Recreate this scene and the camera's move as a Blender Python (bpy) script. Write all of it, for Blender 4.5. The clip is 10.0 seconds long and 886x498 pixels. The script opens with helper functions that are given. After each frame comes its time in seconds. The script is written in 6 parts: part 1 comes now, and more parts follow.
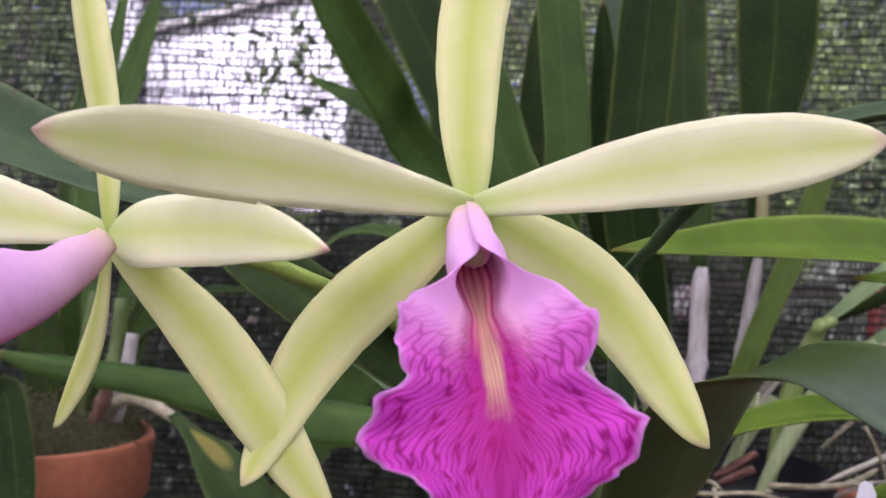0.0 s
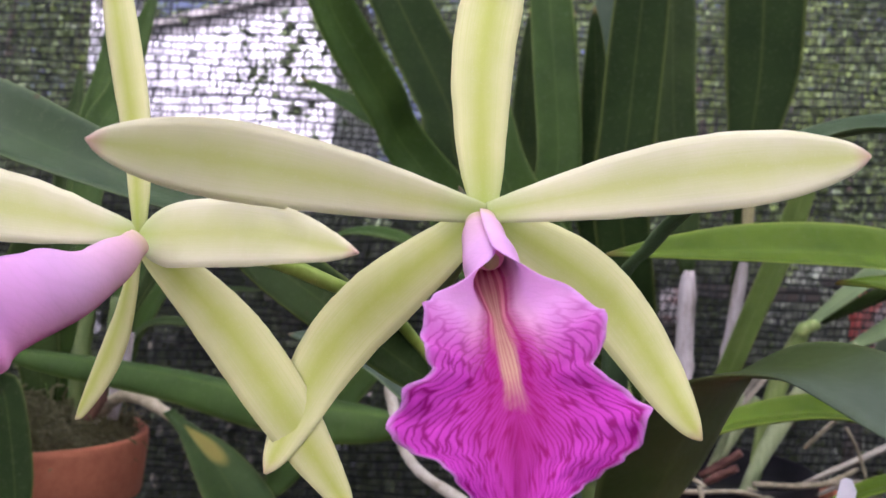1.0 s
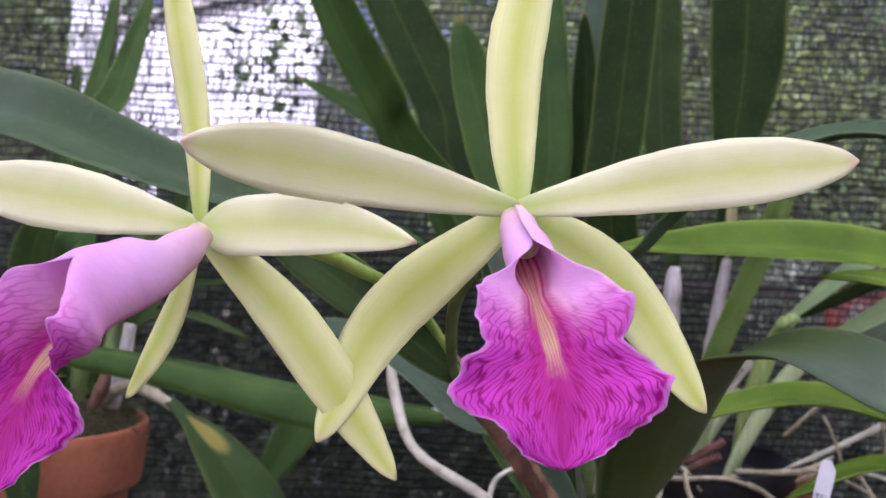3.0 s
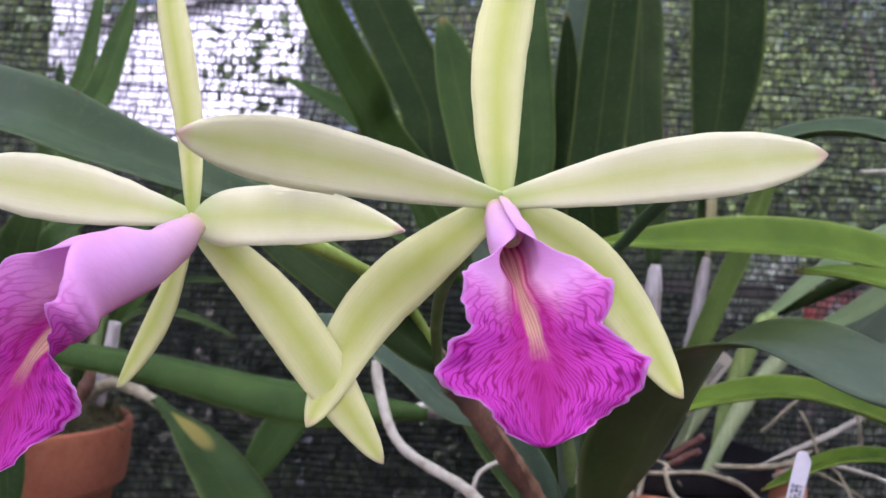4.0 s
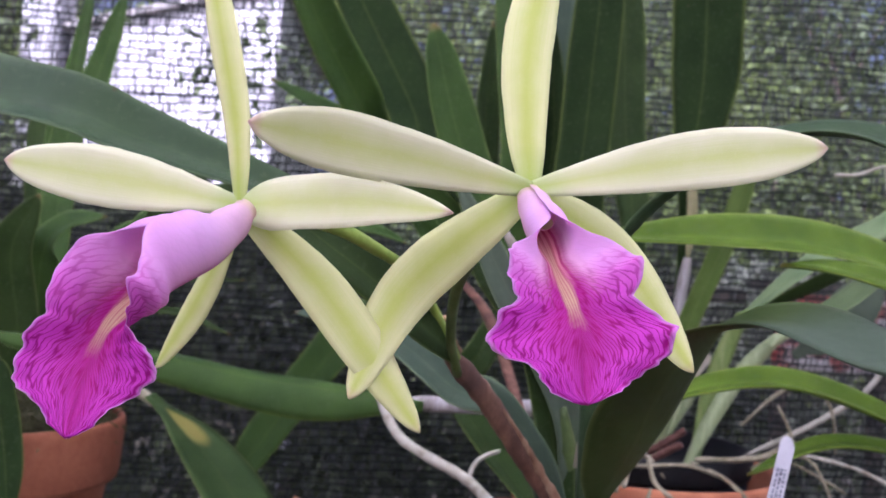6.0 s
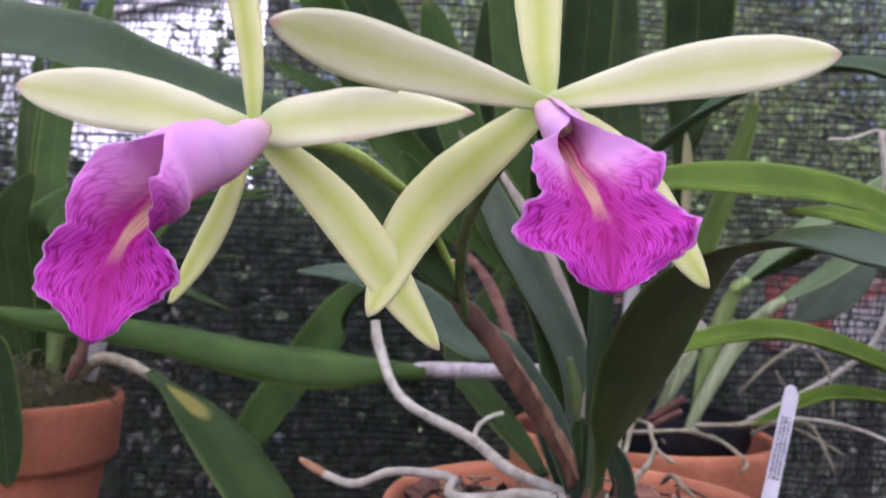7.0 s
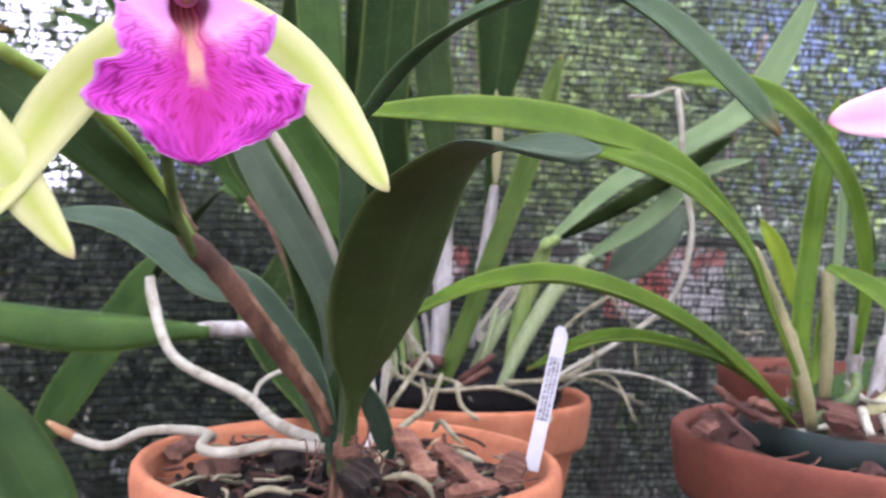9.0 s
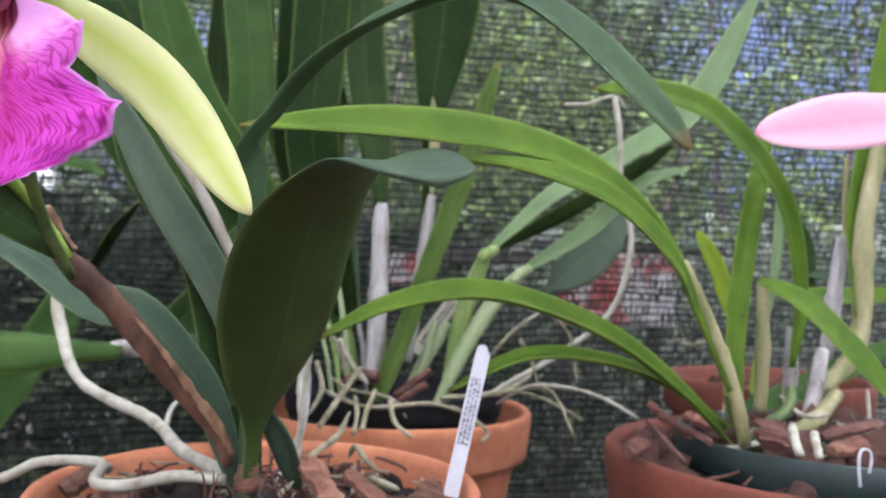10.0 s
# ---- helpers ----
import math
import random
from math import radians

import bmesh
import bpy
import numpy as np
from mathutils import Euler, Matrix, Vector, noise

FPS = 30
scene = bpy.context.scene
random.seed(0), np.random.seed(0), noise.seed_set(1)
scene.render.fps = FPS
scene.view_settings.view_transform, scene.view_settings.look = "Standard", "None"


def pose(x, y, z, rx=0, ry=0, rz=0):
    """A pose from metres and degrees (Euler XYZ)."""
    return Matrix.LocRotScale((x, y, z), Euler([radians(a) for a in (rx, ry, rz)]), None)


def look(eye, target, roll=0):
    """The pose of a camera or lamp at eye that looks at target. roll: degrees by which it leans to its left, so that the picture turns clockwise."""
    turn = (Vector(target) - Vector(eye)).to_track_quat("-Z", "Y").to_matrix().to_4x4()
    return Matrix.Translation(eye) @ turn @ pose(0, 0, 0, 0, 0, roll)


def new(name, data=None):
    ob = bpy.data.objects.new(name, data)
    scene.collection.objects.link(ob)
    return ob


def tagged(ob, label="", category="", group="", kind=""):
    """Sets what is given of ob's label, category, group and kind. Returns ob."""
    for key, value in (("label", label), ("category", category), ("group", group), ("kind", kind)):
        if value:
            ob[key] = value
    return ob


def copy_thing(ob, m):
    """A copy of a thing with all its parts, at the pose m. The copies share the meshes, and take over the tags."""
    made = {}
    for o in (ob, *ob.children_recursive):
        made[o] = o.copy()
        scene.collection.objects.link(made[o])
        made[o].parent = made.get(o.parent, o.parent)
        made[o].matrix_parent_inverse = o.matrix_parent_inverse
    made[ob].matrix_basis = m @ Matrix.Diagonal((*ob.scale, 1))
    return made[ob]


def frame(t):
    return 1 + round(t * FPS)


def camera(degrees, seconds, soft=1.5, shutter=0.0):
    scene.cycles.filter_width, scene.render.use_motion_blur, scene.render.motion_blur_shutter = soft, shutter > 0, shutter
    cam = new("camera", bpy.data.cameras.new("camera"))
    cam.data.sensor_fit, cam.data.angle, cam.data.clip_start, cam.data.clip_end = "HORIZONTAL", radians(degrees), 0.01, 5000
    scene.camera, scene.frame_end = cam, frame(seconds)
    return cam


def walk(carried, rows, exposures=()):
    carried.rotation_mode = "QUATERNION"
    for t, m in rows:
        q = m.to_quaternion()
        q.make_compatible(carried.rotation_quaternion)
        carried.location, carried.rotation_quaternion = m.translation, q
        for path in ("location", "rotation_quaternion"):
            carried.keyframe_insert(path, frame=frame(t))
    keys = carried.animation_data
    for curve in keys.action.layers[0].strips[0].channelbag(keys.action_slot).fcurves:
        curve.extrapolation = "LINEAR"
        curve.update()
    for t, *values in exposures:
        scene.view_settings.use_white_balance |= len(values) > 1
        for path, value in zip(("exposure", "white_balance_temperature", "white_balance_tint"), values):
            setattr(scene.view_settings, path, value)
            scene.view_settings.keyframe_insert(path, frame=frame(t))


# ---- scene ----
cam = camera(54.0, 10.0, 1.5, 0.4)
cam.data.dof.use_dof = True
cam.data.dof.focus_distance = 0.144
cam.data.dof.aperture_fstop = 44
PATH = [
    (0, (0.019, -0.035, 1.001), (-0.071, 1.963, 1.035), 3.0),
    (0.5, (0.017, -0.041, 1.002), (-0.059, 1.957, 1.035), 3.2),
    (1, (0.015, -0.044, 1.001), (-0.042, 1.955, 1.039), 3.5),
    (1.5, (0.012, -0.051, 1.002), (-0.029, 1.948, 1.042), 3.6),
    (2, (0.009, -0.054, 1.001), (-0.021, 1.945, 1.04), 3.7),
    (3.5, (0.005, -0.063, 0.998), (0.016, 1.937, 1.032), 3.8),
    (4, (0.005, -0.065, 0.997), (0.037, 1.934, 1.037), 3.8),
    (4.5, (0.004, -0.068, 0.997), (0.052, 1.931, 1.039), 3.6),
    (5, (-0.003, -0.073, 0.994), (0.058, 1.926, 1.037), 3.8),
    (6.5, (-0.009, -0.078, 0.988), (0.108, 1.917, 1.055), 3.6),
    (7, (-0.012, -0.077, 0.975), (0.115, 1.918, 1.034), 2.9),
    (7.5, (-0.006, -0.076, 0.967), (0.17, 1.916, 1.007), 2.5),
    (8, (0.006, -0.073, 0.959), (0.271, 1.909, 0.985), 2.3),
    (8.5, (0.019, -0.072, 0.959), (0.365, 1.898, 0.99), 1.9),
    (9, (0.031, -0.067, 0.961), (0.444, 1.89, 1.0), 2.0),
    (9.5, (0.044, -0.06, 0.965), (0.519, 1.882, 1.014), 1.7),
    (10, (0.05, -0.057, 0.966), (0.546, 1.88, 1.018), 1.7),
]
walk(cam, [(t, look(eye, target, roll)) for t, eye, target, roll in PATH], [(0.0, 1.31, 5640, 30), (5.0, 1.37, 5290, 31), (7.0, 1.37, 5320, 33), (7.5, 1.41, 5300, 33), (8.0, 1.73, 5120, 33), (8.5, 1.93, 5390, 24), (9.0, 2.01, 5390, 24), (9.5, 2.09, 5320, 22), (10.0, 1.79, 5390, 15)])


SKY, SUN = 0.15, 3.5

# ---------------------------------------------------------------- light
world = bpy.data.worlds.new("sky")
scene.world = world
world.use_nodes = True
wn = world.node_tree.nodes
sky = wn.new("ShaderNodeTexSky")
sky.sky_type = "NISHITA"
sky.sun_disc = False
sky.sun_elevation = radians(50)
sky.sun_rotation = radians(-150)
sky.air_density, sky.dust_density, sky.ozone_density = 0.25, 9.0, 0.0
wn["Background"].inputs["Strength"].default_value = SKY
world.node_tree.links.new(sky.outputs[0], wn["Background"].inputs["Color"])

sun_data = bpy.data.lights.new("sun", "SUN")
sun_data.energy = SUN
sun_data.angle = radians(6)
sun_data.color = (1.0, 0.98, 0.95)
sun = new("sun", sun_data)
sun.matrix_world = look((-1.15, -2.0, 2.75), (0.0, 0.0, 0.0))


# ---------------------------------------------------------------- materials
def nodes_of(name):
    m = bpy.data.materials.new(name)
    m.use_nodes = True
    nt = m.node_tree
    return m, nt, nt.nodes["Principled BSDF"]


def link(nt, a, b):
    nt.links.new(a, b)


def add(nt, kind, **inputs):
    n = nt.nodes.new(kind)
    for key, value in inputs.items():
        n.inputs[key.replace("_", " ")].default_value = value
    return n


def ramp(nt, fac, stops):
    n = nt.nodes.new("ShaderNodeValToRGB")
    e = n.color_ramp.elements
    while len(e) < len(stops):
        e.new(0.5)
    for i, (p, c) in enumerate(stops):
        e[i].position, e[i].color = p, (*c, 1)
    link(nt, fac, n.inputs[0])
    return n.outputs[0]


def calc(nt, op, a, b=None, c=None, clamp=False):
    n = nt.nodes.new("ShaderNodeMath")
    n.operation, n.use_clamp = op, clamp
    for i, v in enumerate((a, b, c)):
        if v is None:
            continue
        if isinstance(v, (int, float)):
            n.inputs[i].default_value = v
        else:
            link(nt, v, n.inputs[i])
    return n.outputs[0]


def mix(nt, fac, a, b, blend="MIX"):
    n = nt.nodes.new("ShaderNodeMix")
    n.data_type, n.blend_type = "RGBA", blend
    for i, v in ((0, fac), (6, a), (7, b)):
        if isinstance(v, (int, float)):
            n.inputs[i].default_value = v
        elif isinstance(v, tuple):
            n.inputs[i].default_value = (*v, 1)
        else:
            link(nt, v, n.inputs[i])
    return n.outputs[2]


def grain(nt, scale, detail=4.0, rough=0.55, stretch=None, coord="Object", distortion=0.0):
    tc = nt.nodes.new("ShaderNodeTexCoord")
    out = tc.outputs[coord]
    if stretch:
        mp = nt.nodes.new("ShaderNodeMapping")
        mp.inputs["Scale"].default_value = stretch
        link(nt, out, mp.inputs[0])
        out = mp.outputs[0]
    n = add(nt, "ShaderNodeTexNoise", Scale=scale, Detail=detail, Roughness=rough, Distortion=distortion)
    link(nt, out, n.inputs["Vector"])
    return n.outputs["Fac"]


def relief(nt, bsdf, height, strength, distance):
    b = add(nt, "ShaderNodeBump", Strength=strength, Distance=distance)
    link(nt, height, b.inputs["Height"])
    link(nt, b.outputs[0], bsdf.inputs["Normal"])


def uv(nt):
    tc = nt.nodes.new("ShaderNodeTexCoord")
    s = nt.nodes.new("ShaderNodeSeparateXYZ")
    link(nt, tc.outputs["UV"], s.inputs[0])
    along = s.outputs[0]
    side = calc(nt, "MULTIPLY_ADD", s.outputs[1], 2.0, -1.0)      # -1 .. 1 across
    return along, side, calc(nt, "ABSOLUTE", side)


def see_through(nt, bsdf, colour, share):
    """Thin plant tissue: part of the light passes through."""
    t = nt.nodes.new("ShaderNodeBsdfTranslucent")
    if isinstance(colour, tuple):
        t.inputs[0].default_value = (*colour, 1)
    else:
        link(nt, colour, t.inputs[0])
    mx = nt.nodes.new("ShaderNodeMixShader")
    mx.inputs[0].default_value = share
    link(nt, bsdf.outputs[0], mx.inputs[1])
    link(nt, t.outputs[0], mx.inputs[2])
    link(nt, mx.outputs[0], nt.nodes["Material Output"].inputs["Surface"])


def leaf_material(name, deep, light, rim, gloss=0.38, through_share=0.12, blotch=0.5, patch=None, tip_sheen=None, shine=0.12):
    m, nt, b = nodes_of(name)
    along, side, off = uv(nt)
    big = grain(nt, 38, 3)
    fine = grain(nt, 420, 4, 0.6)
    veins = add(nt, "ShaderNodeTexWave", Scale=17.0, Distortion=0.6, Detail=2.0)
    cv = nt.nodes.new("ShaderNodeCombineXYZ")
    link(nt, side, cv.inputs[0])
    link(nt, calc(nt, "MULTIPLY", along, 0.4), cv.inputs[1])
    link(nt, cv.outputs[0], veins.inputs["Vector"])
    c = mix(nt, ramp(nt, big, [(0.3, (0, 0, 0)), (0.72, (1, 1, 1))]), deep, light)
    c = mix(nt, calc(nt, "MULTIPLY", veins.outputs["Fac"], 0.22), c, light)
    c = mix(nt, calc(nt, "MULTIPLY", ramp(nt, fine, [(0.55, (0, 0, 0)), (0.75, (1, 1, 1))]), 0.18 * blotch), c, (0.30, 0.33, 0.20))
    edge = ramp(nt, off, [(0.9, (0, 0, 0)), (0.985, (1, 1, 1))])
    mid = ramp(nt, off, [(0.0, (1, 1, 1)), (0.07, (0, 0, 0))])
    c = mix(nt, calc(nt, "MULTIPLY", edge, 0.42), c, rim)
    c = mix(nt, calc(nt, "MULTIPLY", mid, 0.14), c, rim)
    tip = ramp(nt, along, [(0.975, (0, 0, 0)), (1.0, (1, 1, 1))])
    c = mix(nt, calc(nt, "MULTIPLY", tip, 0.6), c, (0.22, 0.13, 0.05))
    spots = add(nt, "ShaderNodeTexVoronoi", Scale=70.0)
    tc = nt.nodes.new("ShaderNodeTexCoord")
    link(nt, tc.outputs["Object"], spots.inputs["Vector"])
    dots = ramp(nt, spots.outputs["Distance"], [(0.03, (1, 1, 1)), (0.07, (0, 0, 0))])
    gate = ramp(nt, grain(nt, 22, 2), [(0.56, (0, 0, 0)), (0.62, (1, 1, 1))])
    c = mix(nt, calc(nt, "MULTIPLY", calc(nt, "MULTIPLY", dots, gate), 0.8), c, (0.06, 0.045, 0.02))
    if tip_sheen:                                  # a blue-grey sky reflection painted on towards the tip
        c = mix(nt, ramp(nt, calc(nt, "ADD", along, calc(nt, "MULTIPLY_ADD", big, 0.16, -0.08)), [(0.74, (0, 0, 0)), (0.88, (1, 1, 1))]), c, tip_sheen)
    if patch:                                # a sickly yellow oval near the base
        dx = calc(nt, "DIVIDE", calc(nt, "SUBTRACT", along, patch[0]), patch[2])
        dy = calc(nt, "DIVIDE", calc(nt, "SUBTRACT", side, patch[1]), patch[3])
        r = calc(nt, "ADD", calc(nt, "MULTIPLY", dx, dx), calc(nt, "MULTIPLY", dy, dy))
        r = calc(nt, "ADD", r, calc(nt, "MULTIPLY_ADD", big, 0.8, -0.4))
        c = mix(nt, ramp(nt, r, [(0.35, (1, 1, 1)), (1.1, (0, 0, 0))]), c, (0.235, 0.215, 0.05))
    link(nt, c, b.inputs["Base Color"])
    link(nt, calc(nt, "MULTIPLY_ADD", fine, 0.22, gloss - 0.1), b.inputs["Roughness"])
    b.inputs["Specular IOR Level"].default_value = shine
    relief(nt, b, calc(nt, "ADD", calc(nt, "MULTIPLY", veins.outputs["Fac"], 0.5), fine), 0.25, 0.0006)
    see_through(nt, b, c, through_share)
    return m


M_LEAF_DARK = leaf_material("leaf_dark_green", (0.022, 0.043, 0.011), (0.039, 0.068, 0.018), (0.18, 0.22, 0.06), 0.45, 0.14, shine=0.07)
M_LEAF = leaf_material("leaf_green", (0.028, 0.064, 0.012), (0.056, 0.110, 0.021), (0.20, 0.27, 0.06), 0.38, 0.18)
M_LEAF_MID = leaf_material("leaf_mid_green", (0.060, 0.105, 0.018), (0.105, 0.165, 0.032), (0.24, 0.30, 0.08), 0.38, 0.25)
M_LEAF_BRIGHT = leaf_material("leaf_bright_green", (0.066, 0.132, 0.009), (0.130, 0.220, 0.018), (0.30, 0.38, 0.08), 0.36, 0.26)
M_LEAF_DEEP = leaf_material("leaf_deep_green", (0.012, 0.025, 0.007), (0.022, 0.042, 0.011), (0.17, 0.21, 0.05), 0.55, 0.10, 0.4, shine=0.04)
M_LEAF_SPOT = leaf_material("leaf_with_yellow_patch", (0.028, 0.058, 0.014), (0.052, 0.094, 0.024), (0.15, 0.19, 0.05), 0.4, 0.2, 0.5, (0.17, -0.25, 0.10, 0.5))
# the last colour paints the sky's reflection onto the arched tip
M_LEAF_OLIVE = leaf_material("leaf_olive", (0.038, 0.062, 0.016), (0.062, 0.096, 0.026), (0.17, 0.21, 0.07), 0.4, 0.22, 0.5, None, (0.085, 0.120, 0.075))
M_LEAF_SAGE = leaf_material("leaf_sage_green", (0.080, 0.112, 0.072), (0.125, 0.165, 0.108), (0.24, 0.30, 0.16), 0.45, 0.25)
M_LEAF_BLUE = leaf_material("leaf_blue_green", (0.036, 0.062, 0.038), (0.066, 0.100, 0.060), (0.2, 0.27, 0.12), 0.45, 0.08)
M_LEAF_SLATE = leaf_material("leaf_slate_green", (0.028, 0.056, 0.023), (0.052, 0.090, 0.037), (0.12, 0.17, 0.07), 0.4, 0.08, shine=0.15)
M_LEAF_YOUNG = leaf_material("leaf_yellow_green", (0.16, 0.25, 0.012), (0.26, 0.36, 0.025), (0.42, 0.48, 0.09), 0.36, 0.3)
M_LEAF_PALE = leaf_material("leaf_pale_green", (0.13, 0.20, 0.09), (0.20, 0.28, 0.13), (0.33, 0.40, 0.18), 0.4, 0.15)


def petal_material(name, heart, margin, tipc):
    m, nt, b = nodes_of(name)
    along, side, off = uv(nt)
    wob = grain(nt, 160, 3)
    d = calc(nt, "ADD", off, calc(nt, "MULTIPLY_ADD", wob, 0.5, -0.25))
    c = mix(nt, ramp(nt, d, [(0.05, (0, 0, 0)), (0.75, (1, 1, 1))]), heart, margin)
    streak = add(nt, "ShaderNodeTexNoise", Scale=1.0, Detail=3.0)
    cv = nt.nodes.new("ShaderNodeCombineXYZ")
    link(nt, calc(nt, "MULTIPLY", side, 24.0), cv.inputs[0])
    link(nt, calc(nt, "MULTIPLY", along, 2.5), cv.inputs[1])
    link(nt, cv.outputs[0], streak.inputs["Vector"])
    c = mix(nt, calc(nt, "MULTIPLY", ramp(nt, streak.outputs["Fac"], [(0.42, (0, 0, 0)), (0.72, (1, 1, 1))]), 0.30), c, heart)
    base = ramp(nt, along, [(0.0, (1, 1, 1)), (0.16, (0, 0, 0))])
    c = mix(nt, calc(nt, "MULTIPLY", base, 0.7), c, (0.40, 0.55, 0.10))
    end = ramp(nt, along, [(0.955, (0, 0, 0)), (1.0, (1, 1, 1))])
    c = mix(nt, calc(nt, "MULTIPLY", end, 0.75), c, tipc)
    sparkle = grain(nt, 2600, 2, 0.7)
    c = mix(nt, calc(nt, "MULTIPLY", ramp(nt, sparkle, [(0.58, (0, 0, 0)), (0.72, (1, 1, 1))]), 0.10), c, (0.9, 0.88, 0.8))
    link(nt, c, b.inputs["Base Color"])
    b.inputs["Roughness"].default_value = 0.5
    b.inputs["Specular IOR Level"].default_value = 0.3
    relief(nt, b, calc(nt, "ADD", calc(nt, "MULTIPLY", streak.outputs["Fac"], 0.4), calc(nt, "MULTIPLY", sparkle, 0.35)), 0.25, 0.00025)
    see_through(nt, b, c, 0.36)
    return m


M_SEPAL = petal_material("greenish_sepal", (0.57, 0.64, 0.15), (0.775, 0.785, 0.41), (0.62, 0.50, 0.34))
M_PETAL = petal_material("cream_petal", (0.60, 0.65, 0.25), (0.77, 0.765, 0.54), (0.60, 0.36, 0.34))
M_COLUMN = petal_material("pink_column", (0.50, 0.06, 0.28), (0.58, 0.14, 0.40), (0.36, 0.01, 0.18))
M_PINK = petal_material("pink_petal", (0.74, 0.36, 0.48), (0.82, 0.55, 0.63), (0.7, 0.25, 0.38))


def lip_material():
    """Magenta tissue: pale side lobes, striped throat, cream keel, broken pale flecks between the veins."""
    m, nt, b = nodes_of("magenta_lip")
    along, side, off = uv(nt)
    wob = grain(nt, 150, 3, 0.6)
    fine = grain(nt, 1000, 3, 0.6)
    lean = calc(nt, "MULTIPLY_ADD", along, -0.52, 0.07)
    phase = calc(nt, "MULTIPLY_ADD", calc(nt, "POWER", off, 0.55), lean, along)
    phase = calc(nt, "ADD", phase, calc(nt, "MULTIPLY_ADD", wob, 0.012, -0.006))
    phase = calc(nt, "ADD", phase, calc(nt, "MULTIPLY_ADD", fine, 0.005, -0.0025))
    phase = calc(nt, "ADD", phase, calc(nt, "MULTIPLY_ADD", grain(nt, 480, 2, 0.5), 0.010, -0.005))
    # fine cross links that break the pale stripes between the veins
    cv = nt.nodes.new("ShaderNodeCombineXYZ")
    link(nt, calc(nt, "MULTIPLY", phase, 60.0), cv.inputs[0])
    link(nt, calc(nt, "MULTIPLY", side, 7.0), cv.inputs[1])
    broken = add(nt, "ShaderNodeTexNoise", Scale=1.0, Detail=3.0, Roughness=0.6)
    link(nt, cv.outputs[0], broken.inputs["Vector"])
    cells = nt.nodes.new("ShaderNodeCombineXYZ")
    link(nt, calc(nt, "MULTIPLY", phase, 70.0), cells.inputs[0])
    link(nt, calc(nt, "MULTIPLY", side, 4.2), cells.inputs[1])
    web = add(nt, "ShaderNodeTexVoronoi", Scale=1.0, Randomness=0.7)
    web.voronoi_dimensions = "2D"
    web.feature = "DISTANCE_TO_EDGE"
    link(nt, cells.outputs[0], web.inputs["Vector"])
    gap = calc(nt, "ADD", web.outputs["Distance"], calc(nt, "MULTIPLY_ADD", broken.outputs["Fac"], 0.10, -0.05))
    fleck = ramp(nt, gap, [(0.04, (0, 0, 0)), (0.16, (1, 1, 1))])
    low = ramp(nt, along, [(0.70, (0, 0, 0)), (0.95, (0.4, 0.4, 0.4))])
    reach = ramp(nt, calc(nt, "ADD", calc(nt, "ADD", off, low), calc(nt, "MULTIPLY_ADD", wob, 0.5, -0.25)), [(0.03, (0.14, 0.14, 0.14)), (0.3, (0.42, 0.42, 0.42)), (0.75, (0.92, 0.92, 0.92))])
    reach = calc(nt, "MULTIPLY", reach, ramp(nt, broken.outputs["Fac"], [(0.32, (0.7, 0.7, 0.7)), (0.62, (1, 1, 1))]))
    deep = mix(nt, ramp(nt, off, [(0.1, (0, 0, 0)), (0.75, (1, 1, 1))]), (0.35, 0.0006, 0.155), (0.295, 0.0007, 0.175))
    c = mix(nt, calc(nt, "MULTIPLY", fleck, reach), deep, (0.63, 0.06, 0.545))
    # throat: red-brown lines that run inwards
    lines = calc(nt, "SINE", calc(nt, "MULTIPLY", calc(nt, "ADD", side, calc(nt, "MULTIPLY", wob, 0.05)), 62.0))
    lines = ramp(nt, calc(nt, "MULTIPLY_ADD", lines, 0.5, 0.5), [(0.3, (0, 0, 0)), (0.75, (1, 1, 1))])
    throat = calc(nt, "MULTIPLY", ramp(nt, off, [(0.14, (1, 1, 1)), (0.34, (0, 0, 0))]), ramp(nt, along, [(0.40, (1, 1, 1)), (0.58, (0, 0, 0))]))
    c = mix(nt, throat, c, mix(nt, calc(nt, "MULTIPLY", lines, 0.75), (0.80, 0.36, 0.40), (0.50, 0.03, 0.15)))
    # pale lobes and tube
    pale = calc(nt, "MULTIPLY", ramp(nt, calc(nt, "ADD", calc(nt, "MULTIPLY_ADD", off, -0.12, along), calc(nt, "MULTIPLY_ADD", broken.outputs["Fac"], 0.12, -0.06)), [(0.45, (1, 1, 1)), (0.60, (0, 0, 0))]),
                ramp(nt, calc(nt, "ADD", off, calc(nt, "MULTIPLY_ADD", wob, 0.2, -0.1)), [(0.20, (0, 0, 0)), (0.40, (1, 1, 1))]))
    tissue = ramp(nt, along, [(0.0, (0.72, 0.62, 0.42)), (0.07, (0.80, 0.58, 0.66)), (0.25, (0.78, 0.52, 0.78)), (0.48, (0.77, 0.42, 0.74)), (0.60, (0.70, 0.20, 0.62))])
    tissue = mix(nt, calc(nt, "MULTIPLY", calc(nt, "MULTIPLY_ADD", fleck, -1.0, 1.0), ramp(nt, along, [(0.46, (0.02, 0.02, 0.02)), (0.60, (0.7, 0.7, 0.7))])), tissue, (0.50, 0.06, 0.38))
    tissue = mix(nt, calc(nt, "MULTIPLY", ramp(nt, off, [(0.3, (1, 1, 1)), (0.62, (0, 0, 0))]), 0.45), tissue, (0.80, 0.52, 0.52))
    c = mix(nt, calc(nt, "MULTIPLY", pale, 0.94), c, tissue)
    # creamy keel with fine lines
    thin = calc(nt, "SINE", calc(nt, "MULTIPLY", side, 150.0))
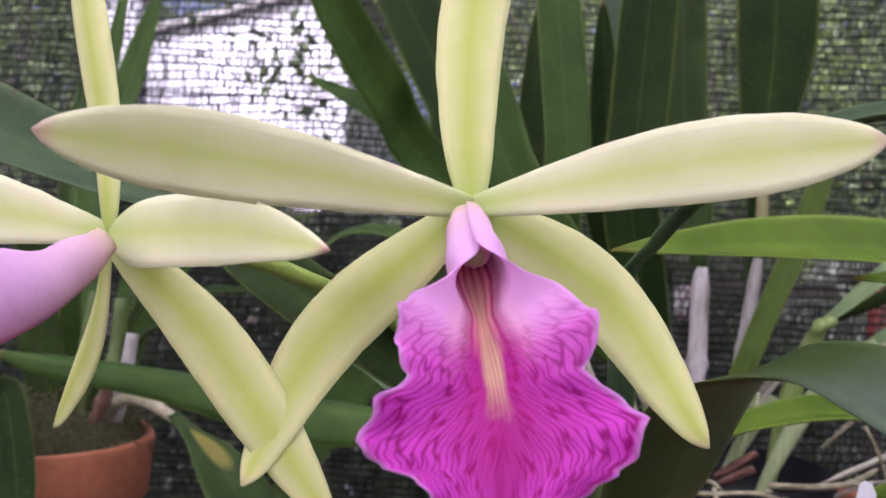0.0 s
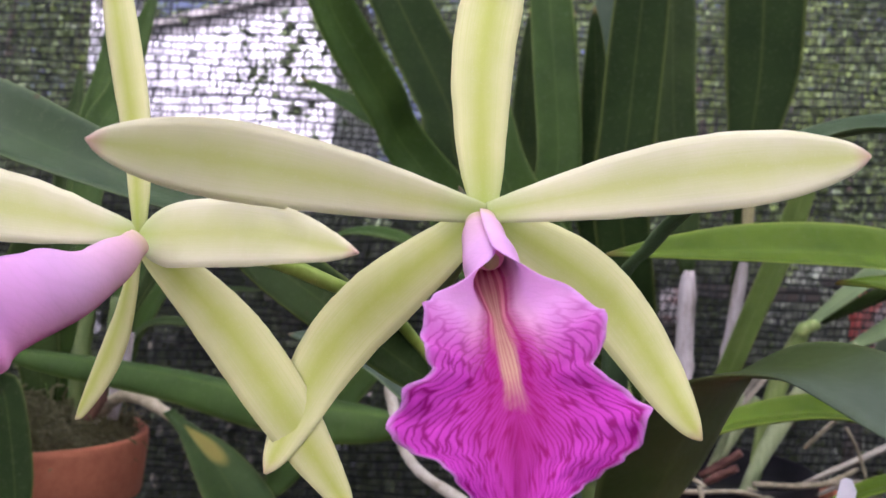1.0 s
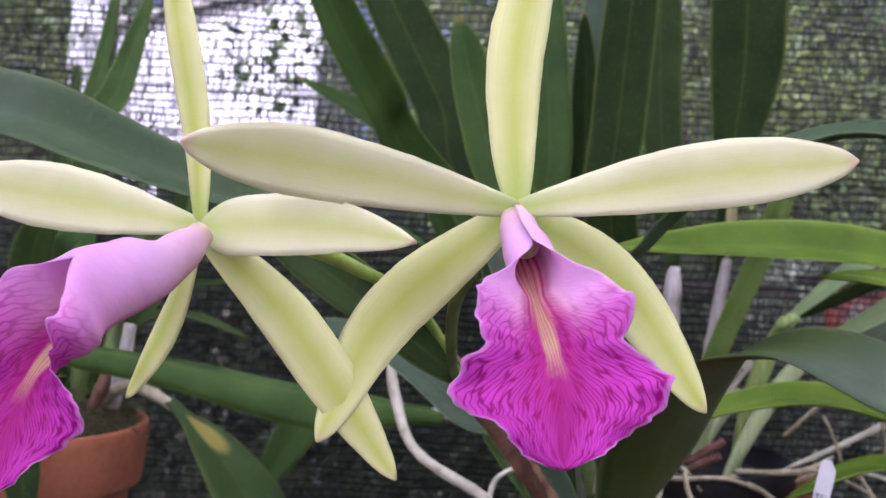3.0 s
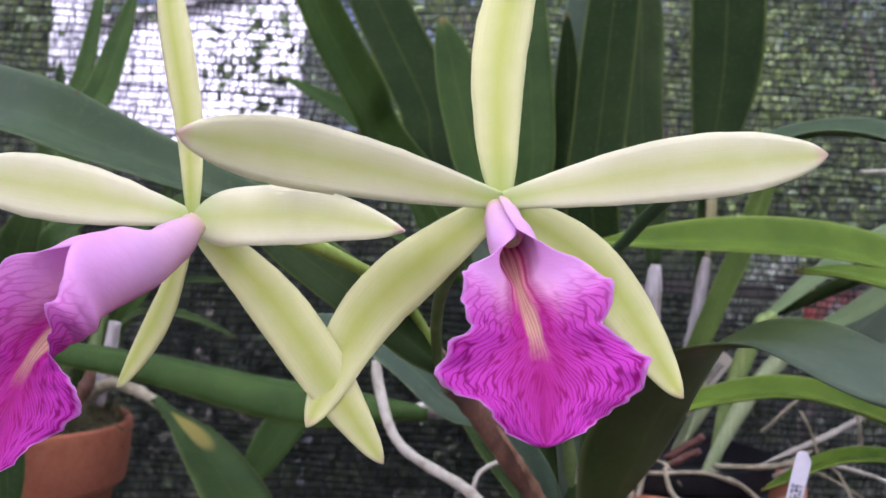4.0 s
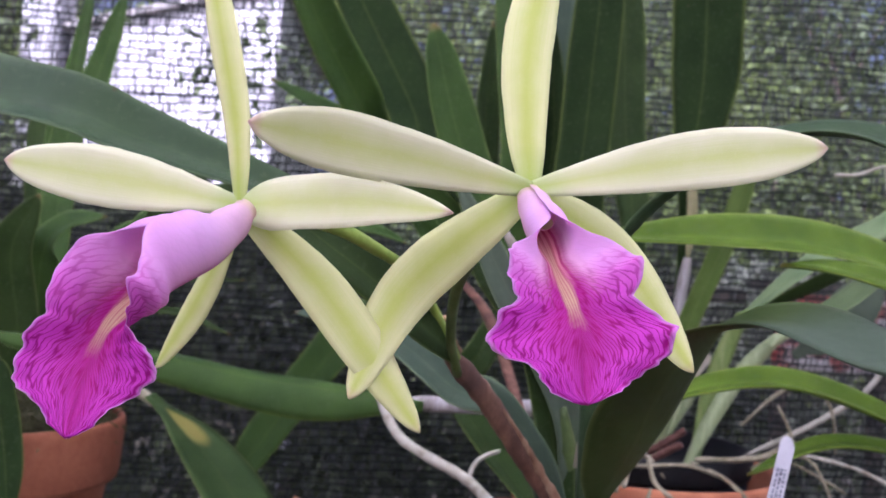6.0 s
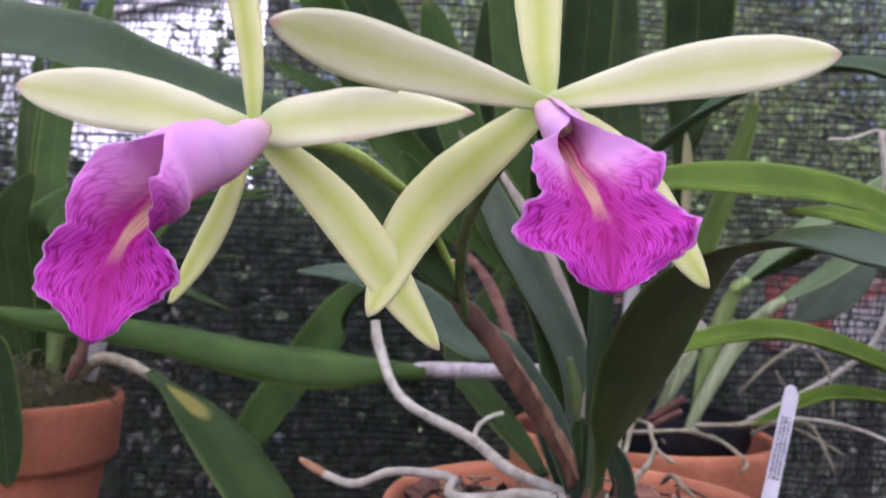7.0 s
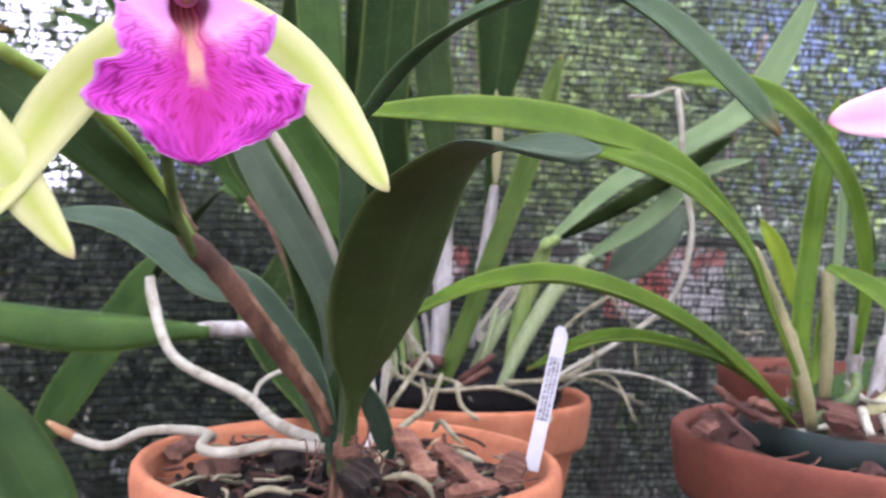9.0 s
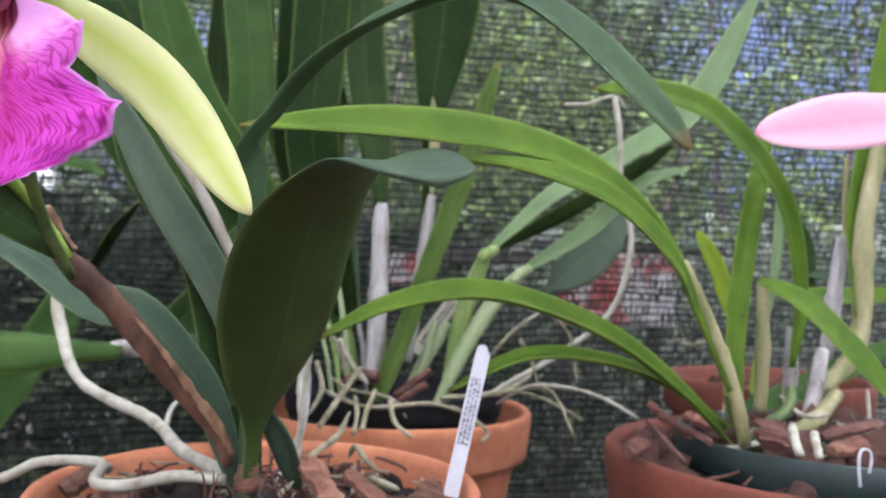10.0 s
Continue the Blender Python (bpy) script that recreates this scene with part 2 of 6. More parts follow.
    thin = ramp(nt, calc(nt, "MULTIPLY_ADD", thin, 0.5, 0.5), [(0.5, (0, 0, 0)), (0.9, (1, 1, 1))])
    keel = calc(nt, "MULTIPLY", ramp(nt, calc(nt, "ADD", off, calc(nt, "MULTIPLY_ADD", wob, 0.10, -0.05)), [(0.075, (1, 1, 1)), (0.14, (0, 0, 0))]),
                ramp(nt, calc(nt, "ADD", along, calc(nt, "MULTIPLY_ADD", fine, 0.06, -0.03)), [(0.20, (0, 0, 0)), (0.32, (0.8, 0.8, 0.8)), (0.64, (1, 1, 1)), (0.76, (0, 0, 0))]))
    c = mix(nt, calc(nt, "MULTIPLY", keel, 0.9), c, mix(nt, calc(nt, "MULTIPLY", thin, 0.5), (0.62, 0.44, 0.27), (0.42, 0.07, 0.12)))
    rim = calc(nt, "MULTIPLY", ramp(nt, off, [(0.93, (0, 0, 0)), (1.0, (1, 1, 1))]), ramp(nt, along, [(0.3, (0.3, 0.3, 0.3)), (0.6, (1, 1, 1))]))
    c = mix(nt, calc(nt, "MULTIPLY", rim, 0.65), c, (0.72, 0.44, 0.80))
    link(nt, c, b.inputs["Base Color"])
    b.inputs["Roughness"].default_value = 0.55
    b.inputs["Specular IOR Level"].default_value = 0.25
    relief(nt, b, calc(nt, "ADD", calc(nt, "MULTIPLY", fleck, calc(nt, "MULTIPLY_ADD", pale, -0.7, 0.8)), fine), 0.35, 0.0003)
    see_through(nt, b, c, 0.40)
    return m


M_LIP = lip_material()


def rough_material(name, stops, scale, gloss=0.8, bump=0.4, depth=0.001, stretch=None, detail=6.0, spots=None):
    m, nt, b = nodes_of(name)
    g = grain(nt, scale, detail, 0.62, stretch)
    c = ramp(nt, g, stops)
    f = grain(nt, scale * 9, 4, 0.6)
    c = mix(nt, 0.28, c, ramp(nt, f, [(0.3, (0.25, 0.25, 0.25)), (0.7, (0.8, 0.8, 0.8))]), "SOFT_LIGHT")
    if spots:
        c = mix(nt, ramp(nt, grain(nt, scale * 2.3, 3), [(0.6, (0, 0, 0)), (0.7, (1, 1, 1))]), c, spots)
    info = nt.nodes.new("ShaderNodeObjectInfo")
    c = mix(nt, calc(nt, "MULTIPLY", info.outputs["Random"], 0.22), c, tuple(0.45 * v for v in stops[0][1]))
    link(nt, c, b.inputs["Base Color"])
    b.inputs["Roughness"].default_value = gloss
    relief(nt, b, calc(nt, "ADD", g, calc(nt, "MULTIPLY", f, 0.5)), bump, depth)
    return m


M_CLAY = rough_material("terracotta", [(0.3, (0.36, 0.118, 0.050)), (0.55, (0.47, 0.178, 0.082)), (0.75, (0.56, 0.26, 0.14))], 26, 0.82, 0.25, 0.0008)
# darker copy of the terracotta: the left pot's shade is in its colour
M_CLAY_SHADED = rough_material("shaded_terracotta", [(0.3, (0.28, 0.088, 0.038)), (0.55, (0.37, 0.132, 0.060)), (0.75, (0.45, 0.19, 0.10))], 26, 0.85, 0.3, 0.0008)
M_CLAY_RED = rough_material("red_terracotta", [(0.3, (0.120, 0.030, 0.014)), (0.55, (0.165, 0.044, 0.021)), (0.75, (0.220, 0.072, 0.038))], 24, 0.8, 0.25, 0.0008)
M_BARK = rough_material("potting_bark", [(0.3, (0.05, 0.022, 0.014)), (0.5, (0.13, 0.06, 0.038)), (0.75, (0.26, 0.13, 0.085))], 60, 0.9, 0.8, 0.002, (1, 1, 3))
M_BARK_RED = rough_material("reddish_bark", [(0.3, (0.09, 0.036, 0.021)), (0.5, (0.20, 0.088, 0.054)), (0.75, (0.34, 0.19, 0.12))], 70, 0.9, 0.8, 0.002, (1, 1, 3))
M_BARK_DULL = rough_material("dull_red_bark", [(0.3, (0.065, 0.026, 0.018)), (0.55, (0.14, 0.060, 0.042)), (0.75, (0.25, 0.125, 0.09))], 70, 0.9, 0.8, 0.002, (1, 1, 3))
M_WIRE = rough_material("grey_wire", [(0.3, (0.35, 0.35, 0.37)), (0.7, (0.55, 0.55, 0.57))], 60, 0.35, 0.1, 0.0002)
M_SOIL = rough_material("potting_mix", [(0.3, (0.012, 0.008, 0.006)), (0.55, (0.035, 0.022, 0.015)), (0.8, (0.10, 0.06, 0.04))], 160, 0.95, 1.0, 0.004)
M_MOSS = rough_material("dry_moss", [(0.3, (0.07, 0.07, 0.025)), (0.55, (0.17, 0.17, 0.065)), (0.8, (0.30, 0.28, 0.14))], 220, 0.95, 1.0, 0.004)
M_ROOT = rough_material("silvery_root", [(0.28, (0.20, 0.175, 0.115)), (0.45, (0.36, 0.345, 0.265)), (0.75, (0.52, 0.505, 0.42))], 130, 0.75, 0.5, 0.0008)
M_ROOT_GREEN = rough_material("greenish_root", [(0.3, (0.11, 0.10, 0.06)), (0.5, (0.24, 0.22, 0.13)), (0.75, (0.44, 0.40, 0.29))], 120, 0.75, 0.5, 0.0008)
M_ROOT_TIP = rough_material("brown_root_tip", [(0.3, (0.20, 0.095, 0.035)), (0.6, (0.34, 0.18, 0.075)), (0.8, (0.46, 0.33, 0.19))], 120, 0.6, 0.3, 0.0005)
M_SHEATH = rough_material("dry_brown_sheath", [(0.3, (0.060, 0.026, 0.015)), (0.5, (0.125, 0.058, 0.034)), (0.75, (0.27, 0.145, 0.085))], 70, 0.7, 0.6, 0.001, (2, 2, 0.5))
M_TORN = rough_material("torn_tan_edge", [(0.3, (0.12, 0.06, 0.03)), (0.5, (0.27, 0.15, 0.08)), (0.75, (0.46, 0.33, 0.21))], 160, 0.7, 0.6, 0.001, (1, 1, 0.5))
M_CANE = rough_material("papery_grey_cane", [(0.30, (0.15, 0.13, 0.105)), (0.46, (0.31, 0.29, 0.27)), (0.58, (0.43, 0.41, 0.40)), (0.78, (0.56, 0.54, 0.54))], 75, 0.7, 0.5, 0.001, (2, 2, 0.4))
M_HUSK = rough_material("beige_papery_husk", [(0.3, (0.24, 0.21, 0.15)), (0.5, (0.36, 0.32, 0.25)), (0.75, (0.48, 0.44, 0.37))], 90, 0.7, 0.4, 0.0006, (2, 2, 0.4))
M_CANE_TAN = rough_material("tan_green_cane", [(0.3, (0.16, 0.17, 0.06)), (0.5, (0.27, 0.25, 0.11)), (0.75, (0.40, 0.37, 0.22))], 50, 0.6, 0.4, 0.001, (2, 2, 0.5))
M_STEM = rough_material("green_stem", [(0.3, (0.10, 0.16, 0.03)), (0.5, (0.17, 0.25, 0.05)), (0.75, (0.30, 0.36, 0.10))], 60, 0.45, 0.2, 0.0005, (2, 2, 0.5))
M_STALK = rough_material("lime_stalk", [(0.3, (0.20, 0.30, 0.04)), (0.5, (0.28, 0.40, 0.06)), (0.75, (0.40, 0.50, 0.12))], 60, 0.45, 0.2, 0.0005, (2, 2, 0.5))
M_CANE_GREEN = rough_material("pale_green_cane", [(0.3, (0.12, 0.19, 0.035)), (0.5, (0.20, 0.29, 0.07)), (0.75, (0.33, 0.39, 0.15))], 70, 0.55, 0.35, 0.0008, (3, 3, 0.4))
M_CANE_PALE = rough_material("whitish_green_cane", [(0.3, (0.20, 0.27, 0.11)), (0.5, (0.29, 0.36, 0.17)), (0.75, (0.40, 0.46, 0.26))], 70, 0.5, 0.3, 0.0006, (3, 3, 0.3))
M_STEM_DARK = rough_material("dark_stem", [(0.3, (0.045, 0.085, 0.015)), (0.5, (0.09, 0.14, 0.03)), (0.75, (0.17, 0.20, 0.07))], 60, 0.5, 0.2, 0.0005, (2, 2, 0.5))
M_STEM_DEEP = rough_material("deep_green_stem", [(0.3, (0.016, 0.034, 0.008)), (0.5, (0.03, 0.058, 0.014)), (0.75, (0.07, 0.10, 0.03))], 60, 0.5, 0.2, 0.0005, (2, 2, 0.5))
M_BLACK = rough_material("black_plastic", [(0.3, (0.008, 0.008, 0.009)), (0.7, (0.02, 0.02, 0.021))], 40, 0.45, 0.15, 0.0004)
M_GREEN_PLASTIC = rough_material("green_plastic", [(0.3, (0.014, 0.026, 0.022)), (0.7, (0.026, 0.042, 0.036))], 40, 0.5, 0.15, 0.0004)
M_TAG = rough_material("white_plastic_tag", [(0.3, (0.46, 0.46, 0.49)), (0.7, (0.58, 0.58, 0.61))], 30, 0.45, 0.1, 0.0003)
M_TAG_CREAM = rough_material("cream_plastic_tag", [(0.3, (0.48, 0.44, 0.33)), (0.7, (0.60, 0.56, 0.44))], 30, 0.5, 0.1, 0.0003)
M_INK_DARK = rough_material("dark_ink", [(0.3, (0.05, 0.05, 0.05)), (0.7, (0.16, 0.15, 0.13))], 90, 0.7, 0.0, 0.0002)
M_INK = rough_material("faded_ink", [(0.3, (0.14, 0.14, 0.17)), (0.7, (0.34, 0.34, 0.38))], 90, 0.7, 0.0, 0.0002)
M_NET = rough_material("green_black_netting", [(0.3, (0.004, 0.006, 0.005)), (0.7, (0.013, 0.018, 0.016))], 90, 0.42, 0.2, 0.0004)
M_NET.node_tree.nodes["Principled BSDF"].inputs["Specular IOR Level"].default_value = 0.1
M_TAPE, nt, bs = nodes_of("thin_net_tape")
tape_pick = nt.nodes.new("ShaderNodeNewGeometry")
tape_colour = ramp(nt, tape_pick.outputs["Random Per Island"], [(0.0, (0.004, 0.006, 0.005)), (0.6, (0.010, 0.013, 0.011)), (0.85, (0.024, 0.028, 0.025)), (1.0, (0.07, 0.075, 0.07))])
link(nt, tape_colour, bs.inputs["Base Color"])
bs.inputs["Roughness"].default_value = 0.35
see_through(nt, bs, mix(nt, 0.25, tape_colour, (0.45, 0.50, 0.45)), 0.22)
M_BLACK.node_tree.nodes["Principled BSDF"].inputs["Specular IOR Level"].default_value = 0.06
M_BENCH = rough_material("weathered_bench_wood", [(0.3, (0.06, 0.05, 0.04)), (0.6, (0.13, 0.11, 0.09))], 18, 0.9, 0.5, 0.002, (0.3, 3, 3))
M_GROUND = rough_material("dark_ground", [(0.3, (0.03, 0.03, 0.02)), (0.6, (0.07, 0.06, 0.04))], 3, 0.95, 0.6, 0.02)
M_ROOF, nt, bs = nodes_of("grey_shade_cloth")
link(nt, ramp(nt, grain(nt, 40, 3), [(0.3, (0.38, 0.40, 0.39)), (0.7, (0.52, 0.53, 0.52))]), bs.inputs["Base Color"])
bs.inputs["Roughness"].default_value = 0.8
see_through(nt, bs, (0.90, 0.90, 0.88), 0.8)
M_WHITE_WALL = rough_material("white_painted_wall", [(0.3, (0.62, 0.61, 0.645)), (0.7, (0.71, 0.70, 0.73))], 5, 0.8, 0.2, 0.003)
M_RED_PAINT = rough_material("faded_red_paint", [(0.38, (0.45, 0.06, 0.045)), (0.48, (0.50, 0.16, 0.13)), (0.53, (0.62, 0.60, 0.58))], 11, 0.7, 0.3, 0.002)
M_HEDGE = leaf_material("hedge_leaf", (0.034, 0.056, 0.026), (0.085, 0.120, 0.050), (0.15, 0.19, 0.08), 0.4, 0.22)
M_HEDGE_DEEP = leaf_material("shaded_hedge_leaf", (0.034, 0.050, 0.030), (0.094, 0.118, 0.068), (0.14, 0.17, 0.08), 0.4, 0.18)
# paler leaf colour stands in for bright, dappled ground behind the net
M_HEDGE_GREY = leaf_material("pale_hedge_leaf", (0.11, 0.13, 0.095), (0.32, 0.345, 0.29), (0.30, 0.33, 0.25), 0.45, 0.3)
# brighter copy of the hedge leaf, with sunlight put into its colour
M_HEDGE_SUNLIT = leaf_material("sunlit_shrub_leaf", (0.070, 0.110, 0.030), (0.170, 0.230, 0.060), (0.22, 0.27, 0.10), 0.4, 0.38)
M_WOOD_BARK = rough_material("shrub_bark", [(0.3, (0.04, 0.03, 0.022)), (0.7, (0.12, 0.09, 0.07))], 20, 0.9, 0.6, 0.004)


# ---------------------------------------------------------------- mesh helpers
LOCAL = set()


def link_mesh(name, me, material, parent=None, label=""):
    me.materials.append(material)
    ob = new(name, me)
    if parent:
        ob.parent = parent
        if parent.type == "EMPTY" and parent.name not in LOCAL:
            ob.matrix_parent_inverse = Matrix.Translation(-parent.location)
    if label:
        ob["label"] = label
    return ob


def part(name, bm, material, parent=None, label=""):
    me = bpy.data.meshes.new(name)
    bmesh.ops.recalc_face_normals(bm, faces=bm.faces[:])
    for f in bm.faces:
        f.smooth = True
    bm.to_mesh(me)
    bm.free()
    return link_mesh(name, me, material, parent, label)


def thing(name, place, label, category, group="", local=False):
    """A top-level Empty for the parts of a thing. local: its parts are built round its own origin."""
    ob = new(name)
    if local:
        LOCAL.add(ob.name)
    ob.location = place
    ob.empty_display_size = 0.02
    return tagged(ob, label, category, group)


def spline(points, n):
    """n + 1 places on a smooth line through the points, evenly spread over its length."""
    p = [Vector(q) for q in points]
    p = [2 * p[0] - p[1]] + p + [2 * p[-1] - p[-2]]
    fine = []
    for i in range(1, len(p) - 2):
        for k in range(24):
            t = k / 24
            a, b, c, d = p[i - 1:i + 3]
            fine.append(0.5 * (2 * b + (c - a) * t + (2 * a - 5 * b + 4 * c - d) * t * t + (3 * b - a - 3 * c + d) * t ** 3))
    fine.append(p[-2])
    run = [0.0]
    for a, b in zip(fine, fine[1:]):
        run.append(run[-1] + (b - a).length)
    out, j = [], 0
    for i in range(n + 1):
        s = run[-1] * i / n
        while j < len(run) - 2 and run[j + 1] < s:
            j += 1
        out.append(fine[j].lerp(fine[j + 1], (s - run[j]) / max(1e-9, run[j + 1] - run[j])))
    return out


def interp(x, table):
    xs, ys = zip(*table)
    return float(np.interp(x, xs, ys))


def smooth_interp(x, table):
    for (x0, y0), (x1, y1) in zip(table, table[1:]):
        if x <= x1:
            t = max(0.0, (x - x0) / (x1 - x0))
            return y0 + (y1 - y0) * t * t * (3 - 2 * t)
    return table[-1][1]


def outline(x, table):
    """A smooth line through the table's points, with no flat spots at them."""
    n = len(table)
    i = 0
    while i < n - 2 and x > table[i + 1][0]:
        i += 1
    (x0, y0), (x1, y1) = table[i], table[i + 1]
    h = x1 - x0
    mid = (y1 - y0) / h
    before = (y0 - table[i - 1][1]) / (x0 - table[i - 1][0]) if i > 0 else mid
    after = (table[i + 2][1] - y1) / (table[i + 2][0] - x1) if i < n - 2 else mid * 1.6
    m0 = 0.0 if before * mid < 0 else 0.5 * (before + mid)
    m1 = 0.0 if after * mid < 0 else 0.5 * (after + mid)
    t = min(1.0, max(0.0, (x - x0) / h))
    return max(0.0, (2 * t ** 3 - 3 * t * t + 1) * y0 + (t ** 3 - 2 * t * t + t) * h * m0 + (3 * t * t - 2 * t ** 3) * y1 + (t ** 3 - t * t) * h * m1)


def sheet(grid, thickness):
    """A closed thin body over a grid of (place, normal); U runs along the rows, V across."""
    bm = bmesh.new()
    layer = bm.loops.layers.uv.new("UVMap")
    n, m = len(grid), len(grid[0])
    top, low = [], []
    for i, row in enumerate(grid):
        half = [0.5 * thickness * (1 - 0.8 * abs(2 * j / (m - 1) - 1) ** 5) for j in range(m)]
        top.append([bm.verts.new(p + nn * h) for (p, nn), h in zip(row, half)])
        low.append([bm.verts.new(p - nn * h) for (p, nn), h in zip(row, half)])
    def quad(vs, uvs):
        if len(set(vs)) < 4:
            return
        f = bm.faces.new(vs)
        for l, w in zip(f.loops, uvs):
            l[layer].uv = w
    for i in range(n - 1):
        for j in range(m - 1):
            w = [(a / (n - 1), b / (m - 1)) for a, b in ((i, j), (i + 1, j), (i + 1, j + 1), (i, j + 1))]
            quad((top[i][j], top[i + 1][j], top[i + 1][j + 1], top[i][j + 1]), w)
            quad((low[i][j], low[i][j + 1], low[i + 1][j + 1], low[i + 1][j]), [w[0], w[3], w[2], w[1]])
        for j in (0, m - 1):
            w = [(i / (n - 1), j / (m - 1)), ((i + 1) / (n - 1), j / (m - 1))]
            quad((top[i][j], low[i][j], low[i + 1][j], top[i + 1][j]), [w[0], w[0], w[1], w[1]])
    for i in (0, n - 1):
        for j in range(m - 1):
            w = [(i / (n - 1), j / (m - 1)), (i / (n - 1), (j + 1) / (m - 1))]
            quad((top[i][j], top[i][j + 1], low[i][j + 1], low[i][j]), [w[0], w[1], w[1], w[0]])
    return bm


STRAP = [(0, 0.30), (0.12, 0.62), (0.3, 0.92), (0.5, 1.0), (0.75, 0.88), (0.9, 0.55), (0.97, 0.26), (1, 0.03)]
OVAL = [(0, 0.18), (0.08, 0.24), (0.2, 0.62), (0.38, 0.96), (0.5, 1.0), (0.7, 0.88), (0.88, 0.5), (0.96, 0.24), (1, 0.03)]
BLUNT = [(0, 0.45), (0.15, 0.72), (0.4, 1.0), (0.7, 0.98), (0.88, 0.78), (0.96, 0.48), (1, 0.08)]


def leaf(plant, points, width, face, face_end=None, fold=0.25, shape=STRAP, material=M_LEAF, thick=0.0013, name="leaf", label="", rows=34, wave=0.0, seed=1, ragged=0.0):
    """A leaf blade along points. face: where its upper side looks (at the base, and at the tip). fold: depth of its channel."""
    line = spline(points, rows)
    f0, f1 = Vector(face), Vector(face_end or face)
    cols = 8
    rnd = random.Random(seed)
    ph = rnd.random() * 6
    grid = []
    for i, p in enumerate(line):
        s = i / rows
        d = (line[min(i + 1, rows)] - line[max(i - 1, 0)]).normalized()
        f = f0.lerp(f1, s)
        side = d.cross(f).normalized()
        up = side.cross(d).normalized()
        w = 0.5 * width * outline(s, shape) * (1 + 0.03 * math.sin(9 * s + ph))
        row = []
        for j in range(cols + 1):
            a = 2 * j / cols - 1
            e = w * (1 + ragged * abs(a) * (noise.noise((s * 13, a, seed)) + 0.7 * noise.noise((s * 37, a * 2, seed + 5))))
            lift = fold * w * (abs(a) ** 1.4) + wave * w * math.sin(14 * s + ph + (2.0 if a > 0 else 0)) * a * a
            nn = (up - side * fold * 1.3 * a).normalized()
            row.append((p + side * e * a + up * lift, nn))
        grid.append(row)
    bm = sheet(grid, thick)
    return part(name, bm, material, plant, label)


def tube(points, radii, sides=8, rows=24, flat=1.0, lumps=0.0, seed=0, nodes=0):
    """A round, tapered body along points, closed at both ends."""
    line = spline(points, rows)
    bm = bmesh.new()
    layer = bm.loops.layers.uv.new("UVMap")
    rnd = random.Random(seed)
    ref = Vector((0, -1, 0.15))
    rings = []
    for i, p in enumerate(line):
        s = i / rows
        d = (line[min(i + 1, rows)] - line[max(i - 1, 0)]).normalized()
        x = d.cross(ref)
        if x.length < 0.15:
            x = d.cross(Vector((1, 0, 0)))
        x.normalize()
        y = x.cross(d)
        r = interp(s, radii) * (1 + lumps * rnd.uniform(-1, 1))
        if nodes:
            r *= 1 + 0.22 * max(0.0, 1 - abs(((s * nodes) % 1) - 0.5) * 14)
        rings.append([bm.verts.new(p + x * r * math.cos(6.2832 * k / sides) + y * r * flat * math.sin(6.2832 * k / sides)) for k in range(sides)])
    for i in range(rows):
        for k in range(sides):
            k2 = (k + 1) % sides
            f = bm.faces.new((rings[i][k], rings[i][k2], rings[i + 1][k2], rings[i + 1][k]))
            for l, (a, b) in zip(f.loops, ((i, k), (i, k + 1), (i + 1, k + 1), (i + 1, k))):
                l[layer].uv = (a / rows, b / sides)
    bm.faces.new(rings[0][::-1])
    bm.faces.new(rings[-1])
    return bm


def lathe(profile, sides=72, wobble=0.0, seed=0):
    """A turned body round z from (radius, height) pairs."""
    bm = bmesh.new()
    rnd = random.Random(seed)
    a1, a2 = rnd.random() * 6, rnd.random() * 6
    rings = []
    for r, z in profile:
        ring = []
        for k in range(sides):
            t = 6.28318 * k / sides
            rr = r * (1 + wobble * (math.sin(2 * t + a1) + 0.5 * math.sin(5 * t + a2)))
            ring.append(bm.verts.new((rr * math.cos(t), rr * math.sin(t), z)))
        rings.append(ring)
    for i in range(len(rings) - 1):
        for k in range(sides):
            k2 = (k + 1) % sides
            bm.faces.new((rings[i][k], rings[i][k2], rings[i + 1][k2], rings[i + 1][k]))
    bm.faces.new(rings[0][::-1])
    bm.faces.new(rings[-1])
    return bm


def lump(rnd, size, stretch):
    """A broken, angular piece: a squashed and cut ball of few faces."""
    bm = bmesh.new()
    bmesh.ops.create_icosphere(bm, subdivisions=1, radius=0.5)
    for v in bm.verts:
        v.co = Vector((v.co.x * stretch[0], v.co.y * stretch[1], v.co.z * stretch[2])) * size * rnd.uniform(0.7, 1.25)
    me = bpy.data.meshes.new("piece")
    bm.to_mesh(me)
    bm.free()
    return me

# ---------------------------------------------------------------- setting
def strip_mesh(name, verts, faces, material, label="", category="", kind="stuff", parent=None):
    me = bpy.data.meshes.new(name)
    me.from_pydata(verts, [], faces)
    me.update()
    return tagged(link_mesh(name, me, material, parent), label, category, "", kind)


def board(name, x0, x1, y0, y1, z0, z1, material, parent=None, bevel=0.004):
    bm = bmesh.new()
    bmesh.ops.create_cube(bm, size=1.0)
    for v in bm.verts:
        v.co = Vector(((x0 + x1) / 2 + v.co.x * (x1 - x0), (y0 + y1) / 2 + v.co.y * (y1 - y0), (z0 + z1) / 2 + v.co.z * (z1 - z0)))
    bmesh.ops.bevel(bm, geom=bm.edges[:], offset=bevel, segments=2, affect="EDGES")
    ob = part(name, bm, material, parent)
    for f in ob.data.polygons:
        f.use_smooth = False
    return ob


bm = bmesh.new()
bmesh.ops.create_grid(bm, x_segments=40, y_segments=40, size=60)
tagged(part("ground", bm, M_GROUND), "bare dark earth behind and below the bench", "ground", "", "structure")

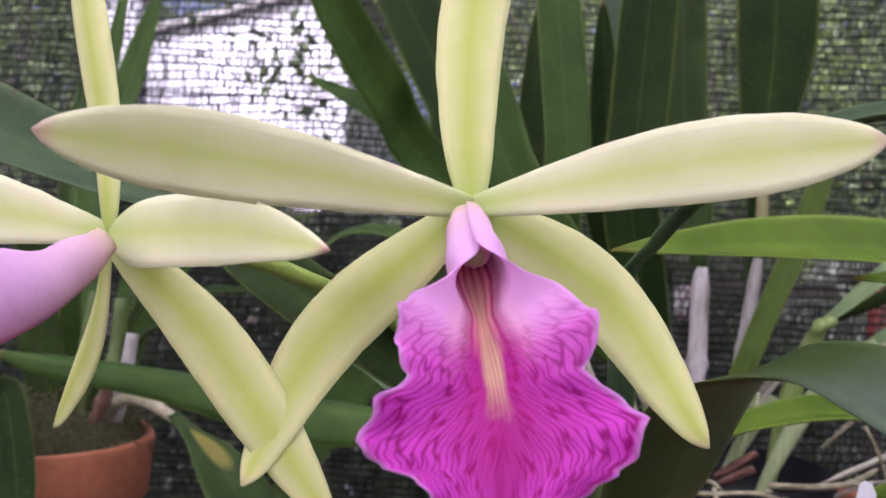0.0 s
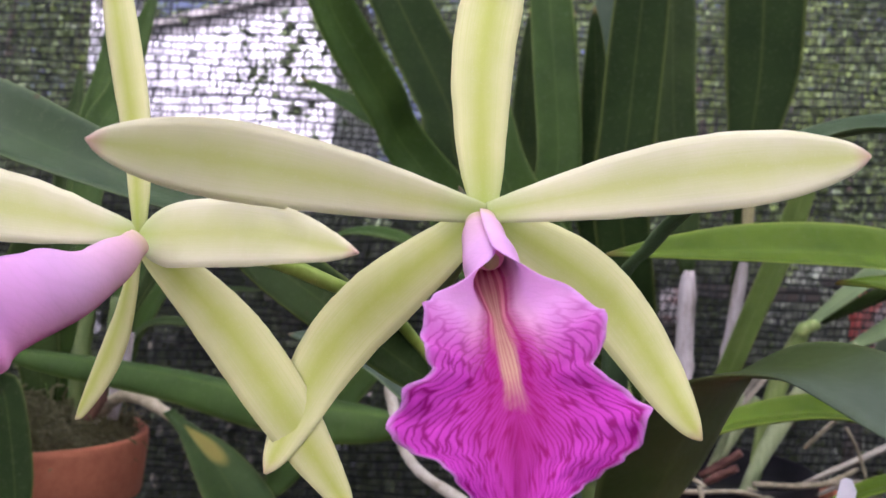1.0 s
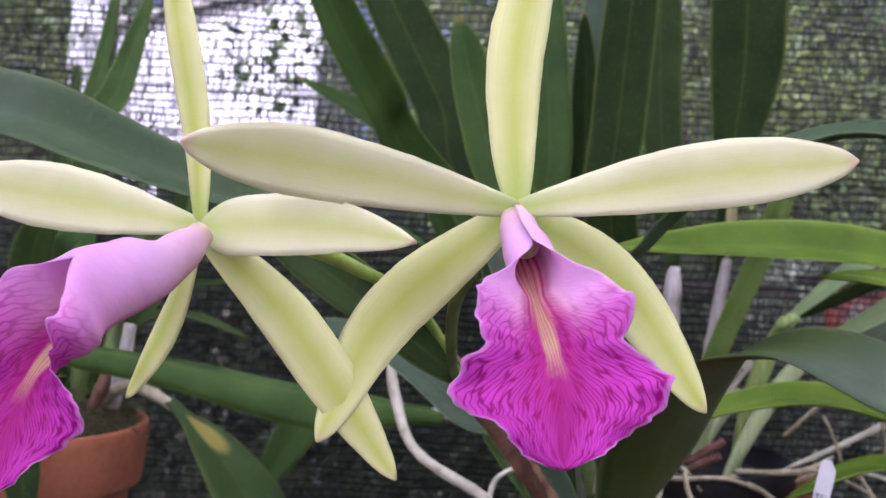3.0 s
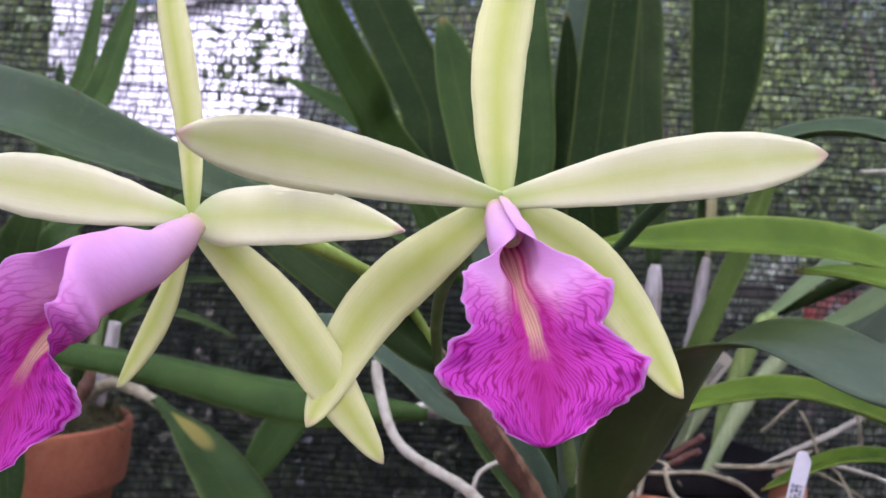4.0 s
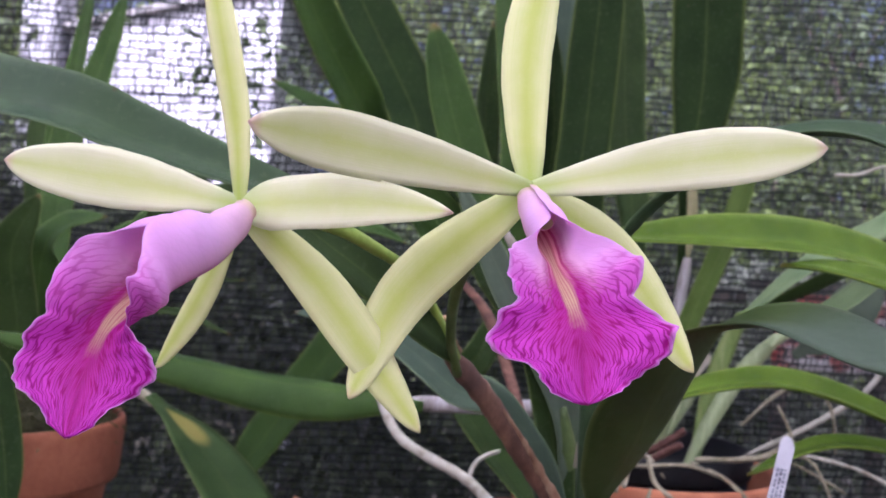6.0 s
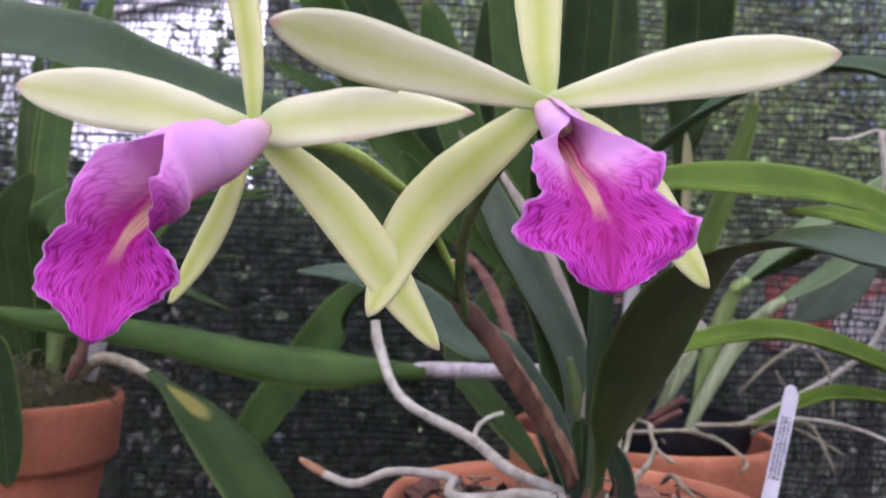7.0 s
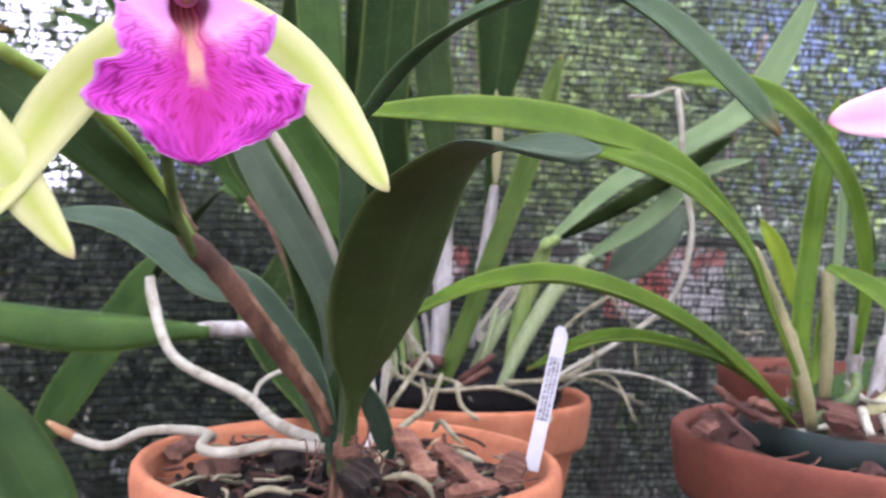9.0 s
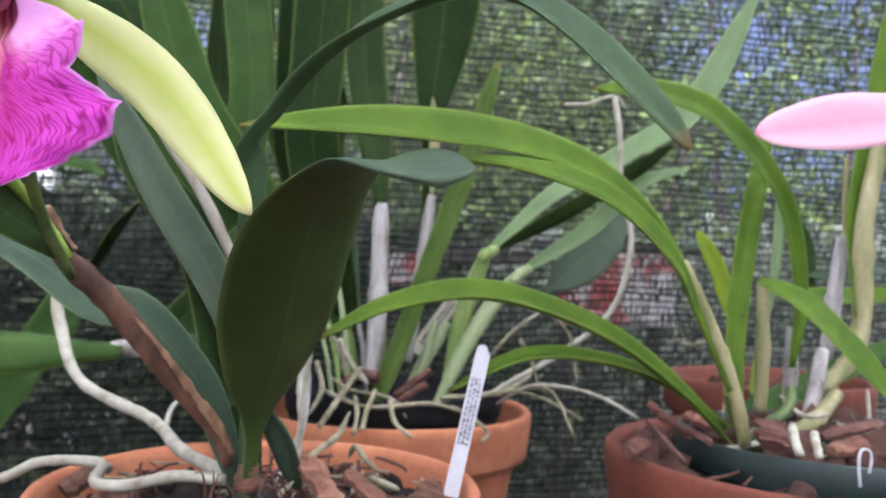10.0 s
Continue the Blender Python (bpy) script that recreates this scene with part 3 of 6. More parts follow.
BENCH = 0.752
bench = thing("plant_bench", (0.1, 0.35, 0.0), "weathered slatted wooden bench under the pots", "bench")
for k in range(7):
    y = -0.01 + 0.098 * k
    board("slat", -0.75, 1.05, y - 0.043, y + 0.043, BENCH - 0.024, BENCH, M_BENCH, bench)
for x in (-0.68, 0.98):
    for y in (0.0, 0.54):
        board("leg", x - 0.03, x + 0.03, y - 0.03, y + 0.03, 0.0, BENCH - 0.074, M_BENCH, bench)
    board("crosspiece", x - 0.03, x + 0.03, -0.05, 0.615, BENCH - 0.073, BENCH - 0.0245, M_BENCH, bench)


SCREEN_Y = 0.84


def screen_at(x, z):
    """The hanging net is not quite flat, and its rows sag a little."""
    y = SCREEN_Y + 0.012 * math.sin(3.1 * x + 1.0) + 0.008 * math.sin(5.3 * x + 4 * z)
    dz = 0.010 * math.sin(2.2 * x + 0.6) + 0.035 * max(0.0, x - 0.35) * (z - 0.7) + 0.0015 * math.sin(37 * x + 90 * z)
    return (x, y, z + dz)


def shade_net():
    """Knitted shade cloth: level rows of thread with slanting flat tapes between them."""
    rnd = random.Random(4)
    pitch, x0, x1, z0, z1 = 0.0080, -0.95, 1.45, 0.52, 1.62
    verts, faces, kinds = [], [], []
    rows = int((z1 - z0) / pitch)
    for k in range(rows):
        z = z0 + k * pitch
        n = 160
        h = 0.0008 * rnd.uniform(0.75, 1.35)
        b = len(verts)
        for i in range(n + 1):
            x = x0 + (x1 - x0) * i / n
            q = screen_at(x, z)
            j = rnd.uniform(-0.0003, 0.0003)
            verts += [(q[0], q[1] - 0.0004, q[2] - h + j), (q[0], q[1] - 0.0004, q[2] + h + j)]
        faces += [(b + 2 * i, b + 2 * i + 2, b + 2 * i + 3, b + 2 * i + 1) for i in range(n)]
        kinds += [0] * n
        x = x0 + rnd.uniform(0, 0.003)
        lean = rnd.uniform(0.0002, 0.0022) * (1 if k % 2 else 0.6)
        while x < x1:
            w = rnd.uniform(0.0006, 0.0019)
            l = lean + rnd.uniform(-0.0007, 0.0007)
            p, q = screen_at(x, z), screen_at(x + l, z + pitch)
            t = rnd.uniform(-0.0007, 0.0007)
            b = len(verts)
            verts += [(p[0], p[1] + t, p[2]), (p[0] + w, p[1] - t, p[2]), (q[0] + w, q[1] - t, q[2]), (q[0], q[1] + t, q[2])]
            faces.append((b, b + 1, b + 2, b + 3))
            kinds.append(1)
            x += w + rnd.choice((0.0005, 0.0008, 0.0018, 0.0038)) * rnd.uniform(0.6, 1.3)
    net = strip_mesh("shade_net", verts, faces, M_NET, "dark green-black knitted shade cloth hung behind the pots", "shade net")
    net.data.materials.append(M_TAPE)
    for f, kind in zip(net.data.polygons, kinds):
        f.material_index = kind
    return net


shade_net()

post = thing("net_post", (-0.97, 0.86, 0.0), "weathered wooden post that holds the shade cloth", "post", "posts of the shade cloth")
board("timber", -1.01, -0.95, 0.855, 0.915, 0.0, 2.1, M_BENCH, post)
copy_thing(post, pose(1.47, 0.86, 0.0))
rail = thing("net_rail", (0.25, 0.88, 1.62), "weathered wooden rail along the top of the shade cloth", "rail")
board("timber", -0.948, 1.428, 0.857, 0.897, 1.60, 1.66, M_BENCH, rail)


# unseen roof with posts, added to soften the sun and shade bench and net
roof = thing("shade_roof", (0.2, -1.2, 2.3), "unseen flat roof of grey shade cloth, added to shade the bench", "shade roof")
board("cloth", -3.2, 3.6, -3.6, 0.65, 2.30, 2.306, M_ROOF, roof, 0.001)
for k, x in enumerate((-3.1, 3.5)):
    for y in (-3.5, 0.6):
        board("roof_post", x - 0.04, x + 0.04, y - 0.04, y + 0.04, 0.0, 2.297, M_BENCH, roof)

sign = thing("red_board", (0.6225, 1.1200, 0.9460), "faded red board with worn white patches beyond the shade cloth", "board")
p0, p1 = (0.5300, 1.1200, 0.8930), (0.7150, 1.1200, 1.0003)
board("panel", p0[0], p1[0], 1.12, 1.14, p0[2], p1[2], M_RED_PAINT, sign)
board("frame", p0[0] - 0.04, p1[0] + 0.08, 1.115, 1.145, p1[2] + 0.002, p1[2] + 0.016, M_BENCH, sign)
q0, q1 = (0.2776, 1.1200, 0.9444), (0.3200, 1.1200, 0.9894)
board("panel", q0[0], q1[0], 1.12, 1.14, q0[2], q1[2], M_RED_PAINT, sign)
board("rail", q1[0] + 0.003, p0[0] - 0.043, 1.125, 1.14, p1[2] - 0.02, p1[2] + 0.0, M_BENCH, sign)
for x in (q0[0] + 0.015, p0[0] + 0.02, p1[0] - 0.02):
    board("stake", x - 0.01, x + 0.01, 1.142, 1.162, 0.0, p1[2] - 0.01, M_BENCH, sign)

# white building beyond the net
shed = thing("white_building", (-0.9, 3.0, 0.0), "white painted building beyond the shade cloth, in full light", "building")
bm = bmesh.new()
xa, xb, za, zb = -1.20, -0.48, 1.755, 1.962
pts = [(xa, 3.0, 0.0), (xb, 3.0, 0.0), (xb, 3.0, zb), (xa, 3.0, za), (xa, 4.4, 0.0), (xb, 4.4, 0.0), (xb, 4.4, zb), (xa, 4.4, za)]
vs = [bm.verts.new(p) for p in pts]
for f in ((0, 1, 2, 3), (5, 4, 7, 6), (4, 0, 3, 7), (1, 5, 6, 2), (3, 2, 6, 7), (4, 5, 1, 0)):
    bm.faces.new([vs[i] for i in f])
wall = part("wall", bm, M_WHITE_WALL, shed)
for f in wall.data.polygons:
    f.use_smooth = False
# added dark board that keeps bright wall from showing through the hedge
board("plinth", xa - 0.03, xb + 0.03, 2.90, 2.982, 0.0, 1.16, M_GROUND, shed, 0.01)
board("pillar", -1.350, -1.226, 2.94, 3.10, 0.0, 2.25, M_WHITE_WALL, shed, 0.01)
roof_line = math.atan2(zb - za, xb - xa)
eaves = board("roof", -0.08, math.hypot(xb - xa, zb - za) + 0.05, -0.03, 1.5, 0.004, 0.03, M_CANE, None)
eaves.data.transform(Matrix.Translation((xa, 3.0, za)) @ Matrix.Rotation(-roof_line, 4, "Y"))
eaves.parent = shed
eaves.matrix_parent_inverse = Matrix.Translation(-shed.location)
for k in range(12):
    z = 0.12 + 0.16 * k
    if z < min(za, zb) - 0.05:
        board("cladding", xa + 0.004, xb - 0.004, 2.984, 2.998, z, z + 0.15, M_WHITE_WALL, shed, 0.003)


def shrub(place, height, spread, leaves, seed, label, foliage=M_HEDGE):
    """A bushy shrub: forked stems and a loose crown of separate pointed leaves."""
    rnd = random.Random(seed)
    bush = thing("shrub", place, label, "shrub", "shrubs beyond the net")
    x0, y0, z0 = place
    tips = []
    for k in range(7):
        a = rnd.uniform(0, 6.28)
        q = Vector((x0 + spread * 0.8 * math.cos(a), y0 + spread * 0.5 * math.sin(a), z0 + height * rnd.uniform(0.6, 1.0)))
        m = Vector((x0, y0, z0)).lerp(q, 0.5) + Vector((rnd.uniform(-0.1, 0.1), rnd.uniform(-0.1, 0.1), 0.1))
        part("branch", tube([(x0, y0, z0), m, q], [(0, 0.02), (1, 0.005)], 6, 10), M_WOOD_BARK, bush)
        tips += [m, m.lerp(q, 0.5), q]
    verts, faces = [], []
    clumps = [t + Vector((rnd.gauss(0, spread * 0.3), rnd.gauss(0, spread * 0.22), rnd.gauss(0, height * 0.16))) for t in tips * 4]
    for i in range(2 * leaves):
        c = rnd.choice(clumps) + Vector((rnd.gauss(0, 0.08), rnd.gauss(0, 0.08), rnd.gauss(0, 0.08)))
        d = Vector((rnd.gauss(0, 1), rnd.gauss(0, 1), rnd.gauss(-0.2, 0.7))).normalized()
        s = d.cross(Vector((rnd.gauss(0, 1), rnd.gauss(0, 1), rnd.gauss(0, 1)))).normalized()
        n = d.cross(s)
        l, w = rnd.uniform(0.022, 0.055), rnd.uniform(0.007, 0.014)
        b = len(verts)
        verts += [c, c + d * l * 0.4 + s * w, c + d * l - n * 0.01, c + d * l * 0.4 - s * w, c + d * l * 0.45 - n * 0.006]
        faces += [(b, b + 1, b + 4), (b + 1, b + 2, b + 4), (b + 2, b + 3, b + 4), (b + 3, b, b + 4)]
    strip_mesh("crown", verts, faces, foliage, "", "", "", bush)
    return bush


shrub((0.9, 2.3, 0.0), 2.0, 0.9, 4200, 3, "leafy light green shrub beyond the shade cloth", M_HEDGE_SUNLIT)
shrub((0.45, 2.0, 0.0), 1.5, 0.55, 3600, 5, "low dense green shrub beyond the shade cloth")
shrub((1.9, 2.6, 0.0), 2.3, 0.8, 3800, 11, "tall loose green shrub beyond the shade cloth")
shrub((-1.75, 2.5, 0.0), 2.2, 0.5, 2400, 14, "green shrub beside the white building")
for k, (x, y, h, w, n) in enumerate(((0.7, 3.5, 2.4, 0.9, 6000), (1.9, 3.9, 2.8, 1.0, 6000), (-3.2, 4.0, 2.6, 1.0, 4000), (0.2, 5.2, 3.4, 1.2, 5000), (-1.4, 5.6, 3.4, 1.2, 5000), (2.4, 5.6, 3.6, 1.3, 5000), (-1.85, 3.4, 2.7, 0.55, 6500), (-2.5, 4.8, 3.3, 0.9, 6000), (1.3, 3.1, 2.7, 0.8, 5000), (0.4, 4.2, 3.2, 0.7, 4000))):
    shrub((x, y, 0.0), h, w, n, 17 + k, "tall green shrub far beyond the shade cloth", M_HEDGE_SUNLIT if k % 3 == 0 else M_HEDGE)


def hedge(x0, x1, y0, y1, height, leaves, seed, label, foliage=M_HEDGE):
    """A dense low hedge with a ragged top, a mass of small leaves round hidden twigs."""
    rnd = random.Random(seed)
    verts, faces = [], []
    for i in range(leaves):
        x, y = rnd.uniform(x0, x1), rnd.uniform(y0, y1)
        top = height * (1 + 0.10 * noise.noise((x * 3, seed, 0)) + 0.06 * noise.noise((x * 11, seed, 4)))
        z = top * (1 - rnd.random() ** 1.5 * 0.75) if rnd.random() < 0.985 else top * 1.04
        c = Vector((x, y, z))
        d = Vector((rnd.gauss(0, 1), rnd.gauss(-0.3, 1), rnd.gauss(0.1, 0.7))).normalized()
        s = d.cross(Vector((rnd.gauss(0, 1), rnd.gauss(0, 1), rnd.gauss(0, 1)))).normalized()
        n = d.cross(s)
        l, w = rnd.uniform(0.018, 0.048), rnd.uniform(0.006, 0.013)
        b = len(verts)
        verts += [c, c + d * l * 0.4 + s * w, c + d * l - n * 0.006, c + d * l * 0.4 - s * w]
        faces += [(b, b + 1, b + 2), (b, b + 2, b + 3)]
    return strip_mesh("hedge", verts, faces, foliage, label, "hedge")


hedge(-1.9, -0.60, 1.25, 1.75, 1.09, 20000, 2, "low dense dark green hedge before the white building", M_HEDGE_DEEP)
hedge(-0.60, 0.45, 1.25, 1.75, 1.04, 17000, 6, "low clipped dark green hedge beyond the shade cloth", M_HEDGE_DEEP)
hedge(0.45, 2.4, 1.35, 1.85, 1.02, 15000, 3, "low dense grey-green hedge beyond the shade cloth", M_HEDGE_GREY)

# ---------------------------------------------------------------- pots
def pot(place, radius, height, material, label, name="flower_pot", band=0.028):
    """A turned clay pot with a thick collar; place: the middle of its foot."""
    ob = thing(name, place, label, "flower pot", "clay pots on the bench", local=True)
    r, h = radius, height
    foot = 0.66 * r
    neck = 0.88 * r
    body = [(foot * 0.25, 0.0), (foot * 0.97, 0.0), (foot, 0.003), (neck, h - band - 0.002), (neck - 0.001, h - band + 0.004), (neck - 0.008, h - band), (foot - 0.008, 0.012), (foot * 0.25, 0.012)]
    part("body", lathe(body, 80, 0.003, 1), material, ob)
    rim = [(neck - 0.004, h - band - 0.001), (r * 0.955, h - band - 0.001), (r * 0.968, h - band + 0.002), (r * 0.995, h - 0.006), (r * 0.99, h - 0.002), (r * 0.972, h), (r * 0.935, h - 0.0008), (r * 0.918, h - 0.004), (r * 0.895, h - band + 0.004), (neck - 0.0075, h - band + 0.001)]
    part("rim", lathe(rim, 96, 0.0025, 2), material, ob, "rounded clay collar with worn edge")
    return ob


def fill(place, radius, z, material, label, seed, bumps=0.005):
    """The planting mix in a pot: a rough, slightly heaped disc with a closed underside."""
    bm = bmesh.new()
    rnd = random.Random(seed)
    n, m = 14, 48
    off = rnd.random() * 50
    rings = []
    for i in range(1, n + 1):
        ring = []
        for k in range(m):
            a = 6.28318 * k / m
            r = radius * i / n
            x, y = r * math.cos(a), r * math.sin(a)
            h = bumps * (noise.noise((x * 90 + off, y * 90, 0.3)) + 0.6 * noise.noise((x * 230, y * 230 + off, 1.7))) + 0.006 * (1 - (i / n) ** 2)
            ring.append(bm.verts.new((place[0] + x, place[1] + y, z + h)))
        rings.append(ring)
    c = bm.verts.new((place[0], place[1], z + 0.006))
    low = [bm.verts.new((place[0] + 0.82 * (v.co.x - place[0]), place[1] + 0.82 * (v.co.y - place[1]), z - 0.03)) for v in rings[-1]]
    for k in range(m):
        k2 = (k + 1) % m
        bm.faces.new((c, rings[0][k], rings[0][k2]))
        for i in range(n - 1):
            bm.faces.new((rings[i][k], rings[i + 1][k], rings[i + 1][k2], rings[i][k2]))
        bm.faces.new((rings[-1][k], low[k], low[k2], rings[-1][k2]))
    bm.faces.new(low[::-1])
    return tagged(part("planting_mix", bm, material), label, "planting mix", "", "stuff")


FRONT = (0.0665, 0.249, BENCH)
MIDDLE = (0.161, 0.490, BENCH)
RIGHT = (0.314, 0.274, BENCH)
LEFT = (-0.2370, 0.455, BENCH)
INNER = (0.327, 0.286, 0.0)
REAR = (0.4871, 0.5700, 0.8826)
pot(FRONT, 0.0765, 0.140, M_CLAY, "orange terracotta pot with bark, roots and a white tag in it")
pot(MIDDLE, 0.088, 0.128, M_CLAY, "orange terracotta pot holding a black plastic pot")
pot(RIGHT, 0.099, 0.140, M_CLAY_RED, "wide red-brown terracotta pot holding a green plastic pot")
pot(LEFT, 0.071, 0.141, M_CLAY_SHADED, "orange terracotta pot filled with dry moss", "flower_pot", 0.036)
pot((REAR[0], REAR[1], BENCH), 0.083, 0.136, M_CLAY_RED, "red-brown terracotta pot behind the others")

fill(FRONT, 0.066, 0.877, M_SOIL, "dark loose orchid bark mix in the front pot", 1)
fill(MIDDLE, 0.060, 0.856, M_SOIL, "dark bark mix in the black plastic pot", 2)
fill(INNER, 0.064, 0.886, M_SOIL, "brown bark mix in the green plastic pot", 3, 0.008)
fill(RIGHT, 0.083, 0.872, M_SOIL, "brown bark mix between the clay pot and the plastic pot", 6, 0.006)
fill(LEFT, 0.062, 0.885, M_MOSS, "dry yellowish moss heaped in the pot", 4, 0.009)
fill(REAR, 0.070, 0.868, M_BARK, "brown bark mix in the rear pot", 5)


def plastic_pot(place, r, top, height, material, label):
    ob = thing("plastic_pot", (place[0], place[1], top - height), label, "plastic pot", local=True)
    prof = [(r * 0.2, 0.0), (r * 0.82, 0.0), (r * 0.97, height - 0.0155), (r * 0.955, height - 0.0155), (r * 0.80, 0.003), (r * 0.2, 0.003)]
    part("shell", lathe(prof, 72), material, ob)
    lip_prof = [(r * 0.956, height - 0.015), (r * 0.985, height - 0.015), (r, height - 0.013), (r * 1.01, height - 0.001), (r, height), (r * 0.975, height - 0.001), (r * 0.956, height - 0.012)]
    part("rim", lathe(lip_prof, 72), material, ob)
    return ob


plastic_pot(MIDDLE, 0.0685, 0.892, 0.11, M_BLACK, "black plastic nursery pot set in the clay pot")
plastic_pot((INNER[0], INNER[1], 0), 0.0715, 0.8965, 0.115, M_GREEN_PLASTIC, "dark green plastic nursery pot set in the clay pot")


def chips(name, place, radius, z, count, sizes, materials, label, seed, inner=0.0, tilt=0.6):
    """Loose bark chips lying on the mix, each a piece of its own."""
    rnd = random.Random(seed)
    ob = thing(name, (place[0], place[1], z), label, "bark chips", local=True)
    shapes = []
    for k in range(8):
        me = lump(rnd, 1.0, (rnd.uniform(0.8, 1.6), rnd.uniform(0.5, 0.9), rnd.uniform(0.25, 0.5)))
        me.materials.append(materials[k % len(materials)])
        shapes.append(me)
    for k in range(count):
        a, r = rnd.uniform(0, 6.28318), radius * math.sqrt(rnd.uniform(inner * inner, 1.0))
        c = new("bark_chip", shapes[k % 8])
        c.parent = ob
        s = rnd.uniform(*sizes)
        c.matrix_basis = Matrix.LocRotScale((r * math.cos(a), r * math.sin(a), 0.2 * s + 0.003 * (1 - r / radius)), Euler((rnd.gauss(0, tilt), rnd.gauss(0, tilt), rnd.uniform(0, 6.28))), (s, s, s))
    return ob


chips("bark_chips", FRONT, 0.062, 0.880, 190, (0.006, 0.013), (M_SOIL, M_SOIL, M_BARK, M_SOIL), "dark brown bark chips in the front pot", 21)
chips("bark_chips", (FRONT[0] + 0.030, FRONT[1] - 0.018, 0), 0.030, 0.884, 36, (0.005, 0.012), (M_BARK_RED, M_BARK, M_BARK, M_ROOT_GREEN), "small reddish bark chips beside the stems", 22, 0, 0.6)
chips("bark_chips", MIDDLE, 0.054, 0.858, 90, (0.008, 0.018), (M_BARK, M_SOIL), "dark bark chips in the black plastic pot", 23)
chips("bark_chips", INNER, 0.062, 0.889, 150, (0.008, 0.022), (M_BARK, M_BARK_DULL), "brown bark chips in the green plastic pot", 24)
chips("bark_chips", RIGHT, 0.085, 0.877, 150, (0.010, 0.024), (M_BARK, M_BARK_DULL), "brown bark chips round the green plastic pot", 27, 0.8)
chips("bark_chips", REAR, 0.066, 0.872, 50, (0.012, 0.024), (M_BARK, M_BARK_DULL), "brown bark chips in the rear pot", 25)


def moss(place, radius, z, count, seed, label):
    """Loose curling strands of dry moss."""
    rnd = random.Random(seed)
    verts, faces = [], []
    for k in range(count):
        a, r = rnd.uniform(0, 6.28), radius * math.sqrt(rnd.random())
        p = Vector((place[0] + r * math.cos(a), place[1] + r * math.sin(a), z + 0.016 * (1 - (r / radius) ** 2)))
        d = Vector((rnd.gauss(0, 1), rnd.gauss(0, 1), rnd.gauss(0.5, 0.5))).normalized()
        w = rnd.uniform(0.0003, 0.0007)
        for i in range(5):
            q = p + d * rnd.uniform(0.0025, 0.005)
            s = d.cross(Vector((0.3, -1, 0.4))).normalized() * w
            b = len(verts)
            n = s.cross(d).normalized() * w
            verts += [p - s, p + s, p + n, q - s, q + s, q + n]
            faces += [(b, b + 1, b + 4, b + 3), (b + 1, b + 2, b + 5, b + 4), (b + 2, b, b + 3, b + 5)]
            p = q
            d = (d + Vector((rnd.gauss(0, 0.5), rnd.gauss(0, 0.5), rnd.gauss(-0.35, 0.4)))).normalized()
    return strip_mesh("moss", verts, faces, M_MOSS, label, "moss")


moss(LEFT, 0.060, 0.889, 1700, 3, "dry yellowish moss strands heaped in the pot")

def litter(place, radius, z, count, seed, label, material, inner=0.0):
    """Short bits of dead root, fibre and husk strewn over the mix."""
    rnd = random.Random(seed)
    verts, faces = [], []
    for k in range(count):
        a, r = rnd.uniform(0, 6.28), radius * math.sqrt(rnd.uniform(inner * inner, 1))
        p = Vector((place[0] + r * math.cos(a), place[1] + r * math.sin(a), z + rnd.uniform(0.0, 0.006)))
        d = Vector((rnd.gauss(0, 1), rnd.gauss(0, 1), rnd.gauss(0, 0.25))).normalized()
        w = rnd.uniform(0.0002, 0.0008)
        step = rnd.uniform(0.0015, 0.0045)
        for i in range(4):
            q = p + d * step
            q.z = max(q.z, z + w)
            s = d.cross(Vector((0.1, 0.2, 1))).normalized() * w
            n = s.cross(d).normalized() * w
            b = len(verts)
            verts += [p - s, p + n, p + s, p - n, q - s, q + n, q + s, q - n]
            faces += [(b + e, b + (e + 1) % 4, b + 4 + (e + 1) % 4, b + 4 + e) for e in range(4)]
            if i in (0, 3):
                faces.append((b, b + 1, b + 2, b + 3) if i == 0 else (b + 4, b + 5, b + 6, b + 7))
            p = q
            d = (d + Vector((rnd.gauss(0, 0.3), rnd.gauss(0, 0.3), rnd.gauss(0, 0.15)))).normalized()
    return strip_mesh("root_litter", verts, faces, material, label, "root litter")


litter(FRONT, 0.062, 0.884, 80, 31, "dead root ends and fibres on the mix", M_ROOT_GREEN)
litter(FRONT, 0.062, 0.884, 120, 32, "brown husk scraps strewn on the mix", M_BARK_DULL)
litter(MIDDLE, 0.054, 0.864, 60, 33, "dead root scraps in the black plastic pot", M_ROOT_GREEN)
litter(INNER, 0.060, 0.894, 50, 34, "dead root ends and fibres on the bark", M_ROOT_GREEN)
litter(RIGHT, 0.085, 0.882, 90, 35, "brown husk scraps between the two pots", M_BARK_DULL, 0.8)

# ---------------------------------------------------------------- flowers
PETAL = [(0, 0.26), (0.12, 0.48), (0.35, 0.86), (0.60, 1.0), (0.8, 0.86), (0.93, 0.52), (0.98, 0.25), (1, 0.04)]
SEPAL = [(0, 0.36), (0.12, 0.66), (0.35, 0.96), (0.55, 1.0), (0.75, 0.84), (0.9, 0.52), (0.97, 0.26), (1, 0.04)]
BROAD = [(0, 0.2), (0.05, 0.55), (0.15, 0.9), (0.34, 1.0), (0.55, 0.86), (0.8, 0.52), (0.94, 0.24), (1, 0.03)]
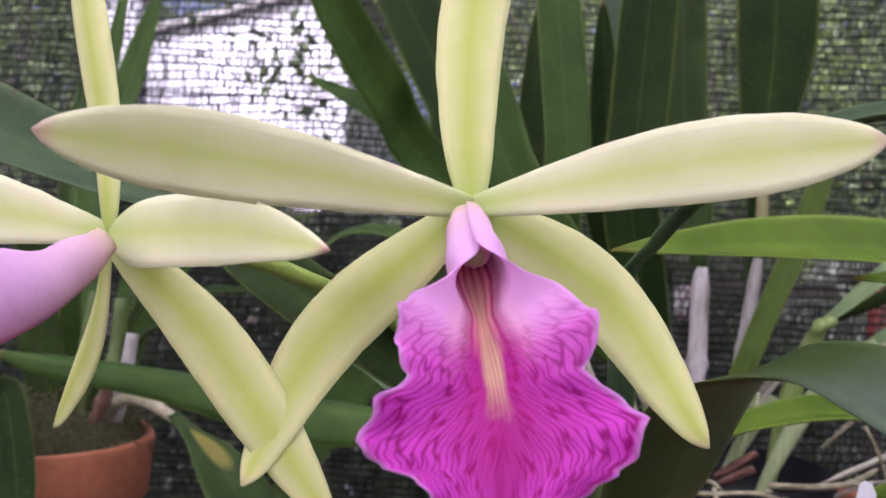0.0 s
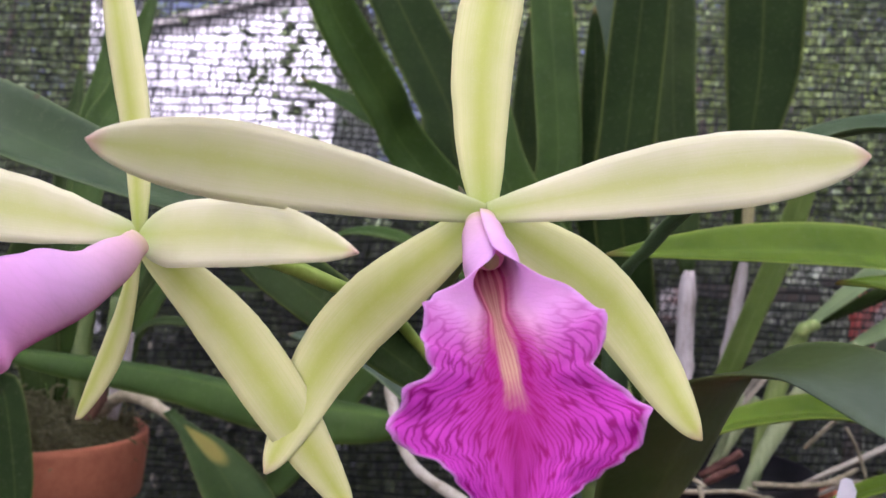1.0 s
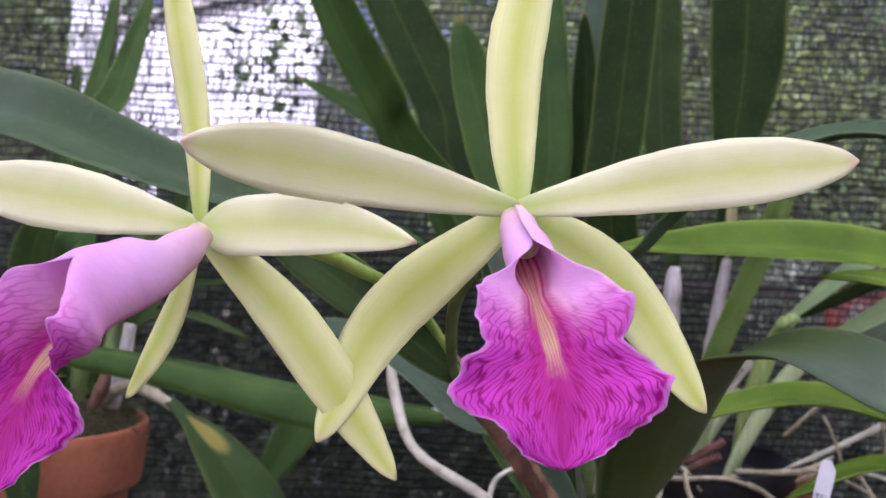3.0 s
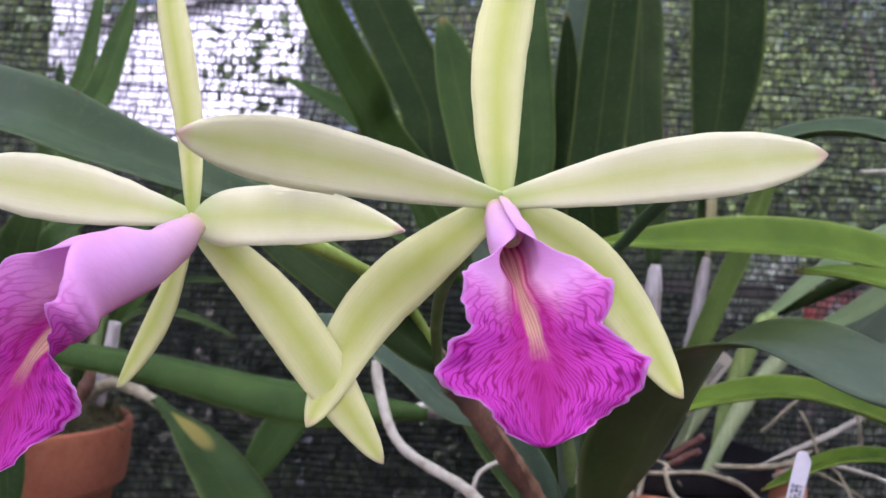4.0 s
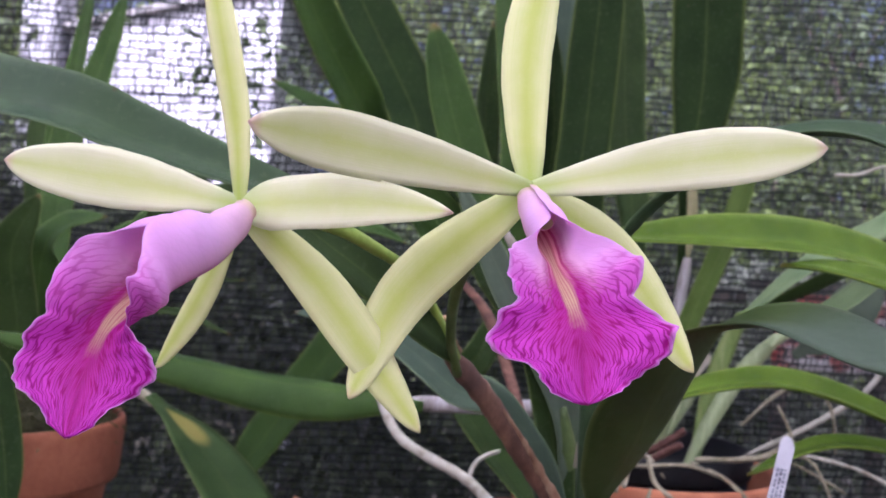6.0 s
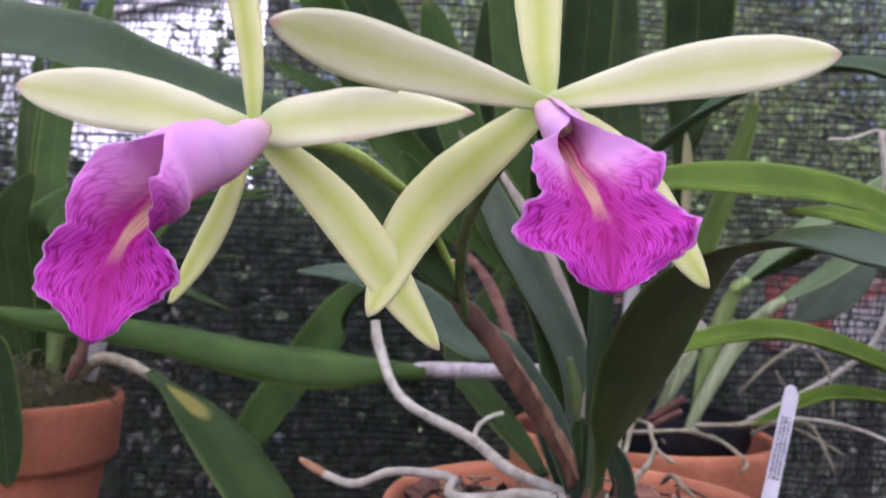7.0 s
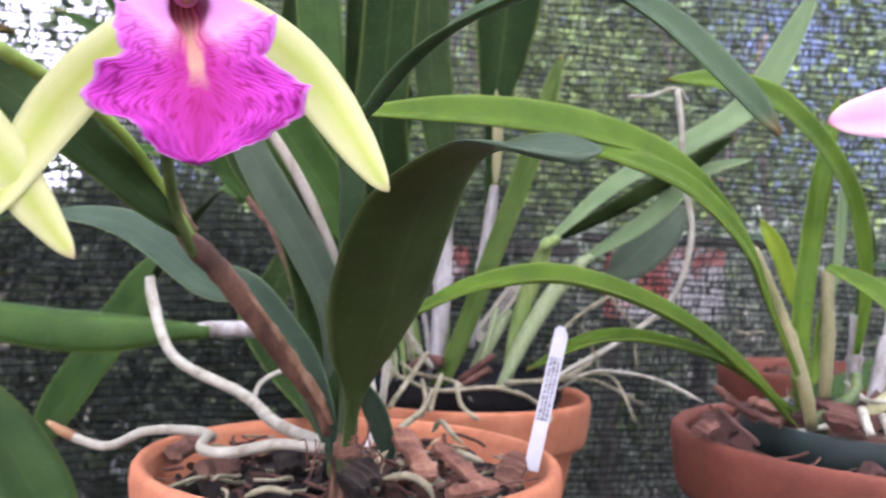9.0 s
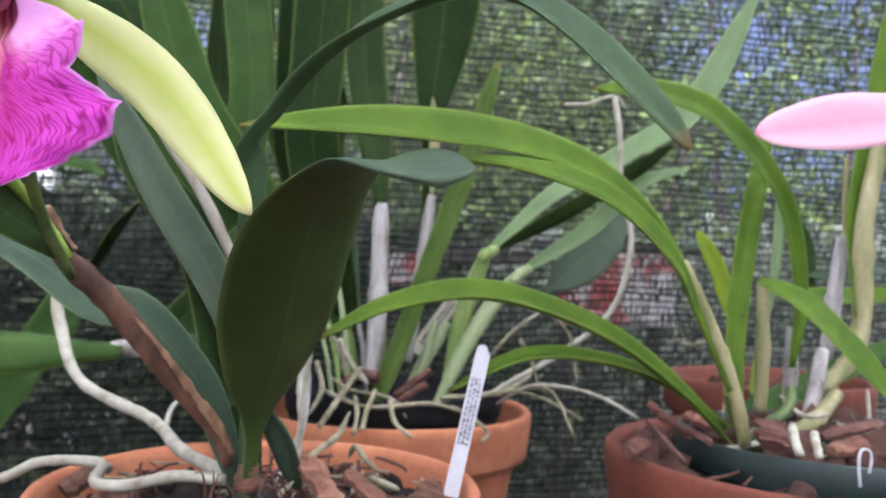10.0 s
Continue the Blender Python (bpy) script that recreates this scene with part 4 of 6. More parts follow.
# the lip, row by row from its foot: half width and rise of the opened blade, radius of the closed tube (mm)
ROLLED_WIDTH = [(0, 3.0), (0.20, 3.6), (0.30, 4.6), (0.42, 7.0), (0.50, 9.2), (0.57, 10.4), (0.62, 10.6), (0.65, 9.9), (0.67, 9.3), (0.69, 10.6), (0.73, 13.6), (0.78, 15.2), (0.82, 15.0), (0.86, 12.6), (0.89, 9.2), (0.92, 7.2), (0.96, 5.2), (0.985, 2.8), (1, 0.6)]
OPEN_WIDTH = [(0, 3.0), (0.30, 4.2), (0.40, 5.6), (0.50, 9.0), (0.56, 10.4), (0.61, 10.7), (0.65, 10.2), (0.675, 9.4), (0.69, 10.6), (0.73, 13.6), (0.78, 15.2), (0.82, 15.0), (0.86, 12.8), (0.89, 9.6), (0.92, 7.6), (0.96, 5.6), (0.985, 3.2), (1, 0.6)]
OPEN_RISE = [(0, 7), (0.42, 7.0), (0.50, 7.5), (0.58, 7.5), (0.63, 6.5), (0.67, 4.5), (0.71, 3), (0.77, 1.8), (0.84, 0.8), (1, 0)]
OPEN_TUBE = [(0, 2.2), (0.12, 3.0), (0.28, 3.7), (0.45, 4.2), (1, 4.2)]
ROLLED_RISE = [(0, 10), (0.42, 13), (0.5, 13), (0.58, 11.5), (0.63, 9), (0.67, 6), (0.71, 4), (0.77, 2.5), (0.84, 1.2), (1, 0)]
ROLLED_TUBE = [(0, 2.4), (0.15, 4.2), (0.30, 6.8), (0.45, 8.8), (1, 8.8)]


def lip(flower, line_points, across, size=1.0, seed=0, rise=(1.0, 1.0), lobes=1.0, curl=0.0, widths=OPEN_WIDTH, heights=OPEN_RISE, radii=OPEN_TUBE, opening=(0.27, 0.47), steep=0.0, belly=0.0):
    """The rolled lip: a tube round the column that opens into two side lobes and a ruffled, notched blade."""
    rows, cols = 110, 52
    line = spline(line_points, rows)
    rnd = random.Random(seed)
    ph = [rnd.random() * 6 for _ in range(6)]
    mm = 0.001 * size
    grid = []
    for i, p in enumerate(line):
        s = i / rows
        d = (line[min(i + 1, rows)] - line[max(i - 1, 0)]).normalized()
        up = d.cross(Vector(across)).normalized()
        side = up.cross(d).normalized()
        wide = smooth_interp(s, widths) * mm * (1 + (lobes - 1) * max(0.0, 1 - abs(s - 0.55) * 4))
        high, r = smooth_interp(s, heights) * mm, smooth_interp(s, radii) * mm
        k = smooth_interp(s, [(0, 0), (opening[0], 0), (opening[1], 1), (1, 1)])
        frill = smooth_interp(s, [(0, 0), (0.42, 0), (0.56, 1), (1, 1)])
        row = []
        for j in range(cols + 1):
            a = 2 * j / cols - 1
            b = abs(a)
            t = a * math.pi * 1.04
            rr = r * (1 + 0.07 * a)
            tube_at = side * rr * math.sin(t) + up * rr * (1 - math.cos(t))
            w = wide * (1 + frill * b * (0.022 * math.sin(41 * s + ph[0] + a) + 0.016 * math.sin(97 * s + ph[2] - 2 * a) + 0.008 * math.sin(190 * s + ph[4] + 3 * a)))
            z = high * rise[a > 0] * ((1 - steep) * b ** 1.25 + steep * b * b * (3 - 2 * b))
            z += mm * frill * b ** 3 * (0.85 * math.sin(33 * s + ph[1] + 2 * a) + 0.45 * math.sin(71 * s + ph[2] - 2 * a))
            z += mm * frill * (0.45 * math.sin(6 * a + 9 * s + ph[3]) * (1 - b) + 0.10 * math.sin(30 * a + 17 * s + ph[5]))
            x = w * (a + belly * math.sin(math.pi * max(0.0, a)) * max(0.0, 1 - abs(s - 0.48) * 4)) - mm * curl * max(0.0, a) ** 2 * max(0.0, 1 - abs(s - 0.6) * 6)
            row.append(p + tube_at * (1 - k) + (side * x + up * z) * k)
        grid.append(row)
    body = []
    for i in range(rows + 1):
        row = []
        for j in range(cols + 1):
            e = grid[min(i + 1, rows)][j] - grid[max(i - 1, 0)][j]
            f = grid[i][min(j + 1, cols)] - grid[i][max(j - 1, 0)]
            row.append((grid[i][j], f.cross(e).normalized()))
        body.append(row)
    ob = part("lip", sheet(body, 0.00045), M_LIP, flower, "rolled magenta lip with darker veins and a cream keel")
    k0, k1 = line[4], line[int(rows * 0.27)]
    d = (k1 - k0).normalized()
    up = d.cross(Vector(across)).normalized()
    mid, end = k0.lerp(k1, 0.6) + up * 0.0036 * size, k1 + up * 0.0044 * size
    part("column", tube([k0 + up * 0.0026 * size, mid, end], [(0, 0.0013 * size), (0.6, 0.0017 * size), (0.88, 0.0022 * size), (0.97, 0.0019 * size), (1, 0.0012 * size)], 14, 16), M_PINK, flower, "short pink column")
    bm = bmesh.new()
    bmesh.ops.create_icosphere(bm, subdivisions=2, radius=0.0013 * size, matrix=Matrix.Translation(end + d * 0.0002 * size))
    part("anther_cap", bm, M_COLUMN, flower, "small magenta anther cap at the column's end")
    return ob


def blade(flower, name, pts, width, face, shape, material, fold, face_end=None, wave=0.0, seed=0, label=""):
    return leaf(flower, pts, width, face, face_end, fold, shape, material, 0.0007, name, label, 60, wave, seed, 0.025)


# ---------------------------------------------------------------- front orchid
front = thing("orchid", (0.060, 0.222, 0.877), "flowering orchid with two cream and magenta flowers in a clay pot", "orchid")
F1 = (0.0172, 0.0895, 1.0094)
F2 = (-0.0402, 0.1005, 1.0030)

bm = bmesh.new()
bmesh.ops.create_icosphere(bm, subdivisions=2, radius=0.0032, matrix=Matrix.Translation(Vector(F1) + Vector((0, 0.003, 0))))
flower_a = part("flower", bm, M_STEM, front, "open flower with long cream petals and a magenta lip")
blade(flower_a, "petal", [F1, (-0.0126, 0.0790, 1.0133), (-0.0325, 0.061, 1.0138)], 0.0112, (0.1, -1, -0.15), PETAL, M_PETAL, 0.06, (0.1, -1, -0.25), 0.04, 3, "cream petal with green midline and pink tip")
blade(flower_a, "petal", [F1, (0.0439, 0.0830, 1.0157), (0.0705, 0.079, 1.0199)], 0.0112, (-0.05, -1, 0.2), PETAL, M_PETAL, 0.06, (0.05, -1, 0.1), 0.04, 4, "cream petal with green midline and pink tip")
blade(flower_a, "sepal", [F1, (-0.0049, 0.1000, 0.9886), (-0.0152, 0.095, 0.966)], 0.0120, (-0.25, -1, 0.35), SEPAL, M_SEPAL, -0.12, (-0.3, -1, 0.1), 0.0, 5, "curved yellow-green sepal")
blade(flower_a, "sepal", [F1, (0.0381, 0.1000, 0.9975), (0.055, 0.100, 0.975)], 0.0120, (0.25, -1, 0.35), SEPAL, M_SEPAL, -0.12, (0.4, -1, 0.1), 0.0, 6, "curved yellow-green sepal")
blade(flower_a, "sepal", [F1, (0.0158, 0.0920, 1.0241), (0.0160, 0.0960, 1.0403), (0.0205, 0.104, 1.066)], 0.0102, (0, -1, 0.0), SEPAL, M_SEPAL, -0.18, None, 0.0, 7, "upright yellow-green sepal")
lip(flower_a, [(0.0166, 0.0880, 1.0060), (0.0174, 0.0810, 1.0011), (0.0216, 0.0605, 0.9857), (0.0226, 0.0531, 0.9736)], (0.997, 0.073, 0.024), 0.98, 1, (0.94, 1.02), 1.076)

bm = bmesh.new()
bmesh.ops.create_icosphere(bm, subdivisions=2, radius=0.0032, matrix=Matrix.Translation(Vector(F2) + Vector((0.002, 0.003, 0))))
flower_b = part("flower", bm, M_STEM, front, "open flower turned aside, with cream petals and a magenta lip")
blade(flower_b, "petal", [F2, (-0.0173, 0.0840, 1.0040), (0.001, 0.066, 1.002)], 0.0118, (0.2, -1, 0.25), BROAD, M_PETAL, 0.05, (0.1, -1, 0.1), 0.07, 8, "cream petal with a wavy upper edge")
blade(flower_b, "petal", [F2, (-0.0652, 0.1030, 1.0066), (-0.0885, 0.103, 1.009)], 0.0122, (-0.4, -1, 0.3), PETAL, M_PETAL, 0.06, (-0.4, -1, 0.1), 0.03, 9, "cream petal with green midline")
blade(flower_b, "sepal", [F2, (-0.0219, 0.0980, 0.9867), (-0.0008, 0.096, 0.960)], 0.0100, (0.1, -1, 0.25), SEPAL, M_SEPAL, -0.12, None, 0.0, 10, "long yellow-green sepal")
blade(flower_b, "sepal", [F2, (-0.0498, 0.1180, 0.9851), (-0.063, 0.133, 0.965)], 0.0088, (-0.6, -1, 0.3), SEPAL, M_SEPAL, -0.12, None, 0.0, 11, "narrow yellow-green sepal")
blade(flower_b, "sepal", [F2, (-0.0424, 0.1010, 1.0203), (-0.0477, 0.1030, 1.0416), (-0.0533, 0.108, 1.062)], 0.0066, (-0.3, -1, 0.0), SEPAL, M_SEPAL, -0.18, None, 0.0, 12, "upright yellow-green sepal")
lip(flower_b, [(-0.0378, 0.0943, 1.0003), (-0.0418, 0.0867, 0.9929), (-0.0558, 0.0770, 0.9811), (-0.0590, 0.0670, 0.9612)], (0.673, -0.418, -0.448), 0.90, 2, (0.80, 1.38), 1.075, 1.5, ROLLED_WIDTH, ROLLED_RISE, ROLLED_TUBE, (0.32, 0.55), 1.0, 0.85)

SH = (0.012, 0.184, 0.967)
part("flower_stalk", tube([(0.0172, 0.0925, 1.0095), (0.0145, 0.112, 1.005), (0.0085, 0.145, 0.990), (0.0090, 0.170, 0.974), (0.0128, 0.186, 0.962)], [(0, 0.0021), (0.4, 0.0016), (1, 0.0014)], 10), M_STEM_DARK, front, "green flower stalk")
part("flower_stalk", tube([(-0.0385, 0.1035, 1.0025), (-0.0229, 0.1120, 1.0009), (-0.0115, 0.1280, 0.9960), (-0.0035, 0.1500, 0.9912), (0.0040, 0.1720, 0.9811), SH], [(0, 0.0019), (0.4, 0.0015), (1, 0.0014)], 10), M_STALK, front, "pale green arched flower stalk")
part("sheath", tube([(0.0089, 0.1840, 0.9686), (0.0211, 0.1915, 0.9562), (0.0309, 0.1980, 0.9433), (0.0417, 0.2060, 0.9280), (0.0508, 0.2125, 0.9152), (0.0548, 0.2160, 0.9051)], [(0, 0.0020), (0.1, 0.0036), (0.5, 0.0032), (0.7, 0.0026), (0.85, 0.0019), (1, 0.0017)], 12, 34, 0.5, 0.08, 3), M_SHEATH, front, "dry brown papery flower sheath")
part("bract", tube([(0.0071, 0.1800, 0.9793), (0.0089, 0.1840, 0.9740), (0.0117, 0.1880, 0.9682)], [(0, 0.0012), (0.3, 0.0019), (0.8, 0.0021), (1, 0.0024)], 9, 14, 0.8, 0.14, 17), M_TORN, front, "brown dried bract at the stalk's foot")
part("torn_edge", tube([(0.0280, 0.1910, 0.9515), (0.0356, 0.1960, 0.9417), (0.0436, 0.2025, 0.9298), (0.0512, 0.2090, 0.9184), (0.0558, 0.2135, 0.9090)], [(0, 0.0003), (0.2, 0.0008), (0.5, 0.0013), (0.8, 0.0013), (1, 0.0007)], 8, 30, 0.4, 0.35, 13), M_TORN, front, "torn tan edge of the sheath")
part("sheath", tube([(0.0229, 0.385, 0.993), (0.0426, 0.3600, 0.9670), (0.0620, 0.300, 0.900)], [(0, 0.0018), (0.3, 0.0031), (1, 0.0024)], 10, 22, 0.6, 0.06, 4), M_BARK, front, "thin dry brown sheath")
leaf(front, [(0.0235, 0.384, 0.992), (0.0080, 0.3700, 1.0111), (-0.0082, 0.3500, 1.0347)], 0.014, (0.5, -1, 0.2), None, 0.35, STRAP, M_LEAF)
leaf(front, [(0.0215, 0.386, 0.990), (0.0136, 0.3950, 0.9976), (0.0058, 0.4200, 0.9935), (-0.0085, 0.4800, 0.9809), (-0.0358, 0.5700, 0.9508), (-0.0583, 0.5900, 0.9195), (-0.0915, 0.6100, 0.8717), (-0.1309, 0.6300, 0.8124)], 0.040, (-0.3, -0.8, 0.6), None, 0.18, [(0, 0.10), (0.07, 0.22), (0.16, 0.52), (0.3, 0.80), (0.5, 1.0), (0.8, 1.0), (0.94, 0.75), (1, 0.1)], M_LEAF, 0.0015, "leaf", "broad green leaf arching over and hanging down", 50)
leaf(front, [(0.060, 0.300, 0.890), (0.0301, 0.4000, 0.9265), (0.0412, 0.4100, 0.9494), (0.0535, 0.4150, 0.9736), (0.0649, 0.4200, 0.9925)], 0.020, (0.3, -1, 0.1), None, 0.3, STRAP, M_LEAF_DARK)
leaf(front, [(0.058, 0.235, 0.892), (0.0498, 0.2400, 0.9230), (0.0448, 0.2450, 0.9348), (0.0341, 0.2500, 0.9439)], 0.013, (0.3, -1, 0.3), None, 0.3, OVAL, M_LEAF_BLUE)

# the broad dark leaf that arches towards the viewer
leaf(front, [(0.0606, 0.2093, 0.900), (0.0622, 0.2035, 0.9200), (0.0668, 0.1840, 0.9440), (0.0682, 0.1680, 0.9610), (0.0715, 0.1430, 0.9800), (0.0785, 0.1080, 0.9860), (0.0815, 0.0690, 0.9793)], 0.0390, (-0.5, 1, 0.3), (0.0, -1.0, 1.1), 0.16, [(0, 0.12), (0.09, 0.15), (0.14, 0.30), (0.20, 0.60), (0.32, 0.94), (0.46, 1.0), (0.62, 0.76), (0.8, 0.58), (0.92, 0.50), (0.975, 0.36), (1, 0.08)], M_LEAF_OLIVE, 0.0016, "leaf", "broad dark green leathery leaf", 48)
part("stem", tube([(0.0608, 0.2118, 0.874), (0.0606, 0.2110, 0.892), (0.0599, 0.2100, 0.9239), (0.0601, 0.2095, 0.9274)], [(0, 0.0034), (0.5, 0.0032), (1, 0.0022)], 14, 20, 0.8, 0.02, 4), M_STEM_DEEP, front, "dark green leaf base")
part("stem_base", tube([(0.0628, 0.2140, 0.8937), (0.0603, 0.2110, 0.9013), (0.0607, 0.2100, 0.9070)], [(0, 0.0046), (0.5, 0.0038), (1, 0.0031)], 12, 14, 1.0, 0.22, 5), M_BARK, front, "fibrous brown stem base")
for k in range(16):
    rr = random.Random(300 + k)
    a = 6.28 * k / 16
    x0, y0 = 0.0606 + 0.0046 * math.cos(a), 0.2110 + 0.0046 * math.sin(a)
    part("fibre", tube([(x0 + 0.0016 * math.cos(a), y0 + 0.0016 * math.sin(a), 0.882), (x0, y0, 0.889), (x0 - 0.0008 * math.cos(a) + rr.uniform(-0.001, 0.001), y0 - 0.0008 * math.sin(a), 0.894 + rr.uniform(0, 0.006))], [(0, 0.0010), (0.6, 0.0007), (1, 0.0002)], 5, 8), M_TORN if k % 2 else M_BARK, front)
for k in range(9):
    rr = random.Random(100 + k)
    x0, z0 = rr.uniform(0.045, 0.070), rr.uniform(0.886, 0.900)
    part("fibre", tube([(x0, 0.206 + rr.uniform(-0.004, 0.004), z0), (x0 + rr.uniform(-0.004, 0.004), 0.2055, z0 + 0.008), (x0 + rr.uniform(-0.007, 0.007), 0.206 + rr.uniform(-0.004, 0.004), z0 + rr.uniform(0.008, 0.014))], [(0, 0.0005), (1, 0.0002)], 5, 6), M_BARK if k % 3 else M_SHEATH, front)
part("cane", tube([(0.0600, 0.2330, 0.8880), (0.0588, 0.2320, 0.9187), (0.0572, 0.2300, 0.9331), (0.0540, 0.2275, 0.9480)], [(0, 0.0034), (0.8, 0.0030), (1, 0.0012)], 12, 20, 0.8, 0.02, 6, 2), M_STEM_DARK, front, "thin green cane with a pale joint")
leaf(front, [(0.0600, 0.2310, 0.893), (0.0592, 0.2300, 0.9250), (0.0564, 0.2290, 0.9447), (0.0467, 0.2280, 0.9643), (0.0321, 0.2280, 0.9875), (0.0215, 0.2280, 1.0070), (0.0110, 0.2280, 1.0262)], 0.0125, (0.0, -1, 0.1), None, 0.3, STRAP, M_LEAF_SAGE, 0.0013, "leaf", "narrow slate-green leaf with a papery edge")
part("papery_edge", tube([(0.0235, 0.2330, 1.0182), (0.0305, 0.2335, 1.0082), (0.0427, 0.2335, 0.9904), (0.0530, 0.2335, 0.9704), (0.0599, 0.2335, 0.9543), (0.0636, 0.2335, 0.9420)], [(0, 0.0008), (0.2, 0.0018), (0.5, 0.0020), (0.8, 0.0015), (1, 0.0005)], 10, 34, 0.35, 0.03, 15), M_HUSK, front, "dry beige papery edge")
part("joint", tube([(0.0610, 0.2280, 0.9380), (0.0606, 0.2280, 0.9330), (0.0600, 0.2285, 0.9270)], [(0, 0.0004), (0.4, 0.0013), (1, 0.0009)], 8, 12, 0.6), M_HUSK, front, "pale papery joint of the green cane")
leaf(front, [(0.0575, 0.226, 0.897), (0.0449, 0.2350, 0.9657), (0.0243, 0.2400, 0.9963), (0.0142, 0.2450, 1.0204)], 0.016, (0.3, -1, 0.1), None, 0.4, STRAP, M_LEAF_DARK)
leaf(front, [(0.0590, 0.222, 0.893), (0.0477, 0.2205, 0.9240), (0.0379, 0.2190, 0.9382), (0.0263, 0.2175, 0.9506), (0.0150, 0.2160, 0.9530), (-0.0001, 0.2220, 0.9641), (-0.0121, 0.2320, 0.9700), (-0.0270, 0.2450, 0.9733), (-0.0459, 0.2600, 0.9736)], 0.0150, (0.5, -1, 0.6), (0.1, -0.8, 0.8), 0.3, STRAP, M_LEAF_BLUE, 0.0013, "leaf", "blue-green strap leaf behind the dry sheath", 44)
leaf(front, [(0.0767, 0.2220, 0.8961), (0.0716, 0.2160, 0.9106), (0.0651, 0.2120, 0.9234)], 0.0085, (-0.6, -1, 0.1), None, 0.4, STRAP, M_LEAF_BLUE, 0.0011)
leaf(front, [SH, (-0.0028, 0.1650, 0.9793), (-0.0146, 0.1500, 0.9895), (-0.0329, 0.1450, 1.0021), (-0.0437, 0.1420, 1.0112)], 0.0150, (0.5, -1, 0.45), None, 0.35, STRAP, M_LEAF_DARK)
# the long dark leaf that arches over to the other side
leaf(front, [(0.062, 0.222, 0.892), (0.0570, 0.1980, 0.9875), (0.0655, 0.1900, 1.0100), (0.0818, 0.1760, 1.0275), (0.1034, 0.1680, 1.0384), (0.1198, 0.1550, 1.0372), (0.1331, 0.1450, 1.0272), (0.1475, 0.1360, 1.0110), (0.1579, 0.1290, 0.9969)], 0.0120, (0.4, 0.3, 1), (-0.3, -0.75, 0.85), 0.4, [(0, 0.5), (0.3, 0.78), (0.6, 0.95), (0.8, 1.0), (0.93, 0.8), (0.98, 0.5), (1, 0.15)], M_LEAF_SLATE, 0.0014, "leaf", "long narrow arching dark leaf", 60)
# horizontal leaf on its grey cane
part("cane", tube([(0.0700, 0.2700, 0.878), (0.0850, 0.3050, 0.900), (0.0880, 0.3350, 0.9230), (0.0740, 0.3450, 0.9295), (0.0452, 0.3520, 0.9285), (0.0040, 0.3567, 0.9273)], [(0, 0.0016), (0.4, 0.0016), (0.62, 0.0040), (0.97, 0.0040), (1, 0.0030)], 12, 44, 1.0, 0.012, 6), M_CANE, front, "grey papery cane")
leaf(front, [(0.010, 0.3540, 0.9272), (-0.0290, 0.3600, 0.9290), (-0.0743, 0.3680, 0.9317), (-0.1307, 0.3720, 0.9400), (-0.2118, 0.3750, 0.9463)], 0.0265, (-0.1, -0.70, 0.85), None, -0.62, [(0, 0.26), (0.08, 0.45), (0.18, 0.84), (0.28, 1.0), (0.45, 0.90), (0.65, 0.66), (0.85, 0.50), (0.95, 0.3), (1, 0.03)], M_LEAF, 0.0045, "leaf", "long thick green leaf held level on a grey cane", 44)
part("root", tube([(-0.016, 0.336, 0.952), (-0.0135, 0.334, 0.940), (-0.002, 0.313, 0.919), (0.0270, 0.2920, 0.9065), (0.0395, 0.2620, 0.9006), (0.0552, 0.2280, 0.8998)], [(0, 0.0019), (0.04, 0.0027), (0.3, 0.0022), (0.7, 0.0024), (1, 0.0022)], 10, 40, 1.0, 0.06, 7), M_ROOT, front, "thick silvery aerial root")
part("root", tube([(-0.0419, 0.2750, 0.8985), (-0.0310, 0.2720, 0.8933), (-0.0195, 0.2680, 0.8915), (-0.0064, 0.2620, 0.8979), (0.0114, 0.2500, 0.9002), (0.0175, 0.2400, 0.9000)], [(0, 0.0006), (0.12, 0.0017), (1, 0.0018)], 10, 36, 1.0, 0.06, 8), M_ROOT, front, "silvery root reaching over the pot's rim")
part("root_tip", tube([(-0.0427, 0.2760, 0.8988), (-0.0382, 0.2742, 0.8965), (-0.0316, 0.2722, 0.8935)], [(0, 0.0009), (0.35, 0.0017), (0.85, 0.0020), (1, 0.0012)], 10, 12), M_ROOT_TIP, front, "orange-brown root tip")
part("root", tube([(0.0820, 0.2900, 0.8900), (0.0831, 0.2900, 0.9034), (0.0844, 0.2900, 0.9178), (0.0853, 0.2900, 0.9289), (0.0871, 0.2900, 0.9423), (0.0885, 0.2920, 0.9440)], [(0, 0.0014), (0.8, 0.0013), (1, 0.0005)], 8, 24, 1.0, 0.08, 12), M_ROOT, front)
part("root", tube([(0.0307, 0.3150, 0.8987), (0.0329, 0.3180, 0.9063), (0.0379, 0.3200, 0.9106), (0.0449, 0.3220, 0.9130)], [(0, 0.0013), (1, 0.0010)], 8, 20, 1.0, 0.08, 11), M_ROOT, front)
part("root", tube([(0.0169, 0.2400, 0.9014), (0.0145, 0.2340, 0.8973), (0.0244, 0.2280, 0.8973), (0.0392, 0.2220, 0.9011), (0.0540, 0.2180, 0.9004)], [(0, 0.0017), (0.3, 0.0019), (1, 0.0018)], 10, 30, 1.0, 0.06, 9), M_ROOT, front, "silvery root lying on the bark")

